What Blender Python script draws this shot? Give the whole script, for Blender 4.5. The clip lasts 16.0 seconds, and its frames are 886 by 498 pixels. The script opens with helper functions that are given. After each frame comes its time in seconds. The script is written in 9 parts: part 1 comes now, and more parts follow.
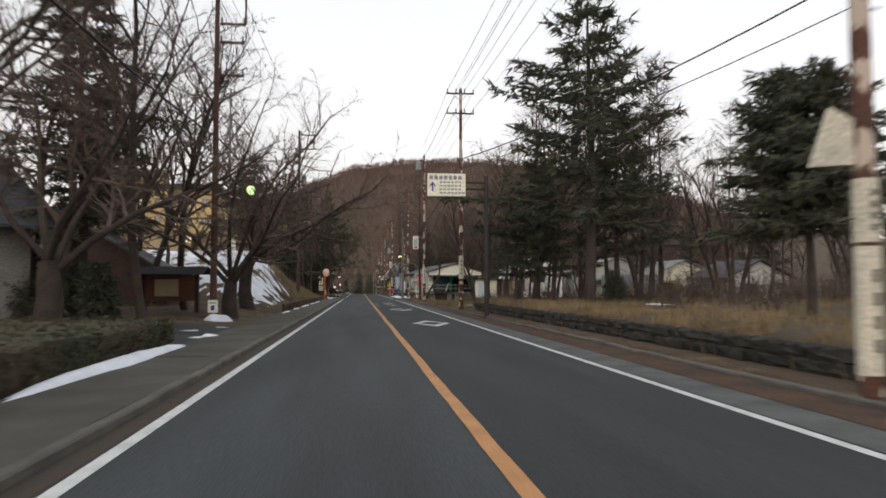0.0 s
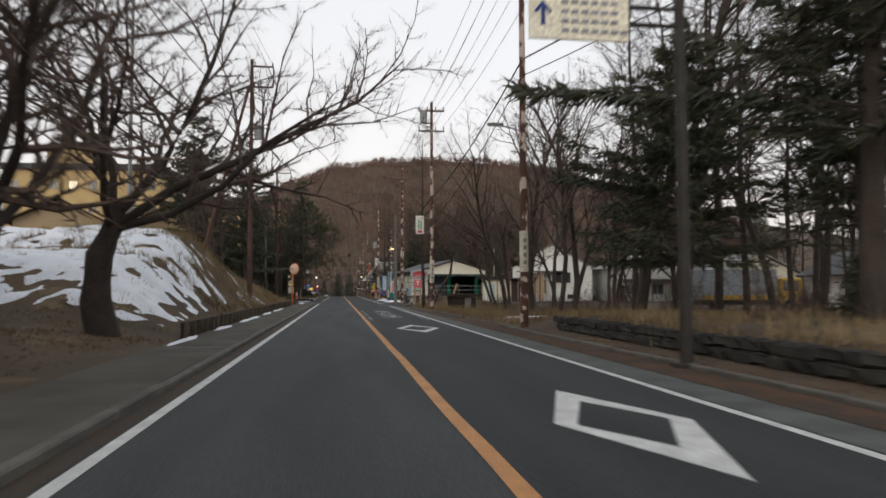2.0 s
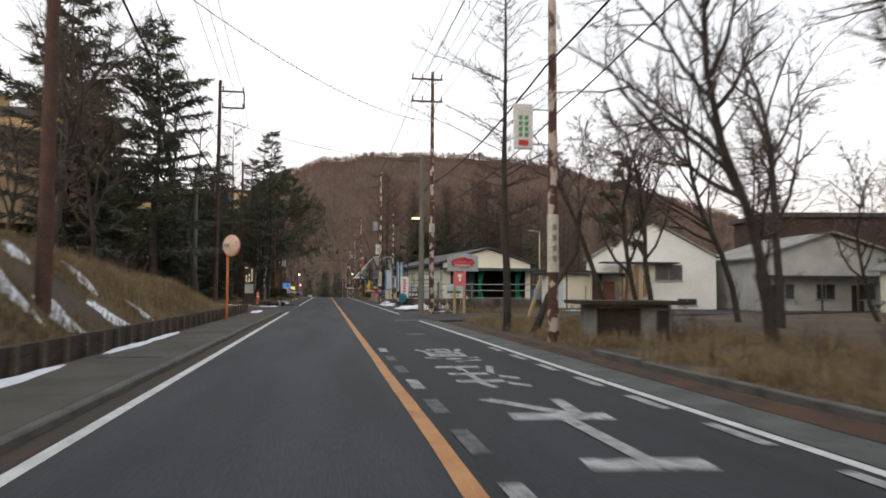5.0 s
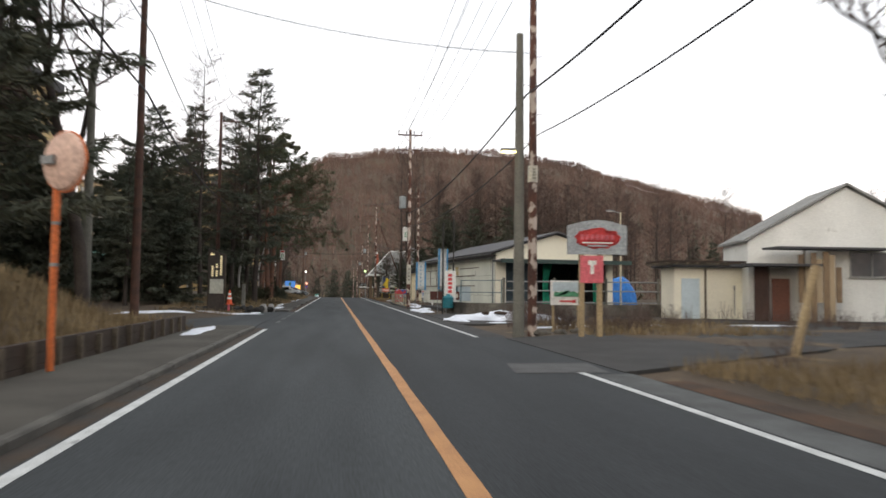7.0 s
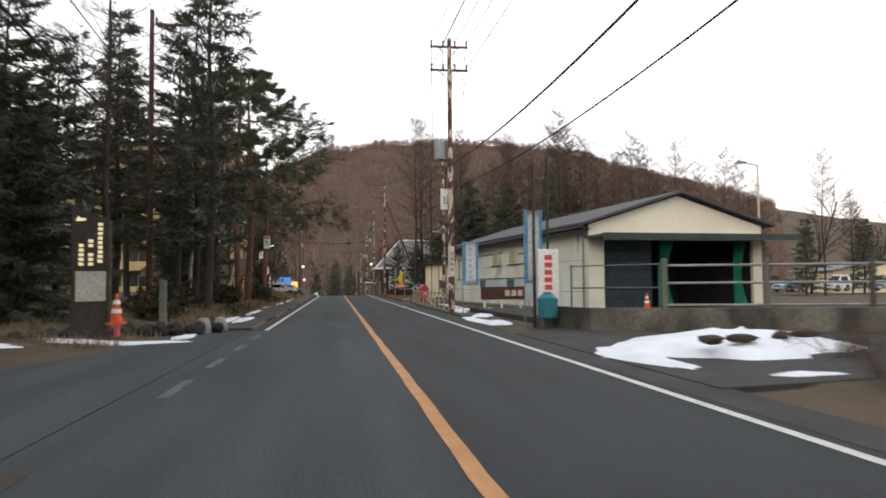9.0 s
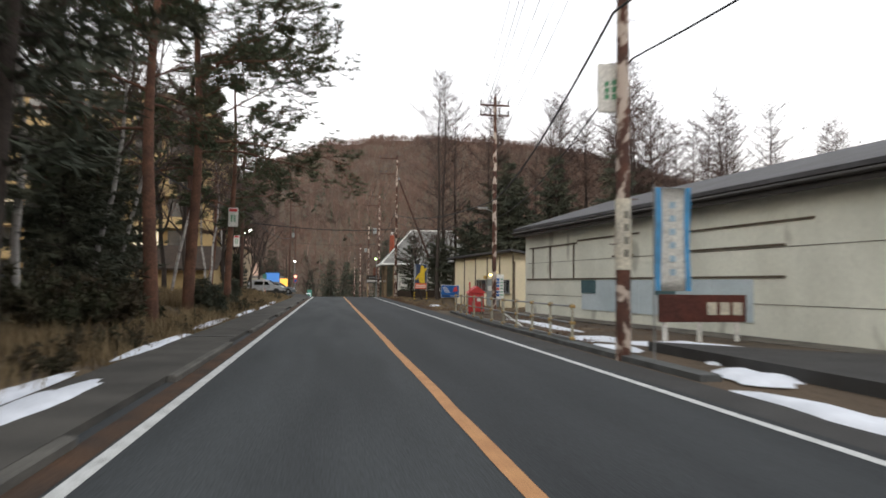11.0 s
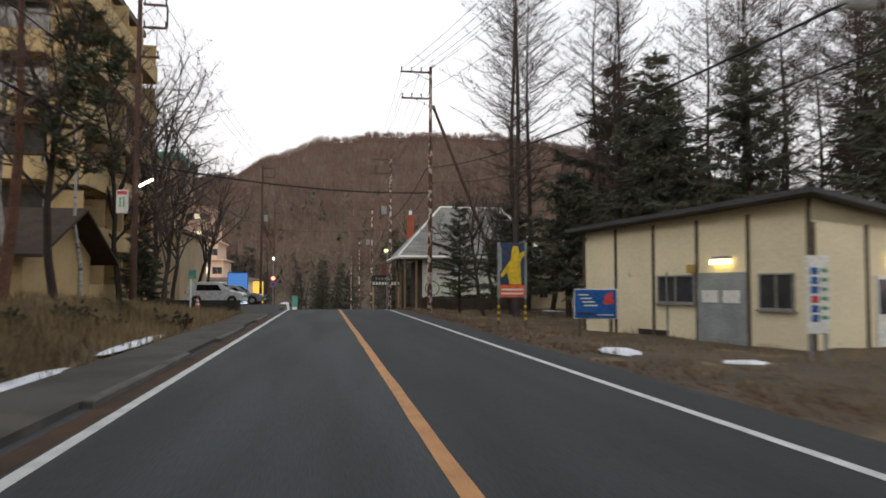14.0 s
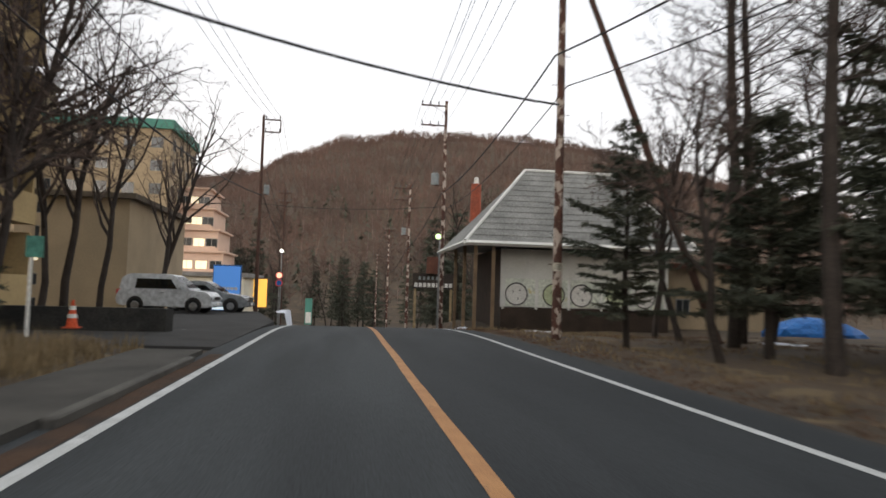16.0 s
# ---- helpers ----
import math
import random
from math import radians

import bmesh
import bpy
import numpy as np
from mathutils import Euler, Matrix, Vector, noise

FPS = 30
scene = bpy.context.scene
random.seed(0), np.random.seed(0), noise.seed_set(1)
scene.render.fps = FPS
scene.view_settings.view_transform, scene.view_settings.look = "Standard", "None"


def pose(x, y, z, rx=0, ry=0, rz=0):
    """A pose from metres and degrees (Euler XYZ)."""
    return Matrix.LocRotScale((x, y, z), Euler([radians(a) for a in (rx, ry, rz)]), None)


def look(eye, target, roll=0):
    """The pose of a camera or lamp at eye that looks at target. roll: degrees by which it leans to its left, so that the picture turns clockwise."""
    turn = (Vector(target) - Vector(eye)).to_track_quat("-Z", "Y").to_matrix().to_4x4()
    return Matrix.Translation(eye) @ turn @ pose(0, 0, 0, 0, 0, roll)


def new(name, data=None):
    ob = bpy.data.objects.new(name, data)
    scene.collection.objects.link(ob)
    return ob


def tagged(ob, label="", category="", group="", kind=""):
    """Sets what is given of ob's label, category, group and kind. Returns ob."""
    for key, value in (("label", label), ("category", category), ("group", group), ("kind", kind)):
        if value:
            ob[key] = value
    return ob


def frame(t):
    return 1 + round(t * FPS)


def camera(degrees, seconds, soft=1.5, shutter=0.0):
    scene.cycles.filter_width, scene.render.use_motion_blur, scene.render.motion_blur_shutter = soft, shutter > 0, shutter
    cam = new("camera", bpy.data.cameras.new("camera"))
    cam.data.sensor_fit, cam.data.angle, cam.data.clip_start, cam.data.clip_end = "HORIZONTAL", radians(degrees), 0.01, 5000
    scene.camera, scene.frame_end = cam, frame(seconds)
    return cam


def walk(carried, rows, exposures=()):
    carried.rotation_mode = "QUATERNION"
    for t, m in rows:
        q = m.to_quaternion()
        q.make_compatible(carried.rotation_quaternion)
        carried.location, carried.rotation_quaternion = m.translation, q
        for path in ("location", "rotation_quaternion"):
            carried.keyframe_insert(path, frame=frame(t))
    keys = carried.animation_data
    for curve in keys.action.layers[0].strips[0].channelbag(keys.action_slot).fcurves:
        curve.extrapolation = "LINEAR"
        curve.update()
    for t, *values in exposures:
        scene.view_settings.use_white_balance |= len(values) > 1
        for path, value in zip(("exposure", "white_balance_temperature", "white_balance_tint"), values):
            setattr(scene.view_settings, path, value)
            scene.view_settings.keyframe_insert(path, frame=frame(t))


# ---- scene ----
cam = camera(62.3, 16.0, soft=1.7, shutter=0.5)
PATH = [
    (0, (-1.121, 0.981, 1.336), (-0.895, 2.966, 1.443), -0.1),
    (0.5, (-1.102, 6.168, 1.267), (-0.862, 8.151, 1.379), -0.3),
    (1, (-1.213, 11.493, 1.252), (-0.957, 13.473, 1.37), -0.2),
    (1.5, (-1.202, 16.905, 1.247), (-0.932, 18.883, 1.365), 0.0),
    (2, (-1.215, 21.869, 1.313), (-0.933, 23.846, 1.425), -0.2),
    (2.5, (-1.315, 26.882, 1.241), (-1.015, 28.856, 1.358), 0.1),
    (3, (-1.213, 31.945, 1.267), (-0.904, 33.917, 1.383), 0.1),
    (3.2, (-1.14, 33.945, 1.269), (-0.829, 35.918, 1.384), 0.2),
    (5.5, (-0.938, 57.049, 1.313), (-0.624, 59.021, 1.426), 0.3),
    (6, (-0.897, 61.914, 1.345), (-0.596, 63.888, 1.458), 0.6),
    (6.5, (-0.92, 66.874, 1.31), (-0.627, 68.85, 1.423), 0.7),
    (7, (-0.941, 71.855, 1.299), (-0.652, 73.83, 1.411), 0.6),
    (7.5, (-0.972, 76.642, 1.299), (-0.686, 78.618, 1.409), 0.7),
    (8, (-0.976, 81.398, 1.309), (-0.69, 83.375, 1.411), 0.3),
    (8.5, (-0.952, 86.119, 1.313), (-0.668, 88.096, 1.412), 0.1),
    (9, (-1.014, 90.848, 1.346), (-0.726, 92.825, 1.442), -0.5),
    (9.2, (-1.094, 92.778, 1.352), (-0.802, 94.754, 1.445), -0.8),
    (11.5, (-1.38, 116.277, 1.388), (-1.079, 118.252, 1.485), 0.8),
    (12, (-1.184, 121.564, 1.338), (-0.885, 123.539, 1.442), 0.8),
    (12.5, (-1.104, 126.779, 1.279), (-0.796, 128.752, 1.391), 0.6),
    (13, (-1.05, 132.271, 1.248), (-0.73, 134.242, 1.364), 0.3),
    (13.5, (-0.964, 137.597, 1.305), (-0.644, 139.568, 1.417), -0.0),
    (14, (-0.973, 142.975, 1.339), (-0.654, 144.946, 1.445), 0.2),
    (14.5, (-0.934, 148.466, 1.289), (-0.622, 150.438, 1.397), 0.5),
    (15, (-0.938, 153.994, 1.309), (-0.64, 155.969, 1.416), 0.7),
    (15.5, (-1.036, 159.442, 1.297), (-0.756, 161.419, 1.409), 1.0),
    (16, (-1.046, 164.892, 1.265), (-0.783, 166.871, 1.384), 1.7),
]
walk(cam, [(t, look(eye, target, roll)) for t, eye, target, roll in PATH],
     [(0.0, -0.4), (1.5, -0.6), (3.0, -0.3), (5.4, -0.2), (6.4, -0.1), (9.0, 0.02), (11.5, 0.04), (12.3, -0.16), (13.5, -0.22), (14.5, -0.32), (15.2, -0.28), (16.0, -0.28)])

# ---- sky and light ----
world = bpy.data.worlds.new("dusk_sky")
scene.world = world
world.use_nodes = True
wn, wl = world.node_tree.nodes, world.node_tree.links
wn.clear()
SUN_EL, SUN_ROT = radians(14.0), radians(214.0)
sky = wn.new("ShaderNodeTexSky")
sky.sky_type = "NISHITA"
sky.sun_disc = False
sky.sun_elevation, sky.sun_rotation = SUN_EL, SUN_ROT
sky.dust_density, sky.air_density = 2.0, 1.0
cloud = wn.new("ShaderNodeValToRGB")
cloud.color_ramp.elements[0].position, cloud.color_ramp.elements[0].color = 0.0, (1.05, 0.87, 0.84, 1)
cloud.color_ramp.elements[1].position, cloud.color_ramp.elements[1].color = 0.45, (0.97, 0.97, 0.97, 1)
el = cloud.color_ramp.elements.new(0.16)
el.color = (1.05, 0.98, 0.95, 1)
coord, split = wn.new("ShaderNodeTexCoord"), wn.new("ShaderNodeSeparateXYZ")
bg_sky, bg_cloud, add, out = (wn.new("ShaderNodeBackground"), wn.new("ShaderNodeBackground"), wn.new("ShaderNodeAddShader"), wn.new("ShaderNodeOutputWorld"))
bg_sky.inputs[1].default_value = 0.05
bg_cloud.inputs[1].default_value = 1.22
wl.new(coord.outputs["Generated"], split.inputs[0])
wl.new(split.outputs[2], cloud.inputs[0])
wl.new(sky.outputs[0], bg_sky.inputs[0])
wl.new(cloud.outputs[0], bg_cloud.inputs[0])
wl.new(bg_sky.outputs[0], add.inputs[0])
wl.new(bg_cloud.outputs[0], add.inputs[1])
wl.new(add.outputs[0], out.inputs[0])

sun_data = bpy.data.lights.new("sun", "SUN")
sun_data.energy, sun_data.angle, sun_data.color = 0.85, radians(40), (1.0, 0.93, 0.86)
sun = new("sun", sun_data)
sun.matrix_world = look((-54.3, -80.4, 24.2), (0, 0, 0))

# ---- materials ----
def mat(name, color, rough=0.8, color2=None, scale=6.0, metal=0.0, bump=0.15, fine=40.0, third=None, third_at=0.62, third_scale=1.0, emit=0.0, spec=0.3, stretch=(1, 1, 1), vary=0.0, grainy=1.0):
    """A surface with broad stains, fine grain, relief and, where given, patches of a third colour."""
    m = bpy.data.materials.new(name)
    m.use_nodes = True
    n, l = m.node_tree.nodes, m.node_tree.links
    b = n["Principled BSDF"]
    b.inputs["Roughness"].default_value, b.inputs["Metallic"].default_value = rough, metal
    b.inputs["Specular IOR Level"].default_value = spec
    tc, mp = n.new("ShaderNodeTexCoord"), n.new("ShaderNodeMapping")
    geo = n.new("ShaderNodeNewGeometry")
    l.new(geo.outputs["Position"], mp.inputs[0])
    mp.inputs["Scale"].default_value = stretch
    big, small = n.new("ShaderNodeTexNoise"), n.new("ShaderNodeTexNoise")
    big.inputs["Scale"].default_value, small.inputs["Scale"].default_value = scale, fine
    big.inputs["Detail"].default_value, small.inputs["Detail"].default_value = 4.0, 3.0
    l.new(mp.outputs[0], big.inputs["Vector"])
    l.new(mp.outputs[0], small.inputs["Vector"])
    c2 = color2 or tuple(c * 0.7 for c in color)
    mix = n.new("ShaderNodeMix")
    mix.data_type = "RGBA"
    ramp = n.new("ShaderNodeValToRGB")
    ramp.color_ramp.elements[0].position, ramp.color_ramp.elements[1].position = 0.36, 0.64
    l.new(big.outputs[0], ramp.inputs[0])
    l.new(ramp.outputs[0], mix.inputs[0])
    mix.inputs[6].default_value, mix.inputs[7].default_value = (*color, 1), (*c2, 1)
    grain = n.new("ShaderNodeMix")
    grain.data_type, grain.blend_type = "RGBA", "MULTIPLY"
    gr = n.new("ShaderNodeValToRGB")
    gr.color_ramp.elements[0].position, gr.color_ramp.elements[0].color = 0.3, (1 - 0.32 * grainy, 1 - 0.32 * grainy, 1 - 0.32 * grainy, 1)
    gr.color_ramp.elements[1].position, gr.color_ramp.elements[1].color = 0.7, (1 + 0.2 * grainy, 1 + 0.2 * grainy, 1 + 0.2 * grainy, 1)
    l.new(small.outputs[0], gr.inputs[0])
    grain.inputs[0].default_value = 1.0
    l.new(mix.outputs[2], grain.inputs[6])
    l.new(gr.outputs[0], grain.inputs[7])
    last = grain.outputs[2]
    if third:
        patch, pr, pm = n.new("ShaderNodeTexNoise"), n.new("ShaderNodeValToRGB"), n.new("ShaderNodeMix")
        patch.inputs["Scale"].default_value, patch.inputs["Detail"].default_value = third_scale, 6.0
        l.new(mp.outputs[0], patch.inputs["Vector"])
        pr.color_ramp.elements[0].position, pr.color_ramp.elements[1].position = third_at, third_at + 0.05
        l.new(patch.outputs[0], pr.inputs[0])
        pm.data_type = "RGBA"
        l.new(pr.outputs[0], pm.inputs[0])
        l.new(last, pm.inputs[6])
        pm.inputs[7].default_value = (*third, 1)
        last = pm.outputs[2]
    if vary:
        oi, hs, mr = n.new("ShaderNodeObjectInfo"), n.new("ShaderNodeHueSaturation"), n.new("ShaderNodeMapRange")
        l.new(oi.outputs["Random"], mr.inputs[0])
        mr.inputs[3].default_value, mr.inputs[4].default_value = 1 - vary, 1 + vary
        l.new(mr.outputs[0], hs.inputs["Value"])
        l.new(last, hs.inputs["Color"])
        last = hs.outputs[0]
    l.new(last, b.inputs["Base Color"])
    if bump:
        bp = n.new("ShaderNodeBump")
        bp.inputs["Strength"].default_value, bp.inputs["Distance"].default_value = bump, 0.02
        l.new(small.outputs[0], bp.inputs["Height"])
        l.new(bp.outputs[0], b.inputs["Normal"])
    if emit:
        b.inputs["Emission Color"].default_value = (*color, 1)
        b.inputs["Emission Strength"].default_value = emit
    return m


def glow(name, color, strength):
    m = bpy.data.materials.new(name)
    m.use_nodes = True
    b = m.node_tree.nodes["Principled BSDF"]
    b.inputs["Base Color"].default_value = (*color, 1)
    b.inputs["Emission Color"].default_value = (*color, 1)
    b.inputs["Emission Strength"].default_value = strength
    return m


M_ASPHALT = mat("asphalt", (0.053, 0.0595, 0.063), 0.85, (0.034, 0.0385, 0.041), 1.1, fine=60, bump=0.3, spec=0.25, stretch=(1, 0.1, 1), third=(0.033, 0.036, 0.039), third_at=0.66, third_scale=0.5)
M_ASPHALT_DARK = mat("darker_asphalt", (0.036, 0.0405, 0.0435), 0.85, (0.025, 0.0285, 0.031), 1.1, fine=60, bump=0.3, spec=0.25, stretch=(1, 0.1, 1), third=(0.027, 0.030, 0.033), third_at=0.64, third_scale=0.5)
M_ASPHALT_OLD = mat("worn_asphalt", (0.058, 0.057, 0.055), 0.9, (0.043, 0.042, 0.041), 0.9, fine=70, bump=0.3, spec=0.2)
M_WALK = mat("sidewalk_asphalt", (0.096, 0.089, 0.076), 0.9, (0.064, 0.059, 0.051), 0.7, fine=80, bump=0.3, spec=0.2)
M_GUTTER = mat("gutter_needles", (0.062, 0.042, 0.027), 0.95, (0.045, 0.042, 0.038), 1.5, fine=30, bump=0.4)
M_WALKDARK = mat("dark_patched_asphalt", (0.088, 0.083, 0.074), 0.9, (0.058, 0.055, 0.05), 0.8, fine=80, bump=0.3, spec=0.2, third=(0.095, 0.085, 0.072), third_at=0.64, third_scale=0.7)
M_NEEDLEBED = mat("red_brown_needle_bed", (0.088, 0.048, 0.027), 1.0, (0.045, 0.031, 0.023), 1.2, fine=26, bump=0.8)
M_WHITE = mat("white_road_paint", (0.62, 0.63, 0.62), 0.7, (0.48, 0.49, 0.48), 3, fine=60, third=(0.1, 0.1, 0.1), third_at=0.66, third_scale=6, bump=0.1)
M_WORN = mat("worn_white_paint", (0.42, 0.43, 0.43), 0.75, (0.25, 0.26, 0.26), 3, fine=60, third=(0.09, 0.09, 0.09), third_at=0.56, third_scale=8, bump=0.1)
M_FAINT = mat("faded_white_paint", (0.16, 0.16, 0.16), 0.8, (0.1, 0.1, 0.1), 3, fine=60, third=(0.065, 0.066, 0.067), third_at=0.5, third_scale=7, bump=0.1)
M_ORANGE = mat("orange_road_paint", (0.50, 0.255, 0.10), 0.7, (0.40, 0.19, 0.075), 2, fine=60, third=(0.12, 0.09, 0.07), third_at=0.66, third_scale=5, bump=0.1)
M_CONC = mat("concrete", (0.3, 0.29, 0.27), 0.9, (0.2, 0.19, 0.18), 1.5, fine=30, bump=0.3)
M_KERB = mat("kerb_concrete", (0.125, 0.118, 0.105), 0.9, (0.08, 0.076, 0.068), 1.5, fine=30, bump=0.3)
M_CONC_DK = mat("mossy_stone", (0.042, 0.04, 0.036), 0.95, (0.024, 0.024, 0.022), 2.0, fine=20, bump=0.6, vary=0.2)
M_APRON = mat("pale_gutter_concrete", (0.108, 0.113, 0.112), 0.9, (0.066, 0.068, 0.067), 1.4, fine=35, bump=0.3)
M_STAINED = mat("stained_concrete", (0.17, 0.155, 0.13), 0.95, (0.055, 0.05, 0.042), 1.1, fine=18, bump=0.5, stretch=(1, 1, 0.5))
M_GROUND = mat("dry_grass_soil", (0.10, 0.071, 0.046), 1.0, (0.066, 0.052, 0.038), 0.35, fine=14, bump=0.8, third=(0.135, 0.098, 0.056), third_at=0.6, third_scale=0.5)
M_GRASS = mat("dry_grass", (0.29, 0.215, 0.12), 1.0, (0.17, 0.125, 0.07), 0.5, fine=9, bump=0)
M_LITTER = mat("brown_leaves", (0.16, 0.09, 0.055), 1.0, (0.10, 0.065, 0.045), 0.6, fine=9, bump=0)
M_SHRUB = mat("low_shrub", (0.05, 0.055, 0.03), 1.0, (0.07, 0.055, 0.035), 0.8, fine=9, bump=0)
M_SOIL = mat("dark_soil", (0.06, 0.042, 0.03), 1.0, (0.04, 0.03, 0.022), 2, fine=16, bump=0.6)
M_SNOW = mat("old_snow", (0.74, 0.77, 0.83), 0.7, (0.62, 0.65, 0.71), 1.2, fine=22, bump=0.18, grainy=0.35)
M_BARK = mat("grey_brown_bark", (0.064, 0.051, 0.043), 0.95, (0.042, 0.034, 0.029), 2.0, fine=25, bump=0.6)
M_TWIG = mat("twigs", (0.135, 0.098, 0.082), 0.95, (0.095, 0.07, 0.06), 0.5, fine=10, bump=0)
M_LARCH = mat("larch_twigs", (0.095, 0.062, 0.05), 0.95, (0.065, 0.045, 0.038), 0.4, fine=10, bump=0)
M_PINEBARK = mat("red_pine_bark", (0.17, 0.085, 0.055), 0.95, (0.10, 0.055, 0.04), 2.0, fine=15, bump=0.7)
M_BIRCH = mat("birch_bark", (0.44, 0.42, 0.39), 0.85, (0.28, 0.26, 0.245), 1.5, fine=20, third=(0.06, 0.05, 0.05), third_at=0.60, third_scale=3.0, stretch=(1, 1, 3), bump=0.3)
M_NEEDLE = mat("dark_needles", (0.061, 0.072, 0.052), 0.9, (0.086, 0.088, 0.06), 0.5, fine=6, bump=0)
M_NEEDLE2 = mat("pine_needles", (0.08, 0.105, 0.062), 0.9, (0.108, 0.115, 0.066), 0.6, fine=6, bump=0)
M_WOODFAR = mat("hill_trees", (0.165, 0.105, 0.083), 1.0, (0.105, 0.072, 0.06), 0.02, fine=0.3, bump=0)
M_WOODPALE = mat("hill_trunks", (0.25, 0.185, 0.155), 1.0, (0.18, 0.13, 0.11), 0.02, fine=0.3, bump=0)
M_RUST = mat("rusty_painted_steel", (0.115, 0.052, 0.036), 0.85, (0.075, 0.042, 0.034), 3, fine=30, third=(0.48, 0.40, 0.34), third_at=0.51, third_scale=3.6, stretch=(1, 1, 0.7), bump=0.3)
M_RUSTDK = mat("brown_pole_paint", (0.105, 0.055, 0.040), 0.85, (0.075, 0.045, 0.036), 3, fine=30, bump=0.3)
M_POLEC = mat("grey_green_concrete_pole", (0.17, 0.165, 0.14), 0.9, (0.13, 0.125, 0.108), 1.2, fine=30, bump=0.3)
M_STEEL = mat("galvanised_steel", (0.30, 0.31, 0.31), 0.55, (0.22, 0.23, 0.23), 2, metal=0.6, fine=30, bump=0.1)
M_DARK = mat("dark_metal", (0.035, 0.032, 0.03), 0.6, (0.05, 0.045, 0.04), 2, metal=0.3, fine=30, bump=0.1)
M_INSUL = mat("insulator_ceramic", (0.10, 0.095, 0.09), 0.3, fine=20, bump=0)
M_WIRE = mat("wire", (0.025, 0.025, 0.027), 0.7, bump=0)
M_GREYBOX = mat("grey_painted_steel", (0.30, 0.33, 0.33), 0.6, (0.24, 0.26, 0.26), 2, fine=25, bump=0.1)
M_PLATE = mat("cream_plate", (0.62, 0.58, 0.47), 0.7, (0.5, 0.47, 0.4), 2, fine=20, bump=0.05)
M_SIGNWHITE = mat("sign_white", (0.78, 0.77, 0.72), 0.55, (0.7, 0.69, 0.65), 2, fine=20, bump=0.03)
M_ORANGEPOST = mat("orange_enamel", (0.62, 0.16, 0.045), 0.5, (0.5, 0.13, 0.04), 3, fine=20, bump=0.08)

# ---- building helpers ----
def part(name, bm, material, parent=None, label="", smooth=False):
    """Link a bmesh as one mesh object, under a thing or a part where a parent is given."""
    me = bpy.data.meshes.new(name)
    if smooth:
        for fc in bm.faces:
            fc.smooth = True
    bm.to_mesh(me)
    bm.free()
    me.materials.append(material)
    ob = new(name, me)
    if parent is not None:
        ob.parent = parent
    if label:
        ob["label"] = label
    return ob


def soup(name, verts, faces, material, parent=None, smooth=False, label=""):
    me = bpy.data.meshes.new(name)
    me.from_pydata(verts, [], faces)
    if smooth:
        me.polygons.foreach_set("use_smooth", [True] * len(me.polygons))
    me.materials.append(material)
    ob = new(name, me)
    if parent is not None:
        ob.parent = parent
    if label:
        ob["label"] = label
    return ob


def thing(name, m, label, category, group="", kind=""):
    ob = new(name)
    ob.empty_display_size = 0.2
    ob.matrix_world = m
    return tagged(ob, label, category, group, kind)


def box(bm, x0, x1, y0, y1, z0, z1, bevel=0.0, m=None):
    r = bmesh.ops.create_cube(bm, size=1.0)
    v = r["verts"]
    bmesh.ops.scale(bm, vec=(abs(x1 - x0), abs(y1 - y0), abs(z1 - z0)), verts=v)
    bmesh.ops.translate(bm, vec=((x0 + x1) / 2, (y0 + y1) / 2, (z0 + z1) / 2), verts=v)
    if bevel:
        es = list({e for q in v for e in q.link_edges})
        rb = bmesh.ops.bevel(bm, geom=es, offset=bevel, segments=1, affect="EDGES")
        v = list({q for fc in rb["faces"] for q in fc.verts} | {q for q in v if q.is_valid})
    if m is not None:
        bmesh.ops.transform(bm, matrix=m, verts=v)
    return v


def bbox(x0, x1, y0, y1, z0, z1, bevel=0.0):
    bm = bmesh.new()
    box(bm, x0, x1, y0, y1, z0, z1, bevel)
    return bm


def rod(bm, a, b, r0, r1=None, n=8, caps=True):
    """A tapered rod from a to b."""
    a, b = Vector(a), Vector(b)
    d = b - a
    if r1 is None:
        r1 = r0
    res = bmesh.ops.create_cone(bm, cap_ends=caps, segments=n, radius1=r0, radius2=r1, depth=d.length)
    q = d.to_track_quat("Z", "Y").to_matrix().to_4x4()
    bmesh.ops.transform(bm, matrix=Matrix.Translation((a + b) / 2) @ q, verts=res["verts"])
    return res["verts"]


def brod(a, b, r0, r1=None, n=8):
    bm = bmesh.new()
    rod(bm, a, b, r0, r1, n)
    return bm


def prism(pts, z0, z1, bm=None):
    """An upright prism over a plan polygon."""
    bm = bm or bmesh.new()
    lo = [bm.verts.new((x, y, z0)) for x, y in pts]
    hi = [bm.verts.new((x, y, z1)) for x, y in pts]
    n = len(pts)
    bm.faces.new(lo[::-1])
    bm.faces.new(hi)
    for i in range(n):
        bm.faces.new((lo[i], lo[(i + 1) % n], hi[(i + 1) % n], hi[i]))
    bmesh.ops.recalc_face_normals(bm, faces=bm.faces)
    return bm


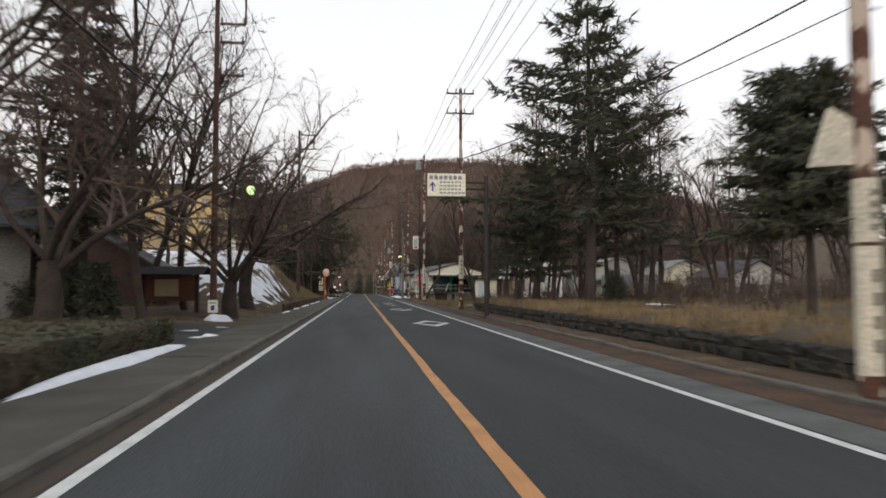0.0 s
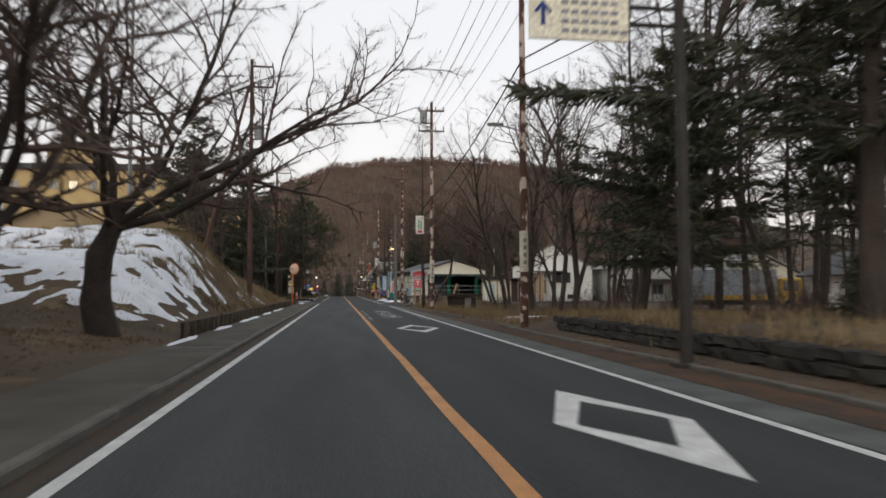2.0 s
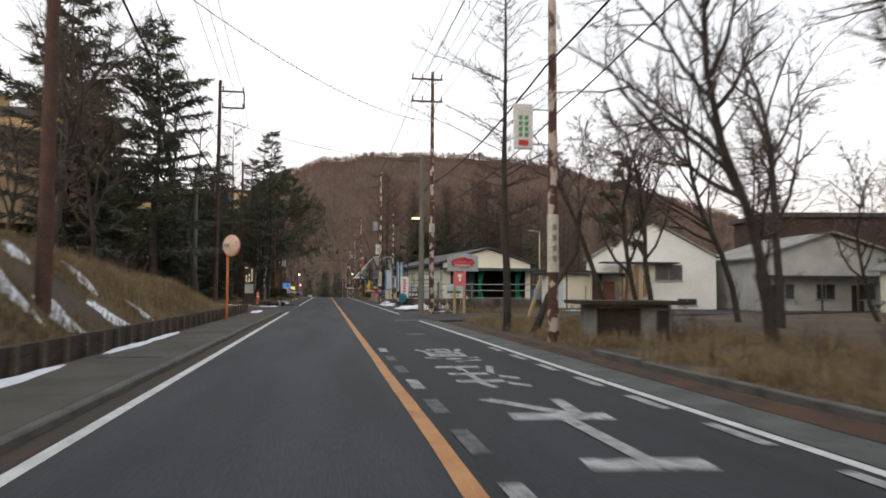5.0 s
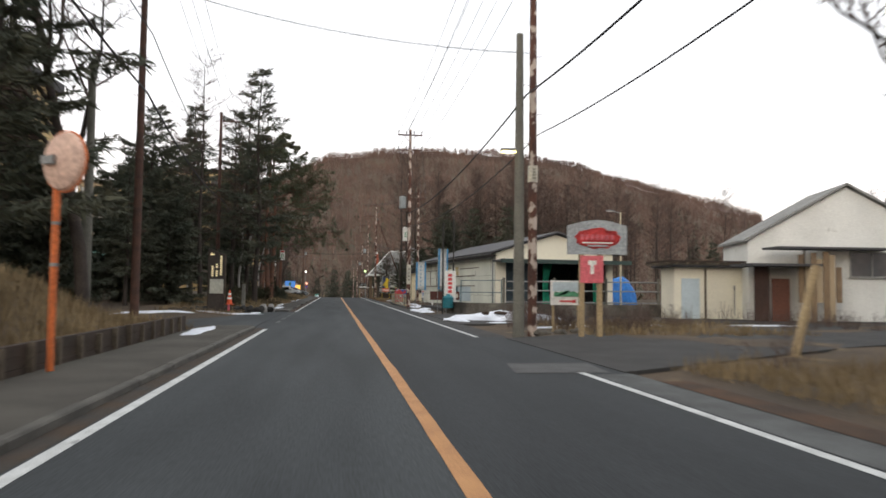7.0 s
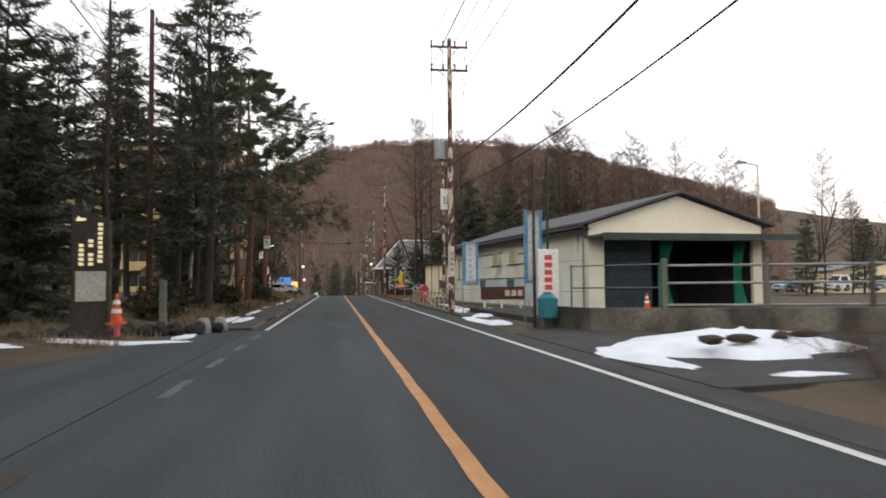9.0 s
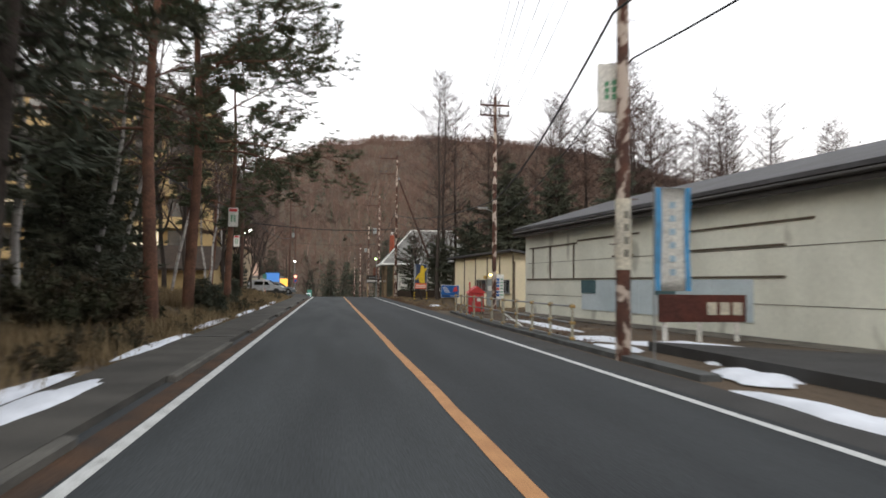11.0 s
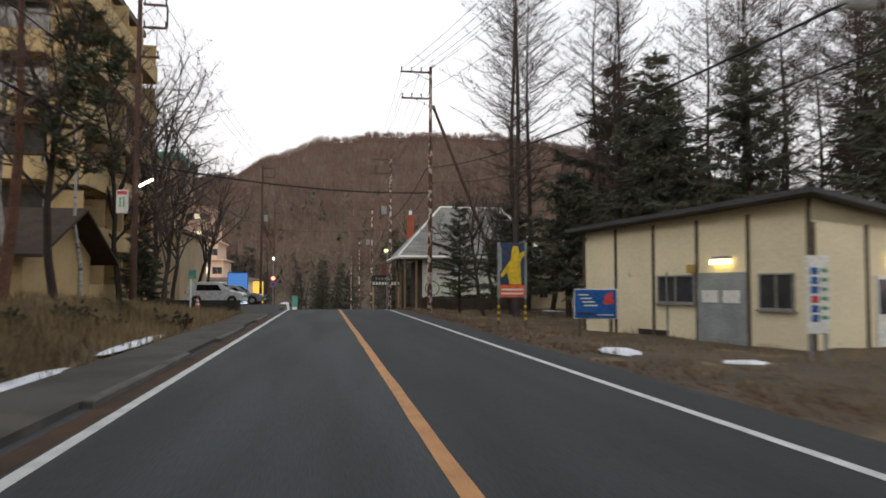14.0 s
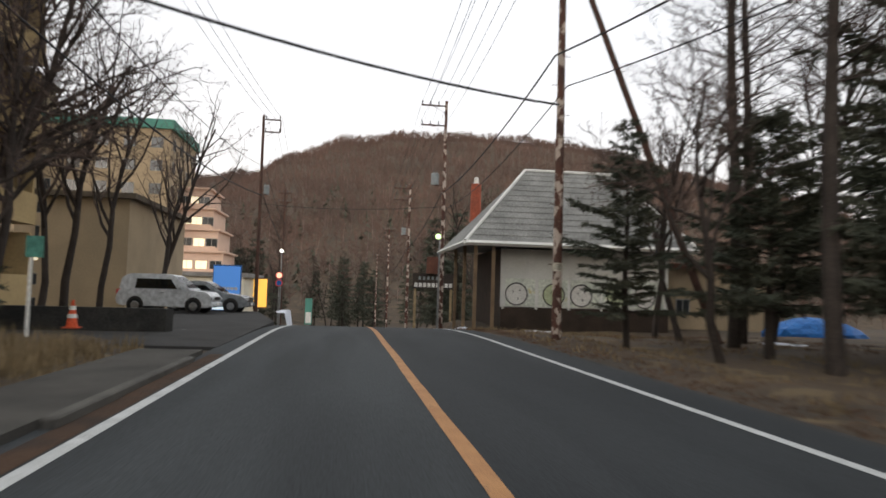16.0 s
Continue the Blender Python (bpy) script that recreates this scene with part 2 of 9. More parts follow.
def sweep(V, F, pts, radii, n):
    """Append a tapered tube along pts to vertex and face lists."""
    base = len(V)
    up = Vector((0.3, 0.2, 0.93))
    k = len(pts)
    for i, p in enumerate(pts):
        d = (pts[min(i + 1, k - 1)] - pts[max(i - 1, 0)])
        if d.length < 1e-6:
            d = Vector((0, 0, 1))
        d.normalize()
        s = d.cross(up)
        if s.length < 0.05:
            s = d.cross(Vector((1, 0, 0)))
        s.normalize()
        t = d.cross(s)
        for j in range(n):
            a = 2 * math.pi * j / n
            V.append(tuple(p + (s * math.cos(a) + t * math.sin(a)) * radii[i]))
    for i in range(k - 1):
        for j in range(n):
            q = base + i * n
            F.append((q + j, q + (j + 1) % n, q + n + (j + 1) % n, q + n + j))


def strip(name, pts, material, z=0.0, parent=None):
    """A flat painted or paved ribbon over (y, x_left, x_right) rows that follows the road's profile."""
    V, F = [], []
    for y, a, b in pts:
        V += [(a, y, ground_z(a, y, True) + z), (b, y, ground_z(b, y, True) + z)]
    for i in range(len(pts) - 1):
        F.append((2 * i, 2 * i + 1, 2 * i + 3, 2 * i + 2))
    return soup(name, V, F, material, parent)

# ---- lie of the land ----
def lerp_table(t, rows):
    if t <= rows[0][0]:
        return rows[0][1]
    for (a, va), (b, vb) in zip(rows, rows[1:]):
        if t <= b:
            u = (t - a) / (b - a)
            u = u * u * (3 - 2 * u)
            return va + (vb - va) * u
    return rows[-1][1]


RIDGE = [(-600, 60), (-300, 82), (-144, 96), (-85, 101), (-46, 123), (0, 138), (52, 146), (120, 149), (182, 147), (246, 139), (304, 124), (357, 112), (410, 90), (465, 80), (700, 55), (1200, 30)]
BANK = [(8, 0.3), (20, 0.3), (24, 0.1), (30, 0.25), (42, 0.5), (50, 2.6), (56, 3.9), (60, 4.0), (66, 3.1), (72, 2.4), (78, 2.05), (90, 1.45), (95, 0.35), (97.4, 0.0), (99.5, 0.0), (104, 0.03), (108, 0.3), (112, 0.4), (117, 0.45), (135, 0.7), (170, 0.8), (178, 0.3), (184, 0.0), (230, 0.0)]
RIGHT = [(0, 0.5), (44, 0.55), (50, 0.1), (60, 0.0), (80, -0.05), (100, 0.0), (106, 0.0), (118, 0.1), (145, 0.05), (155, -0.2), (185, -0.1), (230, 0.0)]


def road_z(y):
    if y < 185:
        return 0.0
    if y < 203.2:
        return -0.0022 * (y - 185) ** 2
    d = y - 203.2
    return -0.73 - 0.08 * min(d, 60) - 0.03 * max(0.0, min(d - 60, 90))


def smooth(a, b, x):
    u = max(0.0, min(1.0, (x - a) / (b - a)))
    return u * u * (3 - 2 * u)


def ground_z(x, y, flat=False):
    z = road_z(y)
    if flat:
        return z
    side = smooth(196, 212, y)
    if x < -5.3:
        z += lerp_table(y, BANK) * smooth(5.2, 9.0, -x) * (1 - side)
        z += (0.25 * noise.noise((x * 0.22, y * 0.22, 1.7)) + 0.12 * noise.noise((x * 0.8, y * 0.8, 4.7))) * smooth(5.5, 9, -x) * (0.15 if 98 < y < 114 or 180 < y < 215 else 1)
        z += side * smooth(5, 12, -x) * min(0.9, -road_z(y))
    if x > 5.0:
        z += lerp_table(y, RIGHT) * smooth(6.0, 6.5, x) * (1 - side)
        z += (0.18 * noise.noise((x * 0.2, y * 0.2, 7.7)) + 0.08 * noise.noise((x * 0.9, y * 0.9, 2.7))) * smooth(6, 9, x) * (0.2 if 98 < y < 150 else 1)
        z += side * smooth(4.5, 6, x) * min(0.9, -road_z(y))
    z += 14 * smooth(22, 160, -x) * smooth(-50, 60, y) * (1 - smooth(300, 420, y))
    h = lerp_table(x, RIDGE)
    u = max(0.0, min(1.0, (y - 330) / 510))
    z += (h - z) * (u ** 1.15) if u > 0 else 0
    if u > 0:
        z += 5 * noise.noise((x * 0.012, y * 0.012, 3.3)) * u * (1 - u) * 3 + 3.2 * u * noise.noise((x * 0.045, y * 0.02, 6.1)) + 1.6 * u * noise.noise((x * 0.13, y * 0.05, 1.9))
    if y > 840:
        z -= (y - 840) * 0.06
    return z


def axis(rows):
    out_ = []
    for a, b, step in rows:
        v = a
        while v < b - 1e-6:
            out_.append(v)
            v += step
    out_.append(rows[-1][1])
    return out_


gx = axis([(-3000, -600, 400), (-600, -100, 50), (-100, -30, 7), (-30, -14, 1.6), (-14, -5.2, 0.55)]) + [-4.9, -3.4, 3.4, 4.6, 5.0, 5.3, 5.6, 6.0, 6.4] + axis([(7, 14, 0.8), (14, 30, 2.0), (30, 100, 7), (100, 600, 50), (600, 3000, 400)])
gy = axis([(-400, -20, 60), (-20, 120, 1.2), (120, 215, 1.6), (215, 330, 6), (330, 860, 12), (860, 3000, 300)])
GV = [(x, y, ground_z(x, y) - (0.06 if -5.2 < x < 5.2 else 0.0)) for y in gy for x in gx]
nx = len(gx)
GF = [(j * nx + i, j * nx + i + 1, (j + 1) * nx + i + 1, (j + 1) * nx + i) for j in range(len(gy) - 1) for i in range(nx - 1)]
ground = tagged(soup("ground", GV, GF, M_GROUND, smooth=True), "brown winter ground of dry grass and leaf litter", "ground", kind="structure")

ROAD_Y = [-60, -20, 0, 30, 60, 90, 98, 113, 120, 150, 180, 185, 188, 191, 194, 197, 200, 203, 206, 210, 220, 240, 264, 300]
road = tagged(strip("road", [(y, -3.62, 0.0) for y in ROAD_Y], M_ASPHALT, 0.0), "dark grey worn asphalt lane of the road", "road", kind="structure")
# This lane's darker tone stands in for windscreen dimming on the right of view.
tagged(strip("road", [(y, 0.0, 3.75) for y in ROAD_Y], M_ASPHALT_DARK, 0.0), "darker blue-grey asphalt lane for oncoming traffic", "road", kind="structure")
side_l = prism([(-3.6, 96.4), (-3.6, 114.2), (-4.1, 113.4), (-4.6, 112.2), (-5.6, 110.3), (-7.6, 108.0), (-12, 106.5), (-30, 108), (-60, 112), (-60, 104), (-30, 101), (-12, 98.4), (-6.6, 97.6), (-5.15, 96.62), (-4.2, 96.61)], -0.3, 0.012)
tagged(part("side_road", side_l, M_ASPHALT), "asphalt side road joining the main road", "road", kind="structure")
side_r = prism([(3.7, 83.2), (3.7, 91.5), (6.2, 93.2), (10, 99), (30, 104), (60, 106), (60, 98), (30, 95), (12, 88.5), (6.5, 85.0)], -0.3, 0.012)
tagged(part("side_road", side_r, M_ASPHALT_OLD), "worn asphalt track joining the road", "road", kind="structure")
yard = prism([(3.75, 99.5), (3.75, 110), (6, 112.5), (9.2, 118.5), (9.2, 122), (60, 128), (60, 106), (12, 101)], -0.3, 0.018)
tagged(part("yard", yard, M_ASPHALT_OLD), "asphalt yard in front of the warehouse", "yard", kind="structure")
lot = prism([(-3.6, 180.5), (-3.6, 193), (-5.4, 203.6), (-24, 203.6), (-24, 186), (-7.5, 180.6)], -1.2, 0.014)
tagged(part("parking", lot, M_ASPHALT_OLD), "small asphalt parking area beside the road", "parking", kind="structure")

for name, x, y0, y1, wd in (("edge_line", -3.1, -40, 95.8, 0.135), ("edge_line", -3.1, 113.5, 300, 0.135), ("edge_line", 2.98, -40, 83.7, 0.13), ("edge_line", 2.98, 92.0, 300, 0.13)):
    ys = [y0] + [y for y in ROAD_Y if y0 < y < y1] + [y1]
    tagged(strip(name, [(y, x - wd / 2, x + wd / 2) for y in ys], M_WHITE, 0.005), "white painted road edge line", "road marking", kind="structure")
def wavering(y):
    """Sideways drift of the hand-guided paint line."""
    return -0.02 + 0.022 * noise.noise((y * 0.21, 3.0, 8.0)) + 0.012 * noise.noise((y * 0.9, 5.0, 2.0))


CENTRE_Y = sorted(set([-40, -20] + [0.8 * i for i in range(0, 240)] + [y for y in ROAD_Y if y > 191]))
tagged(strip("centre_line", [(y, wavering(y) - 0.078 - 0.012 * noise.noise((y * 1.7, 1, 1)), wavering(y) + 0.078 + 0.012 * noise.noise((y * 1.9, 7, 4))) for y in CENTRE_Y], M_ORANGE, 0.005), "orange painted centre line", "road marking", kind="structure")
for i in range(4):
    y = 100.2 + i * 3.2
    tagged(strip("edge_dash", [(y, -3.17, -3.03), (y + 1.6, -3.17, -3.03)], M_FAINT, 0.005), "faded white dashes across the side road", "road marking", kind="structure")


def diamond(y0, y1, xc, w):
    """A hollow diamond road marking."""
    bm = bmesh.new()
    ym, h = (y0 + y1) / 2, (y1 - y0) / 2
    outer = [(xc, y0), (xc + w, ym), (xc, y1), (xc - w, ym)]
    inner = [(xc, y0 + 1.1), (xc + w - 0.2, ym + 0.1), (xc, y1 - 0.95), (xc - w + 0.2, ym - 0.1)]
    o = [bm.verts.new((*p, 0.006)) for p in outer]
    n = [bm.verts.new((*p, 0.006)) for p in inner]
    for i in range(4):
        bm.faces.new((o[i], o[(i + 1) % 4], n[(i + 1) % 4], n[i]))
    return tagged(part("diamond_marking", bm, M_WHITE), "white painted hollow diamond road marking", "road marking", "diamond markings", "structure")


diamond(26.6, 31.2, 1.60, 0.72)
diamond(44.6, 49.6, 1.50, 0.75)
M_PATCHGREY = mat("patched_asphalt", (0.10, 0.10, 0.1), 0.9, (0.075, 0.075, 0.075), 2.0, fine=50, bump=0.3)
# ---- verges: sidewalk, gutter and kerbs ----
for y0, y1, xo in ((-40, 96.6, -5.15), (113.6, 179, -4.75)):
    bm = bmesh.new()
    box(bm, xo, -3.595, y0, y1, -0.1, 0.085)
    tagged(part("sidewalk", bm, M_WALK if y0 < 90 else M_WALKDARK), "grey asphalt sidewalk beside the road", "sidewalk", kind="structure")
    tagged(strip("gutter", [(y0, -3.46, -3.2), (y1, -3.46, -3.2)], M_GUTTER if y0 < 90 else M_NEEDLEBED, 0.004), "gutter filled with brown needles", "gutter", kind="structure")
    y = y0
    k = tagged(new("kerb"), "row of low grey concrete kerb stones", "kerb", kind="structure")
    kb = bbox(-3.593, -3.45, 0.008, 1.992, -0.1, 0.098, 0.02)
    first = part("kerb_stone", kb, M_KERB, k)
    first.location = (0, y0, 0)
    while y < y1 - 4:
        y += 2.0
        if y > -4 and (y0 < 90 or (int(y) * 7) % 5 < 3):
            c = first.copy()
            scene.collection.objects.link(c)
            c.location = (random.uniform(-0.012, 0.012), y, random.uniform(-0.012, 0.004))
FV, FF = [], []
for j in range(12):
    for i in range(10):
        x, y = -14.2 + 9.04 * i / 9, 18.7 + 8.3 * j / 11
        FV.append((x, y, max(ground_z(x, y), 0.0) + 0.03))
        if i and j:
            b = j * 10 + i
            FF.append((b - 11, b - 10, b, b - 1))
tagged(soup("forecourt", FV, FF, M_ASPHALT_DARK), "dark damp asphalt forecourt between hedge and planted bed", "forecourt", kind="structure")
tagged(strip("shoulder", [(-40, 3.09, 3.76), (83, 3.09, 3.76)], M_APRON, 0.004), "pale worn concrete gutter strip beside the road", "shoulder", kind="structure")
tagged(strip("shoulder", [(92, 3.2, 3.9), (187, 3.2, 3.9)], M_ASPHALT_OLD, 0.004), "worn grey shoulder strip beside the road", "shoulder", kind="structure")
tagged(strip("asphalt_patch", [(83.2, 1.9, 3.45), (84.7, 2.1, 3.6)], M_PATCHGREY, 0.008), "pale worn asphalt patch at the track mouth", "road patch", kind="structure")
tagged(strip("needle_litter", [(-40, 3.74, 4.9), (50, 3.74, 4.9), (60, 3.74, 4.3), (82, 3.74, 4.2)], M_NEEDLEBED, 0.01), "brown needle litter along the road edge", "litter", kind="structure")

# ---- trees ----
def rnd_perp(rng, d):
    v = Vector((rng.uniform(-1, 1), rng.uniform(-1, 1), rng.uniform(-1, 1)))
    v -= d * v.dot(d)
    return v.normalized() if v.length > 0.01 else Vector((1, 0, 0))


def grow(rng, L, p, d, length, r, level, top, spec):
    """One branch with its side branches; L collects (level, points, radii)."""
    k = (7, 6, 4, 3, 2)[level]
    pts, rad = [p.copy()], [r]
    q, dd = p.copy(), d.copy()
    for i in range(1, k):
        dd = (dd + rnd_perp(rng, dd) * spec["wiggle"] * (1, 1.3, 1.3, 1.2, 1)[level] + Vector((0, 0, spec["lift"][level]))).normalized()
        q = q + dd * (length / (k - 1))
        pts.append(q.copy())
        rad.append(r * (1 - 0.85 * i / (k - 1)) if level else r * (1 - 0.7 * i / (k - 1)))
    L.append((level, pts, rad))
    if level >= top:
        return
    n = spec["kids"][level]
    for j in range(n):
        u = spec["start"][level] + (1 - spec["start"][level]) * (j + rng.random()) / n
        f = u * (k - 1)
        i = min(int(f), k - 2)
        pos = pts[i].lerp(pts[i + 1], f - i)
        axis_ = (pts[i + 1] - pts[i]).normalized()
        ang = radians(rng.uniform(*spec["angle"][level]))
        nd = (axis_ * math.cos(ang) + rnd_perp(rng, axis_) * math.sin(ang)).normalized()
        ln = length * spec["ratio"][level] * rng.uniform(0.6, 1.15) * (1.1 - 0.55 * u)
        grow(rng, L, pos, nd, ln, max(rad[i] * 0.62, 0.005), level + 1, top, spec)


SIDES = (8, 6, 4, 3, 3)


def spike(V, F, p, q, r):
    """A thin twig from p that ends in a point at q."""
    d = (q - p).normalized()
    s = d.cross(Vector((0.31, 0.17, 0.93)))
    if s.length < 0.05:
        s = Vector((1, 0, 0))
    s = s.normalized() * r
    t = d.cross(s)
    b = len(V)
    V += [tuple(p + s), tuple(p - s * 0.5 + t * 0.87), tuple(p - s * 0.5 - t * 0.87), tuple(q)]
    F += [(b, b + 1, b + 3), (b + 1, b + 2, b + 3), (b + 2, b, b + 3)]


def tree_meshes(L, split=1, mn=0.0):
    a, b = ([], []), ([], [])
    for lev, pts, rad in L:
        V, F = a if lev <= split else b
        if lev >= 4:
            d = pts[-1] - pts[0]
            side_ = d.cross(Vector((0.5, -0.6, 0.62)))
            if side_.length > 1e-4 and d.length > 1e-4:
                blade(V, F, pts[0], d.normalized(), side_.normalized(), d.length, max(rad[0], mn * 0.8))
            continue
        if lev == 3:
            spike(V, F, pts[0], pts[-1], max(rad[0], mn))
            continue
        sweep(V, F, pts, [max(r, mn) for r in rad], SIDES[lev])
    return a, b


def bare_spec(**kw):
    s = dict(wiggle=0.16, lift=(0.05, 0.06, 0.03, 0.02, 0), kids=(8, 7, 7, 3), start=(0.3, 0.25, 0.2, 0.2), angle=((30, 60), (30, 65), (30, 70), (25, 60)), ratio=(0.62, 0.5, 0.42, 0.5))
    s.update(kw)
    return s


PROTO = {}


def proto(key, trunk, crown, tm, cm):
    """Keep the two meshes of a tree kind for its copies."""
    t = bpy.data.meshes.new("trunk")
    t.from_pydata(trunk[0], [], trunk[1])
    t.polygons.foreach_set("use_smooth", [True] * len(t.polygons))
    t.materials.append(tm)
    c = bpy.data.meshes.new("crown")
    c.from_pydata(crown[0], [], crown[1])
    c.materials.append(cm)
    PROTO[key] = (t, c)


def bare_tree(key, seed, h, r, lean=(0, 0), tm=None, cm=None, split=1, thick=0.008, **kw):
    rng = random.Random(seed)
    L = []
    d = Vector((lean[0], lean[1], 1)).normalized()
    grow(rng, L, Vector((0, 0, -0.3)), d, h, r, 0, 4, bare_spec(**kw))
    a, b = tree_meshes(L, split, thick)
    proto(key, a, b, tm or M_BARK, cm or M_TWIG)


def blade(V, F, p, d, side, length, width):
    b = len(V)
    q = p + d * length
    V += [tuple(p + side * width), tuple(p - side * width), tuple(q)]
    F.append((b, b + 1, b + 2))


def conifer(key, seed, h, r, reach, first=0.12, whorls=24, per=6, droop=-0.25, dens=9, blade_l=0.42, tm=None, cm=None, curve=0.85, bare=False, jitter=0.25, rise=0.5, leaves=3, segs=4, twig=0.012):
    """A spruce, or with bare=True a leafless larch, with whorls of boughs."""
    rng = random.Random(seed)
    TV, TF, CV, CF = [], [], [], []
    pts = [Vector((0.06 * h / 10 * math.sin(i * 1.1 + seed), 0.05 * h / 10 * math.cos(i * 0.9 + seed), -0.3 + (h + 0.3) * i / 9)) for i in range(10)]
    sweep(TV, TF, pts, [r * (1 - 0.94 * i / 9) for i in range(10)], 8)
    for w in range(whorls):
        base_u = first + (0.985 - first) * w / (whorls - 1)
        n = per if base_u < 0.8 else max(4, per - 2)
        a0 = rng.uniform(0, 6.28)
        for k in range(n):
            u = min(0.985, max(first * 0.8, base_u + rng.uniform(-0.55, 0.55) * (0.985 - first) / (whorls - 1)))
            z = u * h
            i = min(int((z + 0.3) / (h + 0.3) * 9), 8)
            c = pts[i].lerp(pts[i + 1], (z + 0.3) / (h + 0.3) * 9 - i)
            a = a0 + 6.283 * k / n + rng.uniform(-0.4, 0.4)
            lump = 0.92 + 0.5 * noise.noise((math.cos(a) * 1.2 + seed * 1.7, math.sin(a) * 1.2, u * 5))
            v = max(0.0, (u - first) / (1 - first))
            profile = min(1.0, 0.4 + 1.7 * v) * (1 - v) ** curve * 1.1 + 0.06 if bare else (1 - u) ** curve * 0.95 + 0.05
            ln = reach * profile * rng.uniform(1 - jitter * 1.3, 1 + jitter * 0.8) * lump
            d = Vector((math.cos(a), math.sin(a), 0.15 + rise * u + rng.uniform(-0.12, 0.12))).normalized()
            bp = [c.copy()]
            q = c.copy()
            for s in range(4):
                d = (d + Vector((rng.uniform(-0.1, 0.1), rng.uniform(-0.1, 0.1), droop * (0.5 if s < 2 else 0.6 if s == 2 else -0.4)))).normalized()
                q = q + d * (ln / 4)
                bp.append(q.copy())
            br = max(0.008, r * 0.2 * (1 - u) + 0.008)
            if segs == 4:
                sweep(TV, TF, bp, [br * (1 - 0.2 * s) for s in range(5)], 3)
            else:
                spike(TV, TF, bp[0], bp[2], br)
                spike(TV, TF, bp[0].lerp(bp[2], 0.8), bp[4], br * 0.7)
            m = max(3, int(dens * ln / 2.0 + 3))
            for s in range(m):
                f = (0.12 + 0.88 * (s + rng.random()) / m) * 4
                j = min(int(f), 3)
                pos = bp[j].lerp(bp[j + 1], f - j)
                ax = (bp[j + 1] - bp[j]).normalized()
                sd = Vector((-ax.y, ax.x, 0))
                if sd.length < 0.1:
                    sd = Vector((1, 0, 0))
                sd.normalize()
                for sg in (-1, 1):
                    if bare:
                        dirn = (ax * rng.uniform(0.3, 0.9) + sd * sg * rng.uniform(0.3, 0.9) + Vector((0, 0, rng.uniform(-0.3, 0.6)))).normalized()
                        tl = blade_l * rng.uniform(0.5, 1.3)
                        blade(CV, CF, pos, dirn, rnd_perp(rng, dirn), tl, twig)
                        for e in range(leaves - 1):
                            q2 = pos + dirn * tl * rng.uniform(0.15, 0.6)
                            d2 = (dirn + rnd_perp(rng, dirn) * rng.uniform(0.5, 1.1)).normalized()
                            blade(CV, CF, q2, d2, rnd_perp(rng, d2), tl * rng.uniform(0.35, 0.7), twig * 0.75)
                        continue
                    spray = (ax * rng.uniform(0.5, 1.0) + sd * sg * rng.uniform(0.35, 1.0) + Vector((0, 0, rng.uniform(-0.45, 0.15)))).normalized()
                    sl = blade_l * rng.uniform(0.7, 1.3) * (1.2 - 0.12 * f)
                    for e in range(leaves + 2):
                        root = pos + spray * sl * rng.uniform(0.0, 0.75) + Vector((rng.uniform(-0.05, 0.05), rng.uniform(-0.05, 0.05), rng.uniform(-0.12, 0.05)))
                        dirn = (spray + rnd_perp(rng, spray) * rng.uniform(0.2, 0.9) + Vector((0, 0, -0.15))).normalized()
                        bl = blade_l * rng.uniform(0.45, 0.95)
                        blade(CV, CF, root, dirn, rnd_perp(rng, dirn), bl, bl * 0.105)
    proto(key, (TV, TF), (CV, CF), tm or M_BARK, cm or M_NEEDLE)


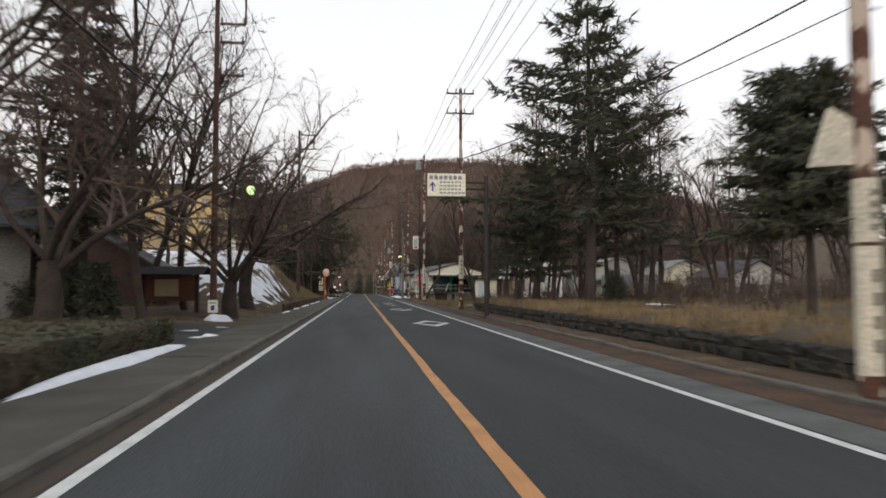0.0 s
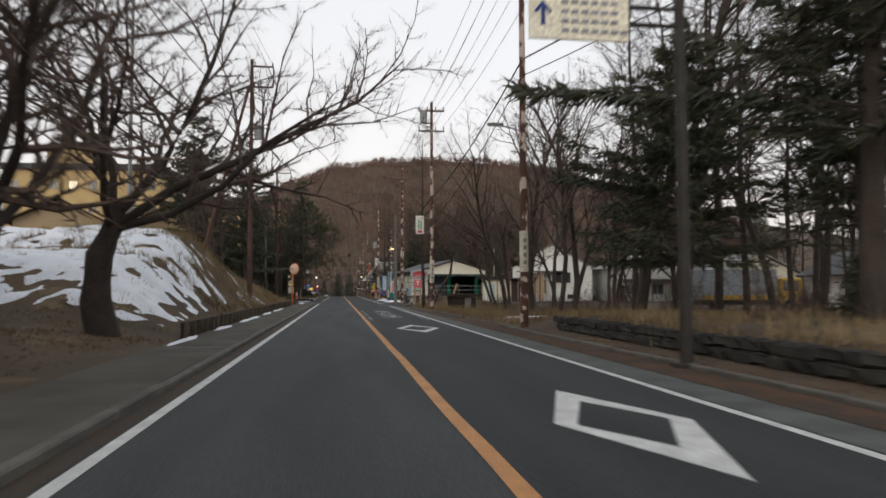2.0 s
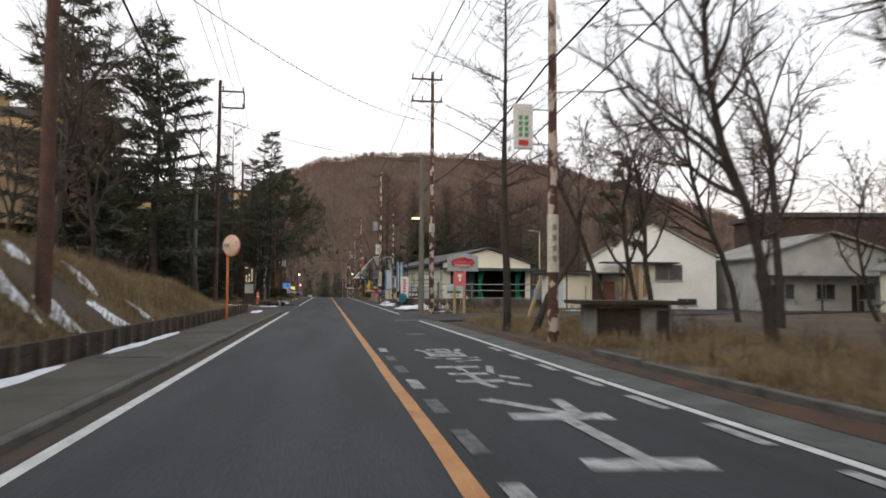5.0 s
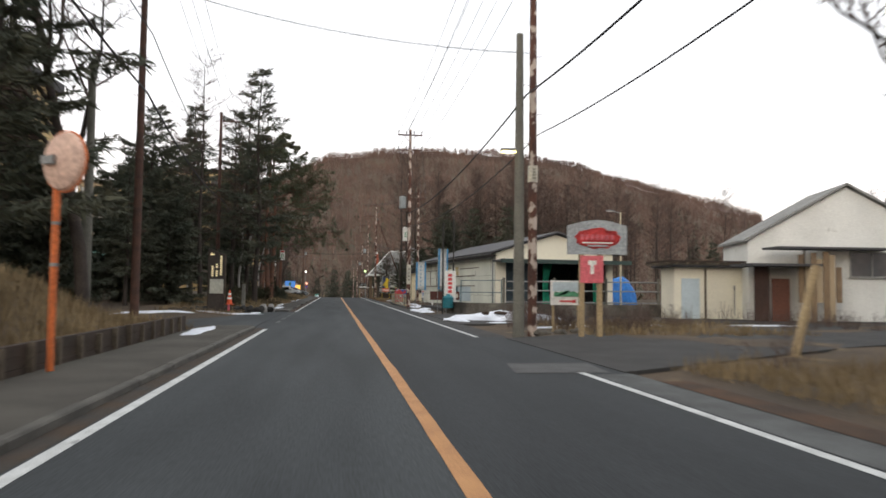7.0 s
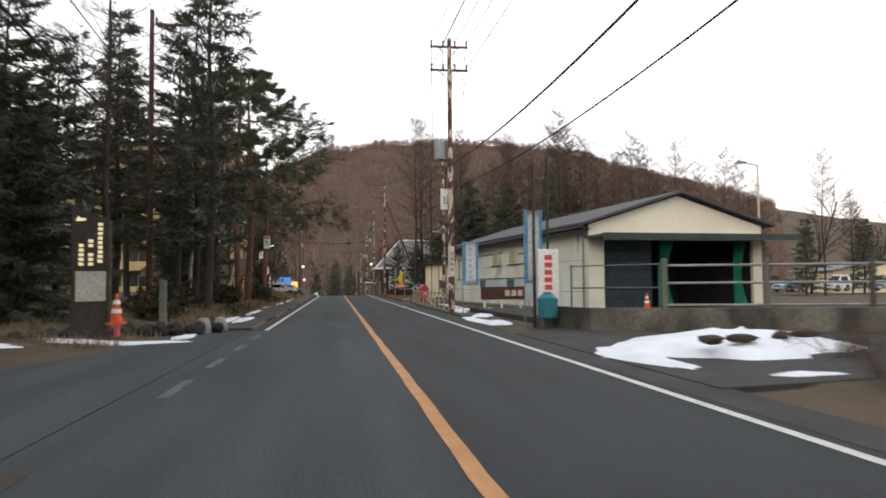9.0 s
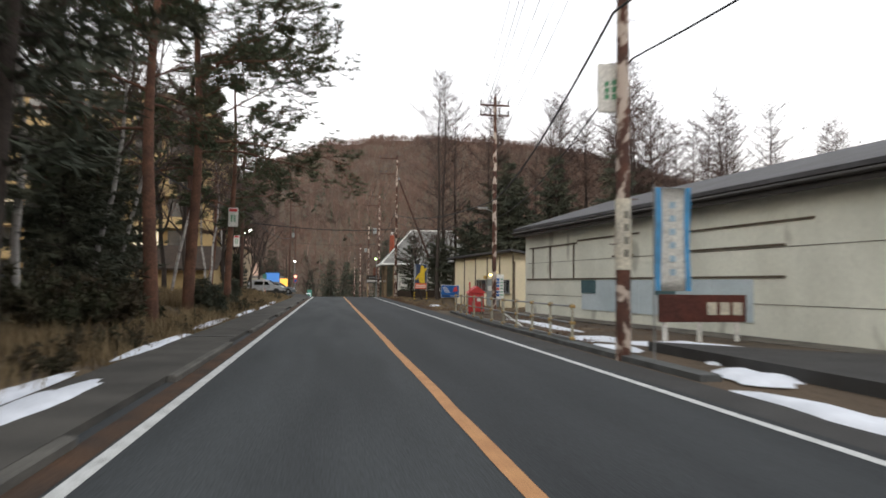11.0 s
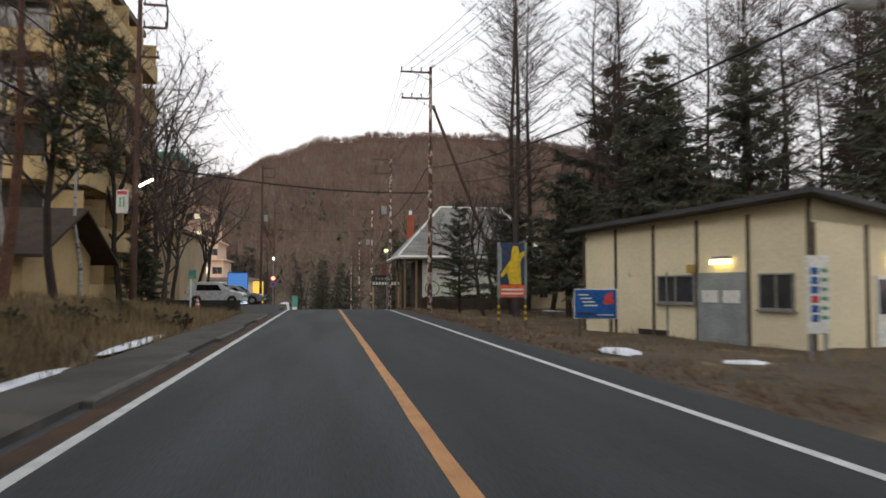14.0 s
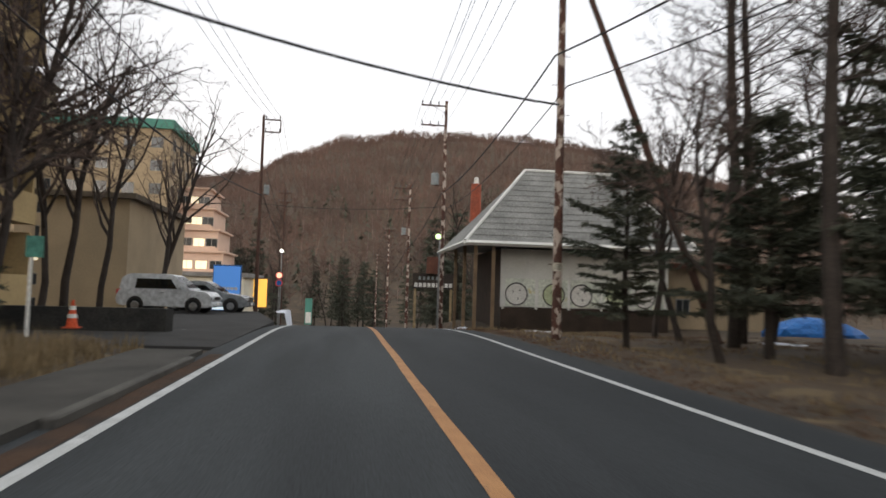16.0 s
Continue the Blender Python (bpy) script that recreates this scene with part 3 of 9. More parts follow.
def pine(key, seed, h, r, reach, first=0.45, boughs=16, lean=(0, 0), bias=None, tuft=9, width=0.022):
    """A red pine: bare trunk below, spreading boughs with tufts of needles in flat layers."""
    rng = random.Random(seed)
    TV, TF, CV, CF = [], [], [], []
    pts = []
    for i in range(10):
        s = i / 9
        pts.append(Vector((lean[0] * s * h + 0.12 * math.sin(2.3 * s * 3 + seed), lean[1] * s * h + 0.12 * math.cos(3 * s * 2 + seed), -0.3 + (h + 0.3) * s)))
    sweep(TV, TF, pts, [r * (1 - 0.8 * i / 9) for i in range(10)], 9)
    for b in range(boughs):
        u = first + (0.98 - first) * b / (boughs - 1)
        f = u * 9
        i = min(int(f), 8)
        c = pts[i].lerp(pts[i + 1], f - i)
        a = b * 2.4 + rng.uniform(-0.5, 0.5)
        if bias is not None and b % 2:
            a = bias + rng.uniform(-0.6, 0.6)
        ln = reach * (1.0 if bias is None or not b % 2 else 1.25) * (1 - 0.75 * ((u - first) / (1 - first)) ** 1.5) * rng.uniform(0.55, 1.15)
        d = Vector((math.cos(a), math.sin(a), 0.25 + 0.5 * (u - first))).normalized()
        L = []
        grow(rng, L, c, d, ln, r * 0.32 * (1.1 - u), 1, 3, bare_spec(wiggle=0.12, lift=(0, -0.03, 0.02, 0.08, 0), kids=(0, 12, 7, 0), start=(0, 0.25, 0.2, 0), angle=((0, 1), (35, 65), (30, 60), (0, 1)), ratio=(0, 0.42, 0.5, 0)))
        for lev, p, rd in L:
            sweep(TV, TF, p, [max(q, 0.03 - 0.007 * lev) for q in rd], 4 if lev == 1 else 3)
            if lev >= 2:
                for q in ([p[-1]] + ([p[-2]] if lev == 3 else [p[-2], p[-3]])):
                    for e in range(tuft):
                        az, elv = rng.uniform(0, 6.283), rng.uniform(-0.15, 0.6)
                        dd = Vector((math.cos(az) * math.cos(elv), math.sin(az) * math.cos(elv), math.sin(elv)))
                        bl = rng.uniform(0.16, 0.34)
                        blade(CV, CF, q, dd, rnd_perp(rng, dd), bl, width)
    proto(key, (TV, TF), (CV, CF), M_PINEBARK, M_NEEDLE2)


def plant(key, name, x, y, z=None, rot=0.0, s=1.0, label="", category="tree", group=""):
    ob = thing(name, pose(x, y, ground_z(x, y) if z is None else z, 0, 0, rot) @ Matrix.Diagonal((s, s, s, 1)), label, category, group)
    for nm, me in zip(("trunk", "crown"), PROTO[key]):
        o = new(nm, me)
        o.parent = ob
        if category == "bush":
            tagged(o, kind="stuff")
    return ob


CHERRY = dict(kids=(7, 12, 10, 7), start=(0.28, 0.2, 0.12, 0.15), angle=((40, 75), (30, 65), (30, 65), (25, 60)), ratio=(0.95, 0.5, 0.42, 0.5), lift=(0.02, 0.05, 0.03, 0.04, 0))


def limbed_tree(key, seed, stem, limbs, r, tm=None, cm=None):
    """A tree with a short crooked stem that forks into long limbs; limbs: (direction, length)."""
    rng = random.Random(seed)
    pts = [Vector(p) for p in stem]
    L = [(0, pts, [r * (1.15 - 0.4 * i / (len(pts) - 1)) for i in range(len(pts))])]
    for k, (d, ln) in enumerate(limbs):
        p = pts[-1] if k % 2 else pts[-1].lerp(pts[-2], 0.4)
        grow(rng, L, p.copy(), Vector(d).normalized(), ln, r * rng.uniform(0.28, 0.42), 1, 4, bare_spec(wiggle=0.2, **CHERRY))
    a, b = tree_meshes(L, 1, 0.009)
    proto(key, a, b, tm or M_BARK, cm or M_TWIG)


limbed_tree("cherry", 5, [(0, 0, -0.4), (-0.25, 0, 0.7), (-0.2, 0, 1.6), (0.15, 0.1, 2.5)], [((0.95, -0.25, 0.42), 7.5), ((0.75, 0.3, 0.8), 6.5), ((-0.2, 0.1, 1), 5.5), ((-0.7, 0.2, 0.7), 5.5), ((0.2, -0.7, 0.7), 5.0), ((0.35, 0.8, 0.6), 5.5), ((0.6, -0.1, 0.3), 6.0)], 0.3)
limbed_tree("crooked", 14, [(0, 0, -0.3), (0.62, 0, 1.2), (1.5, 0.1, 2.5), (1.66, 0.1, 3.8)], [((-0.1, 0.1, 1), 3.6), ((0.5, 0.2, 0.9), 3.0), ((-0.6, -0.2, 0.7), 2.6)], 0.105)
limbed_tree("leaner", 15, [(0, 0, -0.3), (-0.85, 0, 2.1), (-1.7, 0, 4.4), (-2.5, 0, 6.3)], [((-0.4, 0.1, 1), 3.0), ((-0.9, 0.1, 0.25), 3.2), ((0.5, 0.2, 0.8), 2.6)], 0.11)
limbed_tree("cherry_b", 11, [(0, 0, -0.4), (0.1, 0, 0.8), (0.05, 0.1, 1.7)], [((0.35, 0.1, 1), 8.5), ((-0.35, 0.1, 1), 8.5), ((0.7, -0.3, 0.8), 6.5), ((-0.7, -0.2, 0.8), 7.0), ((0.1, 0.6, 0.9), 7.0), ((0.15, -0.6, 0.9), 6.5)], 0.34)
bare_tree("bare_a", 21, 11, 0.17, kids=(14, 9, 8, 6), lift=(0.05, 0.12, 0.05, 0.03, 0))
bare_tree("bare_b", 22, 13, 0.19, kids=(15, 9, 8, 6), lift=(0.05, 0.12, 0.06, 0.03, 0), angle=((25, 50), (30, 60), (30, 70), (25, 60)))
bare_tree("bare_c", 23, 8, 0.13, (0.2, 0.05), kids=(11, 9, 8, 6), lift=(0.04, 0.09, 0.05, 0.03, 0), wiggle=0.24)
bare_tree("birch", 31, 12, 0.10, kids=(13, 7, 6, 5), start=(0.4, 0.2, 0.2, 0.2), angle=((25, 50), (30, 60), (30, 70), (25, 60)), ratio=(0.35, 0.5, 0.45, 0.5), tm=M_BIRCH, split=0)
conifer("spruce", 41, 17, 0.27, 5.6, first=0.13, whorls=27, per=7, dens=7, blade_l=0.62, droop=-0.2, jitter=0.4)
conifer("spruce_b", 42, 13, 0.2, 4.0, first=0.14, whorls=22, per=6, dens=7, blade_l=0.55, droop=-0.2, jitter=0.42)
conifer("ragged_spruce", 46, 17, 0.27, 4.9, first=0.16, whorls=20, per=6, dens=9, blade_l=0.62, droop=-0.12, jitter=0.55, curve=0.5)
conifer("dense_spruce", 47, 9.5, 0.2, 3.3, first=0.05, whorls=20, per=8, dens=11, blade_l=0.55, droop=-0.15, jitter=0.4, curve=0.45)
conifer("skirtless_spruce", 49, 10.5, 0.24, 4.9, first=0.2, whorls=18, per=7, dens=8, blade_l=0.6, droop=-0.12, jitter=0.4, curve=0.6)
conifer("broad_spruce", 50, 17, 0.3, 6.3, first=0.25, whorls=17, per=6, dens=6, blade_l=0.72, droop=-0.1, jitter=0.5, curve=0.6)
conifer("open_fir", 48, 15.5, 0.2, 3.2, first=0.2, whorls=19, per=5, dens=7, blade_l=0.5, droop=-0.1, jitter=0.5, curve=0.6)
conifer("fir", 43, 15, 0.22, 3.4, first=0.22, whorls=22, per=6, dens=7, curve=0.7, jitter=0.5, blade_l=0.55)
conifer("larch", 51, 20, 0.18, 3.9, first=0.28, whorls=24, per=4, droop=-0.02, dens=6, blade_l=1.0, cm=M_LARCH, curve=0.5, bare=True, jitter=0.6, rise=0.95, twig=0.011, leaves=2)
conifer("larch_b", 52, 17, 0.18, 3.7, first=0.26, whorls=20, per=4, droop=-0.05, dens=6, blade_l=0.95, cm=M_LARCH, curve=0.5, bare=True, jitter=0.6, rise=0.6, twig=0.011, leaves=2)
conifer("round_yew", 45, 6.2, 0.14, 3.0, first=0.36, whorls=20, per=9, dens=13, blade_l=0.4, curve=0.35, jitter=0.2)
pine("small_pine", 63, 8.6, 0.09, 1.6, first=0.45, boughs=15, tuft=7, width=0.01)
pine("pine", 61, 15, 0.24, 5.3, first=0.42, boughs=22, bias=0.0, tuft=17, width=0.014)
pine("pine_b", 62, 13, 0.21, 4.6, first=0.38, boughs=15, lean=(0.03, 0), tuft=7, width=0.028)
conifer("bush_conifer", 44, 1.5, 0.05, 0.8, first=0.02, whorls=9, per=7, blade_l=0.28, dens=14)


# lighter kinds for trees that stay far away
bare_tree("bare_a_far", 21, 11, 0.17, kids=(10, 6, 6, 5), lift=(0.05, 0.12, 0.05, 0.03, 0), thick=0.011)
bare_tree("bare_b_far", 22, 13, 0.19, kids=(11, 6, 5, 5), lift=(0.05, 0.12, 0.06, 0.03, 0), angle=((25, 50), (30, 60), (30, 70), (25, 60)), thick=0.011)
conifer("larch_far", 53, 20, 0.18, 3.9, first=0.26, whorls=22, per=4, droop=-0.02, dens=5, blade_l=1.1, cm=M_LARCH, curve=0.5, bare=True, jitter=0.6, rise=0.9, segs=1, twig=0.019, leaves=2)
conifer("larch_b_far", 54, 17, 0.18, 3.7, first=0.25, whorls=20, per=4, droop=-0.05, dens=5, blade_l=1.0, cm=M_LARCH, curve=0.5, bare=True, jitter=0.6, rise=0.7, segs=1, twig=0.018, leaves=2)
conifer("spruce_b_far", 55, 13, 0.2, 3.9, first=0.1, whorls=19, per=6, dens=5, blade_l=0.8, droop=-0.2, jitter=0.42, leaves=1, segs=1)
conifer("fir_far", 56, 15, 0.22, 3.4, first=0.2, whorls=19, per=5, dens=5, curve=0.7, jitter=0.5, blade_l=0.8, leaves=1, segs=1)


def bush(key, seed, h, stems, m, leaf=None):
    """A low bush: many stems from the ground, with small leaves where given."""
    rng = random.Random(seed)
    L = []
    for i in range(stems):
        a, e = rng.uniform(0, 6.283), rng.uniform(0.6, 1.4)
        d = Vector((math.cos(a) * math.cos(e), math.sin(a) * math.cos(e), math.sin(e)))
        grow(rng, L, Vector((rng.uniform(-0.35, 0.35), rng.uniform(-0.35, 0.35), -0.05)), d, h * rng.uniform(0.6, 1.1), 0.012, 2, 4, bare_spec(kids=(0, 0, 4, 3), wiggle=0.2))
    a, b = tree_meshes(L, 2, 0.004)
    if leaf:
        b = ([], [])
        for lev, pts, rad in L:
            if lev >= 3:
                for q in pts:
                    for e in range(2):
                        dd = Vector((rng.uniform(-1, 1), rng.uniform(-1, 1), rng.uniform(-0.4, 1))).normalized()
                        blade(b[0], b[1], q, dd, rnd_perp(rng, dd), rng.uniform(0.10, 0.2), 0.035)
    proto(key, a, b, M_TWIG, leaf or m)


bush("shrub", 71, 0.9, 16, M_TWIG, M_SHRUB)
bush("brush", 72, 1.1, 18, M_LARCH)

LB = {"broad_spruce": "tall dark spruce with broad open boughs above a bare trunk", "crooked": "small leafless tree with a dark crooked trunk", "leaner": "slender leafless tree leaning over the dry grass", "small_pine": "slender pine with a few dark needle clumps", "cherry": "old bare cherry tree with a dark crooked trunk", "cherry_b": "old bare cherry tree with spreading dark limbs", "bare_a": "leafless deciduous tree with grey-brown bark", "bare_b": "tall leafless deciduous tree with fine twigs", "bare_c": "small leafless tree leaning over dry grass", "birch": "slender bare birch with pale bark", "spruce": "large dark green spruce with drooping boughs", "spruce_b": "dark green spruce beside the road", "fir": "tall dark green fir with ragged boughs", "ragged_spruce": "large dark spruce with a broad ragged crown", "dense_spruce": "dense dark spruce with boughs down to the ground", "skirtless_spruce": "dark broad spruce with a bare lower stem", "open_fir": "open dark green fir with sparse boughs", "larch": "tall bare larch with fine brown twigs", "larch_b": "bare larch with thin brown twigs", "pine": "tall red pine with layered needle boughs", "pine_b": "red pine with a reddish trunk", "bush_conifer": "low dark evergreen bush", "round_yew": "rounded dark evergreen tree on a bare stem", "shrub": "low dark leafy shrub on the verge", "brush": "brown leafless brush among dry grass"}
NM = {"cherry": "cherry_tree", "cherry_b": "cherry_tree", "bare_a": "bare_tree", "bare_b": "bare_tree", "bare_c": "bare_tree", "birch": "birch_tree", "spruce": "spruce_tree", "spruce_b": "spruce_tree", "fir": "fir_tree", "ragged_spruce": "spruce_tree", "dense_spruce": "spruce_tree", "skirtless_spruce": "spruce_tree", "broad_spruce": "spruce_tree", "crooked": "bare_tree", "leaner": "bare_tree", "small_pine": "pine_tree", "open_fir": "fir_tree", "larch": "larch_tree", "larch_b": "larch_tree", "pine": "pine_tree", "pine_b": "pine_tree", "bush_conifer": "evergreen_bush", "round_yew": "evergreen_tree", "shrub": "shrub", "brush": "brush"}


FAR = {"bare_a": "bare_a_far", "bare_b": "bare_b_far", "larch": "larch_far", "larch_b": "larch_b_far", "spruce_b": "spruce_b_far", "spruce": "spruce_b_far", "fir": "fir_far", "open_fir": "fir_far"}


def P(key, x, y, rot=0.0, s=1.0, z=None):
    mesh_key = FAR.get(key, key) if abs(x) > 20 or y > 192 else key
    return plant(mesh_key, NM[key], x, y, z, rot, s, LB[key], "bush" if key in ("bush_conifer", "shrub", "brush") else "tree", "roadside " + NM[key] + "s")


# left of the road
P("cherry_b", -11.0, 25.5, 20, 1.25)
P("bare_b", -13.2, 21.5, 20, 1.1)
P("bare_a", -8.9, 28.6, 20, 1.15)
P("cherry_b", -9.5, 9.0, 100, 1.1)
P("cherry_b", -14.5, 33, 200, 1.2)
P("fir", -11.8, 30.5, 0, 1.1)
for i in range(7):
    P("bush_conifer", -13.6 + 0.5 * i, 29.0 + 0.35 * (i % 3), 50 * i, 1.3)
P("bare_b", -11.5, 38.5, 40, 0.95)
P("bare_a", -9.0, 35.5, 80, 1.05)
P("bare_a", -13, 42, 120, 1.05)
P("fir", -15, 43, 90, 0.8)
P("cherry_b", -6.6, 33.3, 230, 1.0)
P("cherry", -6.95, 41.4, 0, 1.25)
P("bare_c", -13.5, 50, 60, 1.1)
P("bare_b", -7.9, 93.8, 180, 1.05)
P("ragged_spruce", -16.4, 98.0, 40, 0.95)
P("bare_c", -10.5, 86, 200, 1.0)
P("ragged_spruce", -9.8, 92.0, 0, 0.84)
P("ragged_spruce", -14.3, 92.5, 70, 0.98)
P("ragged_spruce", -17.6, 109.6, 220, 0.95)
P("spruce_b", -12.4, 95.5, 0, 0.62)
P("dense_spruce", -10.6, 98.3, 0, 0.6)
P("fir", -11.3, 110.5, 60, 0.52)
P("bare_c", -12.5, 80, 20, 0.7)
P("fir", -17, 110.5, 20, 0.9)
P("fir", -21, 106.8, 70, 0.7)
P("fir", -19, 115, 170, 0.7)
P("bare_a", -11.5, 83, 120, 0.9)
P("ragged_spruce", -11.5, 115.8, 120, 0.66)
P("dense_spruce", -12.6, 118.5, 20, 0.9)
P("dense_spruce", -15.2, 121, 120, 0.85)
P("dense_spruce", -9.8, 112.8, 160, 0.6)
P("fir", -11.5, 128, 40, 0.95)
P("fir", -12.6, 134, 140, 0.9)
P("pine_b", -9.8, 165.2, 30, 0.9)
for x, y, k in ((-7.0, 155.2, 0.8), (-7.5, 155.9, 0.65), (-5.75, 140.0, 0.8), (-6.3, 140.6, 0.9), (-6.0, 147.5, 0.5)):
    P("bush_conifer", x, y, 90 * k, k)
P("open_fir", -6.2, 122.4, 0, 1.05)
P("larch_b", -7.0, 123.4, 130, 0.9)
P("ragged_spruce", -11.6, 120.5, 100, 0.58)
P("open_fir", -8.3, 126.5, 60, 0.9)
P("larch_b", -9.3, 119.0, 50, 0.9)
P("dense_spruce", -10.5, 140.5, 30, 0.7)
P("dense_spruce", -12.3, 147.0, 130, 0.75)
P("dense_spruce", -9.4, 134.5, 70, 0.6)
P("open_fir", -11.5, 152.0, 60, 0.6)
P("pine", -6.4, 132.5, 160, 0.9)
P("pine", -6.6, 140, -12, 1.0)
P("pine_b", -6.6, 150.7, 90, 0.95)
P("pine_b", -9.5, 146, 200, 1.0)
for i, (x, y, s) in enumerate(((-10.5, 122.5, 0.9), (-8.0, 128, 1.0), (-9.0, 136, 0.95), (-10, 142, 1.0), (-9.2, 160.5, 0.8), (-9.6, 171, 0.8))):
    P("birch", x, y, 50 * i, s)
P("bare_a", -11, 182, 0, 1.0)
P("bare_b", -13.5, 190, 60, 1.05)
P("bare_a", -10.8, 186.5, 200, 0.95)
P("bare_c", -8.8, 180.2, 30, 0.8)
P("bare_a", -13.4, 183.6, 10, 1.1)
P("bare_b", -15.2, 187.5, 60, 0.9)
P("bare_a", -16.5, 194, 100, 1.1)
P("bare_a", -12.3, 200.8, 150, 1.0)
P("bare_a", -14.8, 179.0, 220, 1.1)
P("bare_a", -10.2, 204, 110, 0.85)
P("bare_b", -12.5, 212, 10, 0.95)
P("dense_spruce", -10.2, 182.6, 0, 0.42)
for i, (x, y, s) in enumerate(((-12.8, 187.5, 1.15), (-15.6, 191.5, 1.2), (-11.6, 194.5, 1.0), (-17.5, 186.0, 1.15), (-14.0, 198.5, 1.05))):
    P(("bare_a", "bare_b")[i % 2], x, y, 71 * i, s)
rng = random.Random(7)
for i in range(16):
    P(("fir", "open_fir", "bare_b", "spruce_b", "larch_b", "bare_a")[i % 6], rng.uniform(-38, -15), rng.uniform(109, 134), rng.uniform(0, 360), rng.uniform(0.55, 0.8))
for i in range(7):
    P("bare_b", rng.uniform(-34, -16), rng.uniform(10, 46), rng.uniform(0, 360), 1.0)
for i in range(8):
    P(("birch", "bare_a")[i % 2], rng.uniform(-13, -8.5), rng.uniform(141, 168), rng.uniform(0, 360), rng.uniform(0.8, 1.0))
# right of the road

P("broad_spruce", 10.3, 36.2, 60, 1.0)
P("broad_spruce", 13.0, 40.0, 200, 0.62)
P("skirtless_spruce", 9.2, 43.0, 200, 0.78)
P("larch_b", 13.6, 49, 80, 1.02)
P("larch", 11.6, 52.3, 80, 0.85)
for i, (x, y) in enumerate(((10.5, 49.5), (14.2, 57.5), (20.5, 56), (13, 65), (17.5, 61), (10.2, 64))):
    P(("bare_b", "bare_a")[i % 2], x, y, 83 * i, (1.25, 1.15, 1.1)[i % 3])
P("bare_a", 17.2, 48, 180, 1.1)
P("larch_b", 29, 55, 0, 0.6)
P("larch_b", 34.5, 58, 70, 0.6)
P("larch_b", 25.5, 57.5, 150, 0.6)
P("larch", 21.5, 43.5, 140, 0.6)
for i in range(34):
    P(("bare_b", "spruce_b", "bare_a", "larch_b")[i % 4], rng.uniform(27, 85), rng.uniform(52, 98), rng.uniform(0, 360), rng.uniform(0.5, 0.8))
for i in range(8):
    P(("bare_a", "bare_b")[i % 2], rng.uniform(17.5, 30), rng.uniform(38, 58), rng.uniform(0, 360), rng.uniform(0.7, 1.0))
P("larch_b", 16.5, 52, 10, 1.0)
P("bush_conifer", 12.6, 39.5, 0, 1.1)
P("round_yew", 10.3, 18.5, 30, 1.0)
P("larch", 24, 60, 0, 1.0)
P("larch", 20, 52, 90, 0.9)
P("larch", 33, 42, 70, 0.55)
P("larch_b", 37, 50, 130, 0.6)
P("bare_b", 28, 33, 20, 0.6)
for i, (x, y, s) in enumerate(((12, 62, 0.8), (16, 66, 0.85), (19, 63, 0.9), (9.5, 68, 0.8), (13, 82, 0.8), (12.5, 73, 0.85), (15, 76, 0.9), (10.5, 60, 0.9), (14, 59, 0.95), (18, 71, 0.85), (21, 68, 0.9), (24, 82, 0.9), (17, 82, 0.8), (27, 56, 1.0), (11.5, 56, 0.85))):
    P(("bare_b", "bare_a", "bare_c")[i % 3], x, y, 77 * i, s)
P("crooked", 5.3, 74.2, 0, 1.0)
P("larch_b", 5.0, 76.2, 40, 0.8)
P("leaner", 12.2, 84.6, 0, 1.0)
P("bare_c", 11.4, 79.0, 140, 0.95)
P("small_pine", 14.3, 88.0, 40, 1.0)
for i, (x, y, s) in enumerate(((9.9, 184.5, 1.12), (11.4, 186.5, 1.05), (14.2, 182.4, 0.97), (19.5, 176, 0.95), (22.3, 177, 0.9), (25.3, 175, 0.98), (28.4, 176, 0.95), (18.6, 181, 0.8))):
    P("larch", x, y, 61 * i, s)
for i, (x, y, s) in enumerate(((26.2, 175, 1.0), (35.4, 175, 0.92), (40.2, 175.5, 0.94), (46.4, 175, 0.88), (8.4, 178, 1.05), (13.9, 178.5, 1.0), (19.2, 175.5, 0.9), (24.6, 174.5, 0.97), (32.6, 176, 0.85), (37.8, 178, 0.85), (43.0, 179, 0.82), (50.0, 178, 0.85))):
    P("larch", x, y, 47 * i + 13, s)
P("skirtless_spruce", 8.9, 181.0, 60, 0.55)
P("ragged_spruce", 14.6, 176.0, 200, 0.66)
P("skirtless_spruce", 11.4, 179.0, 80, 0.7)
P("spruce_b", 14.3, 175, 0, 0.95)
P("spruce_b", 18.4, 174, 50, 1.0)
for i in range(20):
    P(("larch", "bare_a", "larch_b", "larch", "spruce_b")[i % 5], rng.uniform(13, 34), rng.uniform(169, 184), rng.uniform(0, 360), rng.uniform(0.85, 1.08))
for i in range(44):
    P(("larch", "larch_b", "bare_b", "spruce_b", "larch")[i % 5], rng.uniform(26, 90), rng.uniform(160, 200), rng.uniform(0, 360), rng.uniform(0.6, 0.9))
for i in range(16):
    P(("bare_b", "larch_b", "bare_a")[i % 3], rng.uniform(32, 70), rng.uniform(60, 125), rng.uniform(0, 360), rng.uniform(0.7, 1.0))
P("ragged_spruce", 6.7, 184.4, 0, 0.37)
P("bare_c", 7.3, 180.2, 170, 0.85)
P("bare_c", 9.6, 187, 70, 0.9)
P("bare_b", 13.5, 188.5, 10, 0.95)
P("bare_a", 11.3, 193, 130, 0.8)
P("ragged_spruce", 15.8, 183.5, 10, 0.85)
P("larch", 20.5, 195, 10, 0.9)
P("spruce", 23, 188, 40, 0.95)
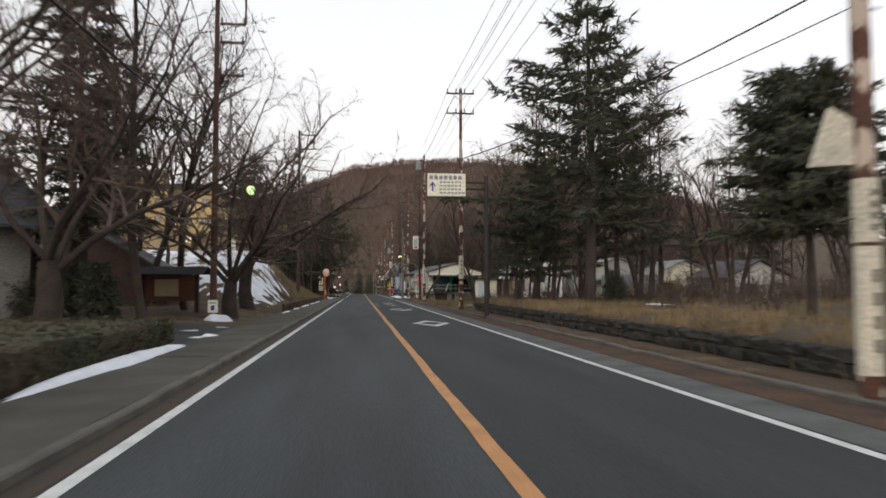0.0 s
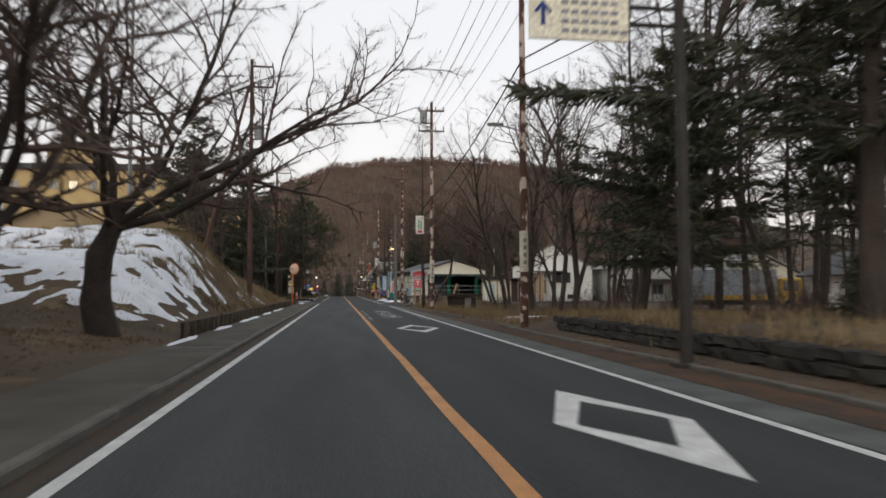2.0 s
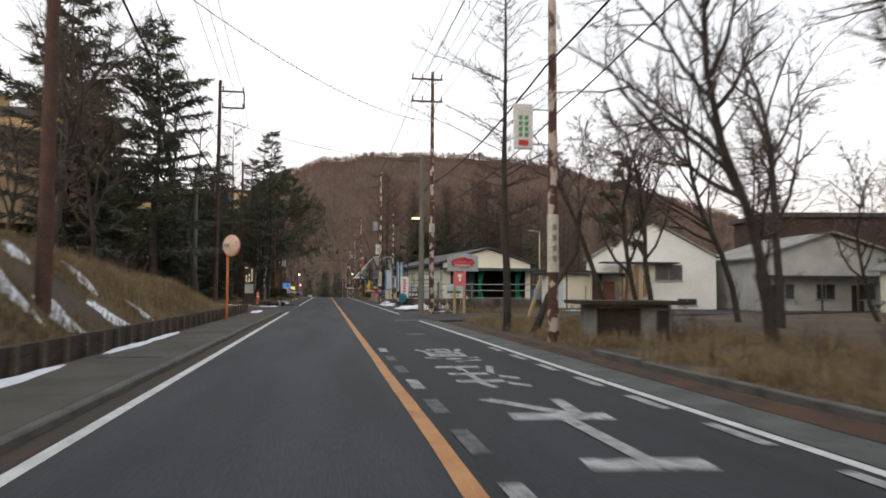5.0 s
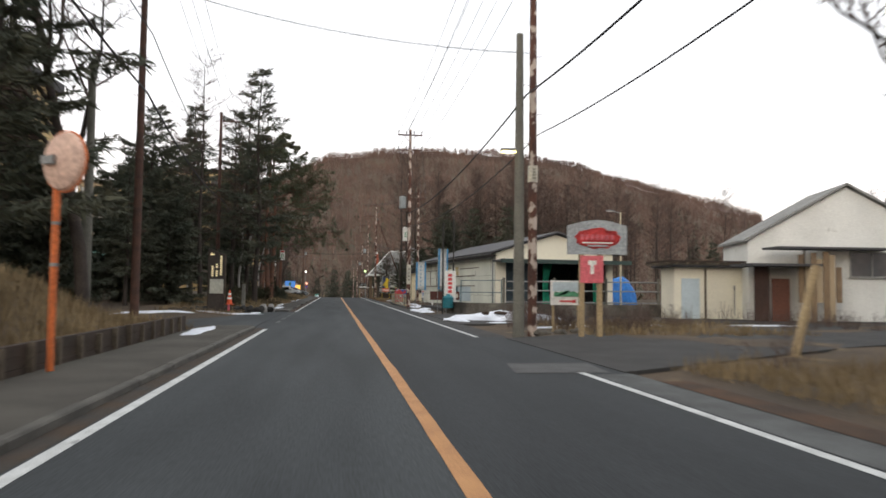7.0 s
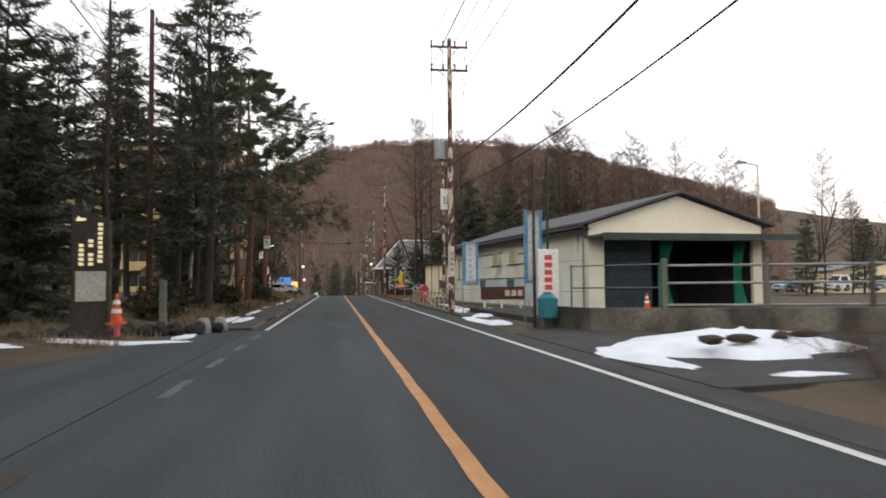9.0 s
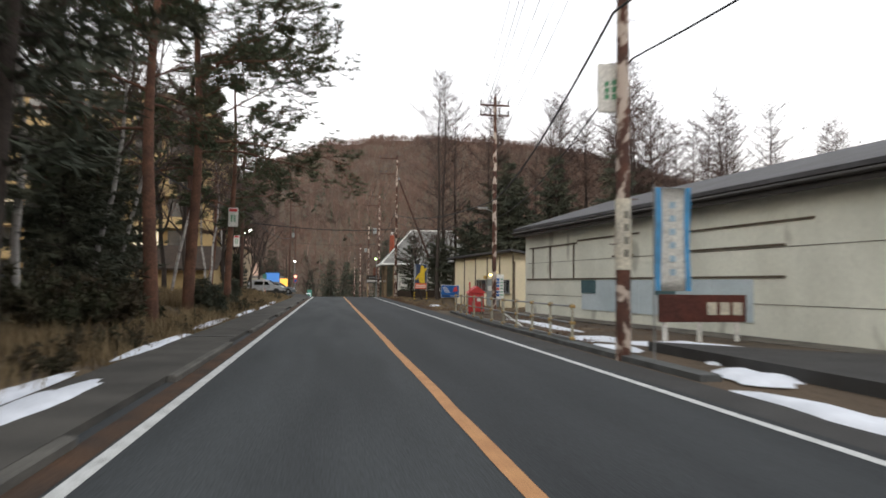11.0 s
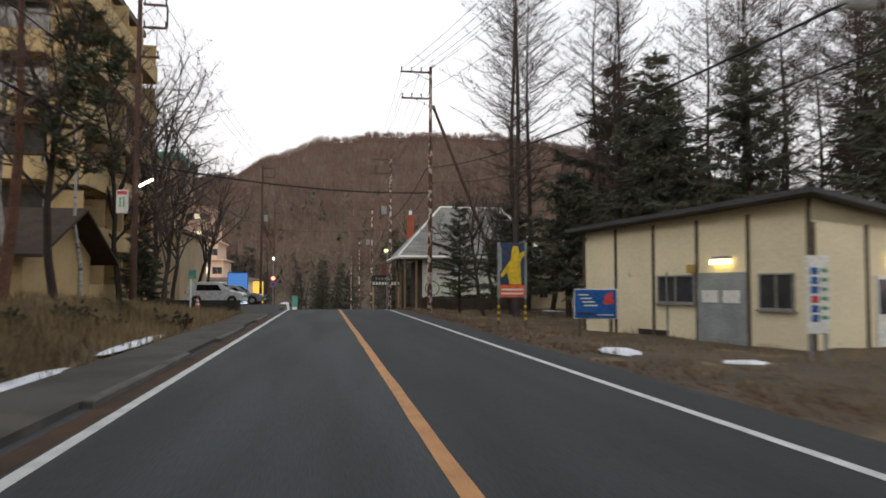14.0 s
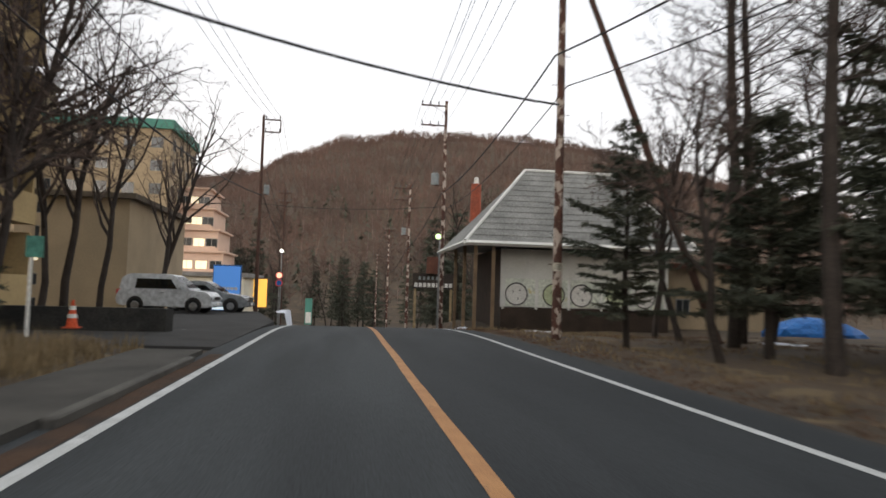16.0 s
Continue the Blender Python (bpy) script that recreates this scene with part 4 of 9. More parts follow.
# woods past the crest and at the foot of the hill
for i in range(70):
    x = rng.uniform(-45, 60)
    y = rng.uniform(268, 335)
    if abs(x) < 7 and y < 305:
        y = rng.uniform(306, 335)
    P(("spruce_b", "bare_b", "spruce_b", "larch", "fir")[i % 5], x, y, rng.uniform(0, 360), rng.uniform(0.75, 1.05))
for i in range(16):
    P(("bare_b", "spruce_b", "bare_a")[i % 3], rng.uniform(8, 30), rng.uniform(216, 262), rng.uniform(0, 360), rng.uniform(0.6, 0.95))
for i in range(11):
    P("shrub", rng.uniform(-9, -6.2), rng.uniform(116, 136), rng.uniform(0, 360), rng.uniform(0.9, 1.5))
for i in range(14):
    P("shrub", rng.uniform(-6.1, -5.35), 119 + i * 2.6 + rng.uniform(-0.8, 0.8), rng.uniform(0, 360), rng.uniform(0.35, 0.6))
for i in range(9):
    P("shrub", rng.uniform(-8.6, -6.6), rng.uniform(127, 136), rng.uniform(0, 360), rng.uniform(1.0, 1.5))
for i in range(8):
    P("shrub", rng.uniform(-7.5, -5.4), rng.uniform(140, 176), rng.uniform(0, 360), rng.uniform(0.4, 0.7))
for i in range(30):
    P("brush", rng.uniform(6.6, 22), rng.uniform(93.5, 103.5), rng.uniform(0, 360), rng.uniform(0.5, 0.9))
for i in range(26):
    P("brush", rng.uniform(13, 30), rng.uniform(28, 46), rng.uniform(0, 360), rng.uniform(1.4, 2.2))
for i in range(64):
    P("brush", rng.uniform(9, 32), rng.uniform(24, 62), rng.uniform(0, 360), rng.uniform(0.9, 1.7))
for i in range(20):
    P("brush", rng.uniform(5.6, 9.5), rng.uniform(93.6, 99.5), rng.uniform(0, 360), rng.uniform(0.6, 1.0))
for i in range(24):
    P("brush", rng.uniform(6.5, 16), rng.uniform(56, 84), rng.uniform(0, 360), rng.uniform(0.6, 1.0))
for i in range(40):
    P("brush", rng.uniform(-14, -8), rng.uniform(64, 98), rng.uniform(0, 360), rng.uniform(0.7, 1.2))

def clipped_hedge(x0, x1, y0, y1, h, label, seed, m, count):
    """A dense clipped hedge: a dark core under a skin of small leaves, with an uneven top."""
    rng = random.Random(seed)
    t = thing("clipped_hedge", pose((x0 + x1) / 2, (y0 + y1) / 2, 0), label, "hedge")
    cx, cy = (x0 + x1) / 2, (y0 + y1) / 2

    def top(x, y):
        return h + 0.09 * noise.noise((x * 1.1, y * 0.8, 4.0)) + 0.05 * noise.noise((x * 3, y * 3, 9.0))

    nx_, ny_ = 8, max(6, int((y1 - y0) * 2))
    V, F = [], []
    for j in range(ny_ + 1):
        for i in range(nx_ + 1):
            x, y = x0 + (x1 - x0) * i / nx_, y0 + (y1 - y0) * j / ny_
            rim = i in (0, nx_) or j in (0, ny_)
            V.append((x - cx, y - cy, top(x, y) - (0.1 if rim else 0.04)))
    b = len(V)
    V += [(v[0] * 0.97, v[1] * 0.995, -0.15) for v in V]
    w = nx_ + 1
    F = [(j * w + i, j * w + i + 1, (j + 1) * w + i + 1, (j + 1) * w + i) for j in range(ny_) for i in range(nx_)]
    ring = [i for i in range(w)] + [j * w + nx_ for j in range(1, ny_ + 1)] + [ny_ * w + i for i in range(nx_ - 1, -1, -1)] + [j * w for j in range(ny_ - 1, 0, -1)]
    F += [(p, b + p, b + q, q) for p, q in zip(ring, ring[1:] + ring[:1])]
    soup("core", V, F, M_SHRUB, t)
    LV, LF = [], []
    for k in range(count):
        if rng.random() < 0.62:
            x, y = (x1 if rng.random() < 0.85 else x0), rng.uniform(y0, y1)
            if rng.random() < 0.12:
                x, y = rng.uniform(x0, x1), y1
            p = Vector((x - cx, y - cy, rng.uniform(0.0, top(x, y))))
        else:
            x, y = rng.uniform(x0, x1), rng.uniform(y0, y1)
            p = Vector((x - cx, y - cy, top(x, y)))
        d = Vector((rng.uniform(-1, 1), rng.uniform(-1, 1), rng.uniform(-0.6, 1))).normalized()
        blade(LV, LF, p - d * 0.04, d, rnd_perp(rng, d), rng.uniform(0.06, 0.14), 0.022)
    tagged(soup("leaves", LV, LF, m, t), kind="stuff")
    return t


clipped_hedge(-9.4, -5.3, -6.0, 18.2, 0.68, "clipped dark winter hedge with a browned top beside the sidewalk", 3, M_SHRUB, 9000)

# ---- utility poles and wires ----
M_FADEDPRINT = mat("faded_print", (0.25, 0.24, 0.2), 0.7, bump=0)

def insulator(bm, x, y, z):
    rod(bm, (x, y, z), (x, y, z + 0.16), 0.045, 0.03, 6)
    rod(bm, (x, y, z + 0.16), (x, y, z + 0.24), 0.06, 0.05, 6)


def utility_pole(x, y, h, arms=(), material=None, r=0.15, z=None, label="tall rust-brown steel utility pole with crossarms", transformer=None, plates=(), lamp=None, rungs=True, lean=(0, 0)):
    """arms: (height, from, to) along x, with insulators on top."""
    z0 = ground_z(x, y) if z is None else z
    t = thing("utility_pole", pose(x, y, z0, lean[1], lean[0], 0), label, "utility pole", "utility poles")
    material = material or M_RUST
    part("shaft", brod((0, 0, -0.4), (0, 0, h - z0), r, r * 0.62, 12), material, t, smooth=False)
    for a in arms:
        az = a[0] - z0
        ca = part("crossarm", bbox(a[1], a[2], 0.09, 0.17, az - 0.05, az + 0.05), M_RUSTDK, t, "dark steel crossarm")
        n = 4 if a[2] - a[1] > 1.3 else 2
        for i in range(n):
            b = bmesh.new()
            insulator(b, a[1] + 0.06 + (a[2] - a[1] - 0.12) * i / (n - 1), 0.13, az + 0.05)
            part("insulator", b, M_INSUL, ca)
        b = bmesh.new()
        rod(b, (a[1] * 0.55, 0.13, az - 0.04), (0, 0.1, az - 0.5), 0.018, n=5)
        rod(b, (a[2] * 0.55, 0.13, az - 0.04), (0, 0.1, az - 0.5), 0.018, n=5)
        part("arm_brace", b, M_RUSTDK, t)
    if material is M_RUSTDK and len(arms) > 1:
        part("arm_upright", bbox(arms[0][2] - 0.04, arms[0][2] + 0.04, 0.1, 0.16, arms[1][0] - z0 + 0.053, arms[0][0] - z0 - 0.053), M_RUSTDK, t)
    if transformer:
        tx, tz, th, tr = transformer
        tz -= z0
        tb = part("transformer", brod((tx, 0.05, tz), (tx, 0.05, tz + th), tr, tr, 14), M_GREYBOX, t, "grey cylindrical transformer")
        part("transformer_lid", brod((tx, 0.05, tz + th), (tx, 0.05, tz + th + 0.06), tr * 1.06, tr * 0.8, 14), M_GREYBOX, tb)
        b = bmesh.new()
        for q in (-0.1, 0.1):
            rod(b, (tx + q, 0.05, tz + th + 0.04), (tx + q, 0.05, tz + th + 0.24), 0.03, 0.02, 6)
        part("bushing", b, M_INSUL, tb)
        part("bracket", bbox(min(0, tx), max(0, tx), -0.05, 0.12, tz - 0.06, tz), M_RUSTDK, t)
    for pz, ph, pm in plates:
        b = bmesh.new()
        rod(b, (0, 0, pz - z0), (0, 0, pz + ph - z0), r * 1.02 + 0.006, r * 0.98 + 0.006, 12)
        pl = part("wrap_plate", b, pm, t, "pale advertising plate wrapped round the pole")
        for i in range(4):
            b = bmesh.new()
            box(b, -0.05, 0.05, -r * 1.02 - 0.016, -r * 1.02, pz - z0 + ph * (0.18 + 0.18 * i), pz - z0 + ph * (0.28 + 0.18 * i))
            part("letter_bar", b, M_FADEDPRINT, pl)
    if lamp:
        lz, dx, m = lamp
        lz -= z0
        ar = part("lamp_arm", brod((0, 0, lz - 0.2), (dx, 0, lz), 0.025), M_STEEL, t)
        b = bmesh.new()
        box(b, dx - 0.3, dx + 0.3, -0.09, 0.09, lz - 0.02, lz + 0.06, 0.02)
        lh = part("lamp_head", b, M_STEEL, t)
        part("lamp_glass", bbox(dx - 0.27, dx + 0.27, -0.075, 0.075, lz - 0.06, lz - 0.022, 0.015), m, lh, "lamp glass")
    if rungs:
        for i in range(8):
            b = bmesh.new()
            zz = 2.2 + i * 0.9
            if zz < h - z0 - 2:
                s = 1 if i % 2 else -1
                rod(b, (0, 0, zz), (s * (r + 0.14), 0, zz), 0.012, n=5)
                part("step_bolt", b, M_RUSTDK, t)
    return t


M_LAMPWARM = glow("warm_lamp", (1.0, 0.80, 0.32), 7.0)
M_LAMPWHITE = glow("white_lamp", (1.0, 0.97, 0.9), 6.0)
M_LAMPGREEN = glow("greenish_lamp", (0.7, 1.0, 0.42), 2.6)
M_LAMPOFF = mat("lamp_glass_off", (0.5, 0.5, 0.45), 0.3, bump=0)

utility_pole(5.2, 9.5, 9.5, plates=((1.9, 0.8, M_PLATE), (0.25, 1.6, M_PLATE)))
utility_pole(5.3, 47.2, 14.2, [(13.9, -0.9, 0.9), (12.6, -0.9, 0.9)], plates=((1.95, 1.45, M_PLATE),), lamp=(7.2, -1.0, M_LAMPOFF))
utility_pole(5.05, 71.1, 14.2, [(13.6, -0.9, 0.9), (12.2, -0.9, 0.9)], transformer=(-0.55, 12.75, 0.75, 0.26), plates=((1.8, 1.55, M_PLATE),))
utility_pole(4.95, 93.4, 13.9, [(13.5, -1.2, 0.6), (12.2, -1.2, 0.6)], plates=((4.6, 0.5, M_PLATE),), label="tall utility pole with flaking rust-brown paint")
utility_pole(4.3, 124.7, 13.0, [(12.62, -0.9, 0.9), (11.5, -0.9, 0.9)], transformer=(-0.5, 7.2, 0.8, 0.25), plates=((1.7, 1.4, M_PLATE),), label="tall utility pole with flaking rust-brown paint")
utility_pole(8.15, 153.3, 12.6, [(12.1, -0.9, 0.9), (11.5, -0.9, 0.9)], lamp=(5.9, -0.7, M_LAMPOFF), label="tall utility pole with flaking rust-brown paint")
utility_pole(5.2, 186.0, 14.6, [(14.3, -1.8, 0.1), (12.7, -1.75, 0.1)], plates=((2.0, 0.25, M_PLATE),), label="tall utility pole with flaking rust-brown paint")
utility_pole(5.1, 211.5, 13.7, [(13.4, -1.6, 0.1), (12.1, -1.6, 0.1)], transformer=(-0.6, 8.2, 0.7, 0.25), label="tall utility pole with flaking rust-brown paint")
utility_pole(4.8, 233.6, 11.4, [(11.0, -1.5, 0.2), (9.9, -1.5, 0.2)], transformer=(-0.5, 6.6, 0.6, 0.22))
utility_pole(4.6, 262.0, 9.6, [(9.3, -0.8, 0.8), (8.3, -0.8, 0.8)])
utility_pole(4.4, 292.0, 7.6, [(7.2, -0.8, 0.8)], label="distant brown utility pole")
POLE_L = "tall brown utility pole at the roadside"
utility_pole(-7.1, 32.1, 14.6, [(14.0, 0.1, 1.15), (12.5, 0.1, 1.15), (11.7, 0.1, 1.1), (10.3, 0.1, 1.1)], material=M_RUSTDK, label=POLE_L)
utility_pole(-6.6, 68.0, 15.7, [(15.3, 0.1, 1.3), (14.0, 0.1, 1.3)], material=M_RUSTDK, r=0.16, transformer=(0.42, 10.7, 0.8, 0.25), label=POLE_L)
utility_pole(-7.4, 97.0, 13.8, [(13.2, 0.1, 1.4), (12.2, 0.1, 1.4)], material=M_RUSTDK, label=POLE_L)
utility_pole(-9.0, 124.0, 13.5, [(12.9, 0.1, 1.4)], material=M_RUSTDK, label=POLE_L)
utility_pole(-8.6, 150.0, 12.0, [(11.5, 0.1, 1.4)], material=M_RUSTDK, label=POLE_L, rungs=False)
utility_pole(-8.9, 175.5, 13.9, [(13.5, 0.1, 1.1), (12.5, 0.1, 1.1), (11.2, 0.1, 0.8)], material=M_RUSTDK, label=POLE_L)
utility_pole(-7.2, 218.0, 13.6, [(13.3, 0.1, 1.2), (12.4, 0.1, 1.2)], material=M_RUSTDK, transformer=(0.4, 7.9, 0.6, 0.2), label=POLE_L)
utility_pole(-7.8, 246.0, 12.0, [(11.6, -0.7, 0.7), (10.6, -0.7, 0.7)], material=M_RUSTDK, label=POLE_L)
utility_pole(4.2, 92.1, 8.7, material=M_POLEC, r=0.17, label="plain grey-green concrete pole", rungs=False, lamp=(5.3, -0.25, M_LAMPWARM))
utility_pole(-8.3, 95.0, 8.2, material=M_POLEC, r=0.16, label="plain grey concrete pole", rungs=False)


def brace_pole(a, b, label):
    t = thing("brace_pole", pose(*a), label, "pole")
    d = Vector(b) - Vector(a)
    part("shaft", brod((0, 0, 0), d, 0.13, 0.09, 10), M_RUSTDK, t)
    part("collar", brod(d * 0.985, d, 0.12, 0.12, 10), M_STEEL, t)


brace_pole((-9.6, 68.1, ground_z(-9.6, 68.1) - 0.2), (-6.75, 68.0, 14.0), "leaning brown brace pole set against a utility pole")
brace_pole((10.4, 186.0, -0.3), (5.35, 186.1, 12.3), "leaning brown brace pole set against a utility pole")


def wire(pts, sag, r=0.012, label="thin black overhead wire between the poles", name="overhead_wire"):
    V, F = [], []
    line, rad = [], []
    for (a, b) in zip(pts, pts[1:]):
        a, b = Vector(a), Vector(b)
        s = sag * (b - a).length / 25
        for i in range(14):
            u = i / 14
            p = a.lerp(b, u)
            p.z -= s * 4 * u * (1 - u)
            line.append(p)
    line.append(Vector(pts[-1]))
    sweep(V, F, line, [r] * len(line), 5)
    return tagged(soup(name, V, F, M_WIRE), label, "wire", "overhead wires")


RP = [(4.9, -30, 13.4), (5.3, 47.2, 14.1), (5.05, 71.1, 13.8), (4.95, 93.4, 13.7), (4.3, 124.7, 12.82), (8.15, 153.3, 12.3), (5.2, 186, 14.5), (5.1, 211.5, 13.6), (4.8, 233.6, 11.2), (4.6, 262, 9.5), (4.4, 292, 7.4)]
OFF = {3: -0.3, 6: -0.85, 7: -0.75, 8: -0.65}
for k, dx in enumerate((-0.84, -0.28, 0.28, 0.84)):
    wire([(x + OFF.get(i, 0) + dx, y + 0.13, z) for i, (x, y, z) in enumerate(RP)], 0.35)
for dx in (-0.84, 0.84):
    wire([(x + OFF.get(i, 0) + dx, y + 0.13, z - 1.2) for i, (x, y, z) in enumerate(RP)], 0.35)
wire([(14.5, 8, 10.6), (5.3, 47.2, 9.6)] + [(x - 0.2, y, z - 6.4 if i < 4 else z - 6.0) for i, (x, y, z) in enumerate(RP) if i > 1], 0.5, 0.03, "thick black overhead cable between the poles", "overhead_cable")
wire([(16.0, 8, 10.4), (5.3, 47.2, 9.0)] + [(x + 0.2, y, z - 7.6 if i < 4 else z - 6.9) for i, (x, y, z) in enumerate(RP) if i > 1], 0.5, 0.02, "black overhead cable between the poles", "overhead_cable")
LP = [(-7.1, -8, 13.2), (-7.1, 32.1, 13.1), (-6.6, 68, 15.4), (-7.4, 97, 13.3), (-9.0, 124, 13.0), (-8.6, 150, 11.6), (-8.9, 175.5, 13.1), (-7.2, 218, 13.4), (-7.8, 246, 11.7)]
for dx in (0.3, 0.8, 1.3):
    wire([(x + dx, y + 0.13, z) for x, y, z in LP], 0.4)
wire([(x + 0.2, y, z - 5.6) for x, y, z in LP], 0.5, 0.035, "thick black overhead cable between the poles", "overhead_cable")
wire([(x + 0.3, y, z - 3.6) for x, y, z in LP], 0.6, 0.02, "black overhead cable between the poles", "overhead_cable")
wire([(-7.4, 97, 11.5), (4.95, 93.4, 8.6)], 0.9, 0.016, "black cable crossing over the road", "overhead_cable")
wire([(-8.9, 175.5, 6.6), (5.2, 186, 7.0)], 0.55, 0.04, "thick black cable crossing over the road", "overhead_cable")
wire([(-7.2, 218, 7.2), (5.1, 211.5, 6.8)], 0.5, 0.02, "black cable crossing over the road", "overhead_cable")
wire([(-6.6, 68, 9.4), (4.95, 93.4, 11.0)], 0.9, 0.014, "black cable crossing over the road", "overhead_cable")

# ---- buildings ----
M_WHGREY = mat("grey_mortar_wall", (0.72, 0.73, 0.635), 0.9, (0.60, 0.61, 0.53), 0.5, fine=18, bump=0.05, third=(0.42, 0.42, 0.36), third_at=0.6, third_scale=0.7, stretch=(1, 1, 0.5), grainy=0.3)
M_WHFRONT = mat("cream_mortar_wall", (0.78, 0.74, 0.60), 0.9, (0.70, 0.66, 0.54), 0.5, fine=18, bump=0.05, grainy=0.3)
M_BLUESHEET = mat("pale_blue_sheet_metal", (0.52, 0.60, 0.63), 0.6, (0.44, 0.52, 0.55), 0.6, fine=14, bump=0.05, third=(0.30, 0.22, 0.16), third_at=0.68, third_scale=1.2, grainy=0.3)
M_ROOFDK = mat("dark_sheet_roof", (0.075, 0.075, 0.08), 0.7, (0.055, 0.053, 0.055), 0.8, fine=20, bump=0.2)
M_ROOFGREY = mat("grey_shingle_roof", (0.27, 0.27, 0.255), 0.85, (0.20, 0.20, 0.19), 0.8, fine=12, bump=0.4, vary=0.12)
M_ROOFTILE = mat("grey_roof_tile", (0.11, 0.115, 0.125), 0.7, (0.085, 0.085, 0.095), 1.2, fine=14, bump=0.3, vary=0.15)
M_HUTY = mat("cream_sheet_wall", (0.78, 0.69, 0.48), 0.75, (0.70, 0.62, 0.43), 0.5, fine=14, bump=0.05, third=(0.40, 0.34, 0.24), third_at=0.67, third_scale=0.9, grainy=0.3)
M_BATTEN = mat("brown_batten", (0.13, 0.105, 0.075), 0.85, (0.09, 0.07, 0.05), 2, fine=20, bump=0.2)
M_DKWOOD = mat("dark_stained_wood", (0.055, 0.038, 0.028), 0.85, (0.038, 0.028, 0.021), 2, fine=20, bump=0.3)
M_WOOD = mat("weathered_wood", (0.25, 0.175, 0.105), 0.9, (0.18, 0.125, 0.08), 2, fine=22, bump=0.3)
M_YELLOWWALL = mat("ochre_wall", (0.54, 0.40, 0.20), 0.9, (0.44, 0.325, 0.165), 0.5, fine=12, bump=0.05, grainy=0.3)
M_PINKWALL = mat("salmon_wall", (0.74, 0.54, 0.42), 0.9, (0.66, 0.47, 0.36), 0.4, fine=10, bump=0.1)
M_TAN = mat("tan_wall", (0.40, 0.31, 0.20), 0.9, (0.33, 0.26, 0.17), 0.5, fine=12, bump=0.05, grainy=0.3)
M_WHITEWALL = mat("white_wall", (0.76, 0.76, 0.72), 0.85, (0.66, 0.66, 0.62), 0.5, fine=14, bump=0.05, third=(0.36, 0.35, 0.31), third_at=0.69, third_scale=0.8, grainy=0.3)
M_GREENROOF = mat("green_copper_roof", (0.10, 0.30, 0.24), 0.7, (0.08, 0.24, 0.19), 0.5, fine=10, bump=0.1)
M_REDBROWN = mat("red_brown_boards", (0.15, 0.062, 0.04), 0.85, (0.11, 0.048, 0.032), 1, fine=14, bump=0.25)
M_GLASS = mat("window_glass", (0.035, 0.042, 0.048), 0.08, (0.045, 0.05, 0.055), 1.0, fine=3, bump=0, spec=0.7)
M_LITPANE = glow("lit_window", (1.0, 0.88, 0.62), 0.9)
M_FRAMEAL = mat("aluminium_frame", (0.36, 0.36, 0.34), 0.5, metal=0.5, bump=0.05)
# Near-black tone that paints the shade inside the warehouse.
M_INTERIORSHADE = mat("painted_interior_shade", (0.05, 0.05, 0.055), 0.9, bump=0)
M_GREENCLOTH = mat("green_tarp", (0.02, 0.34, 0.20), 0.6, (0.015, 0.27, 0.16), 2, fine=12, bump=0.3)
M_BLUETARP = mat("blue_tarp", (0.03, 0.19, 0.55), 0.55, (0.02, 0.14, 0.45), 2, fine=10, bump=0.4)
M_TEAL = mat("teal_panel", (0.07, 0.14, 0.155), 0.5, (0.055, 0.11, 0.125), 2, fine=15, bump=0.05)
M_CANOPYEDGE = mat("dark_green_edge", (0.045, 0.07, 0.062), 0.6, (0.035, 0.055, 0.05), 2, fine=15, bump=0.05)
M_SHUTTER = mat("dark_shutter", (0.035, 0.052, 0.062), 0.6, (0.026, 0.04, 0.05), 2, fine=15, bump=0.05)
M_YELLOWOLD = mat("worn_yellow_lettering", (0.55, 0.40, 0.10), 0.75, (0.45, 0.34, 0.12), 3, fine=18, bump=0.05)
M_AMBER = mat("amber_paint", (0.50, 0.33, 0.10), 0.6, (0.42, 0.27, 0.085), 2, fine=15, bump=0.05)


def window(parent, w, h, m, frame_m=None, pane_m=None, mull=1, sill=True, t=0.05):
    """A framed window in the plane of x and z, facing -y, placed by m."""
    frame_m, pane_m = frame_m or M_FRAMEAL, pane_m or M_GLASS
    bm = bmesh.new()
    box(bm, -w / 2, w / 2, -t, 0.02, h - t, h)
    box(bm, -w / 2, w / 2, -t, 0.02, 0, t)
    box(bm, -w / 2, -w / 2 + t, -t, 0.02, t, h - t)
    box(bm, w / 2 - t, w / 2, -t, 0.02, t, h - t)
    for i in range(mull):
        c = -w / 2 + w * (i + 1) / (mull + 1)
        box(bm, c - t / 2, c + t / 2, -t * 0.8, 0.01, t, h - t)
    ob = part("window", bm, frame_m, parent)
    ob.matrix_local = m
    for i in range(mull + 1):
        c0, c1 = -w / 2 + w * i / (mull + 1) + t / 2, -w / 2 + w * (i + 1) / (mull + 1) - t / 2
        part("pane", bbox(c0, c1, -0.012, 0.004, t, h - t), pane_m, ob)
    if sill:
        part("sill", bbox(-w / 2 - 0.05, w / 2 + 0.05, -0.12, 0.01, -0.05, 0.0), frame_m, ob)
    return ob


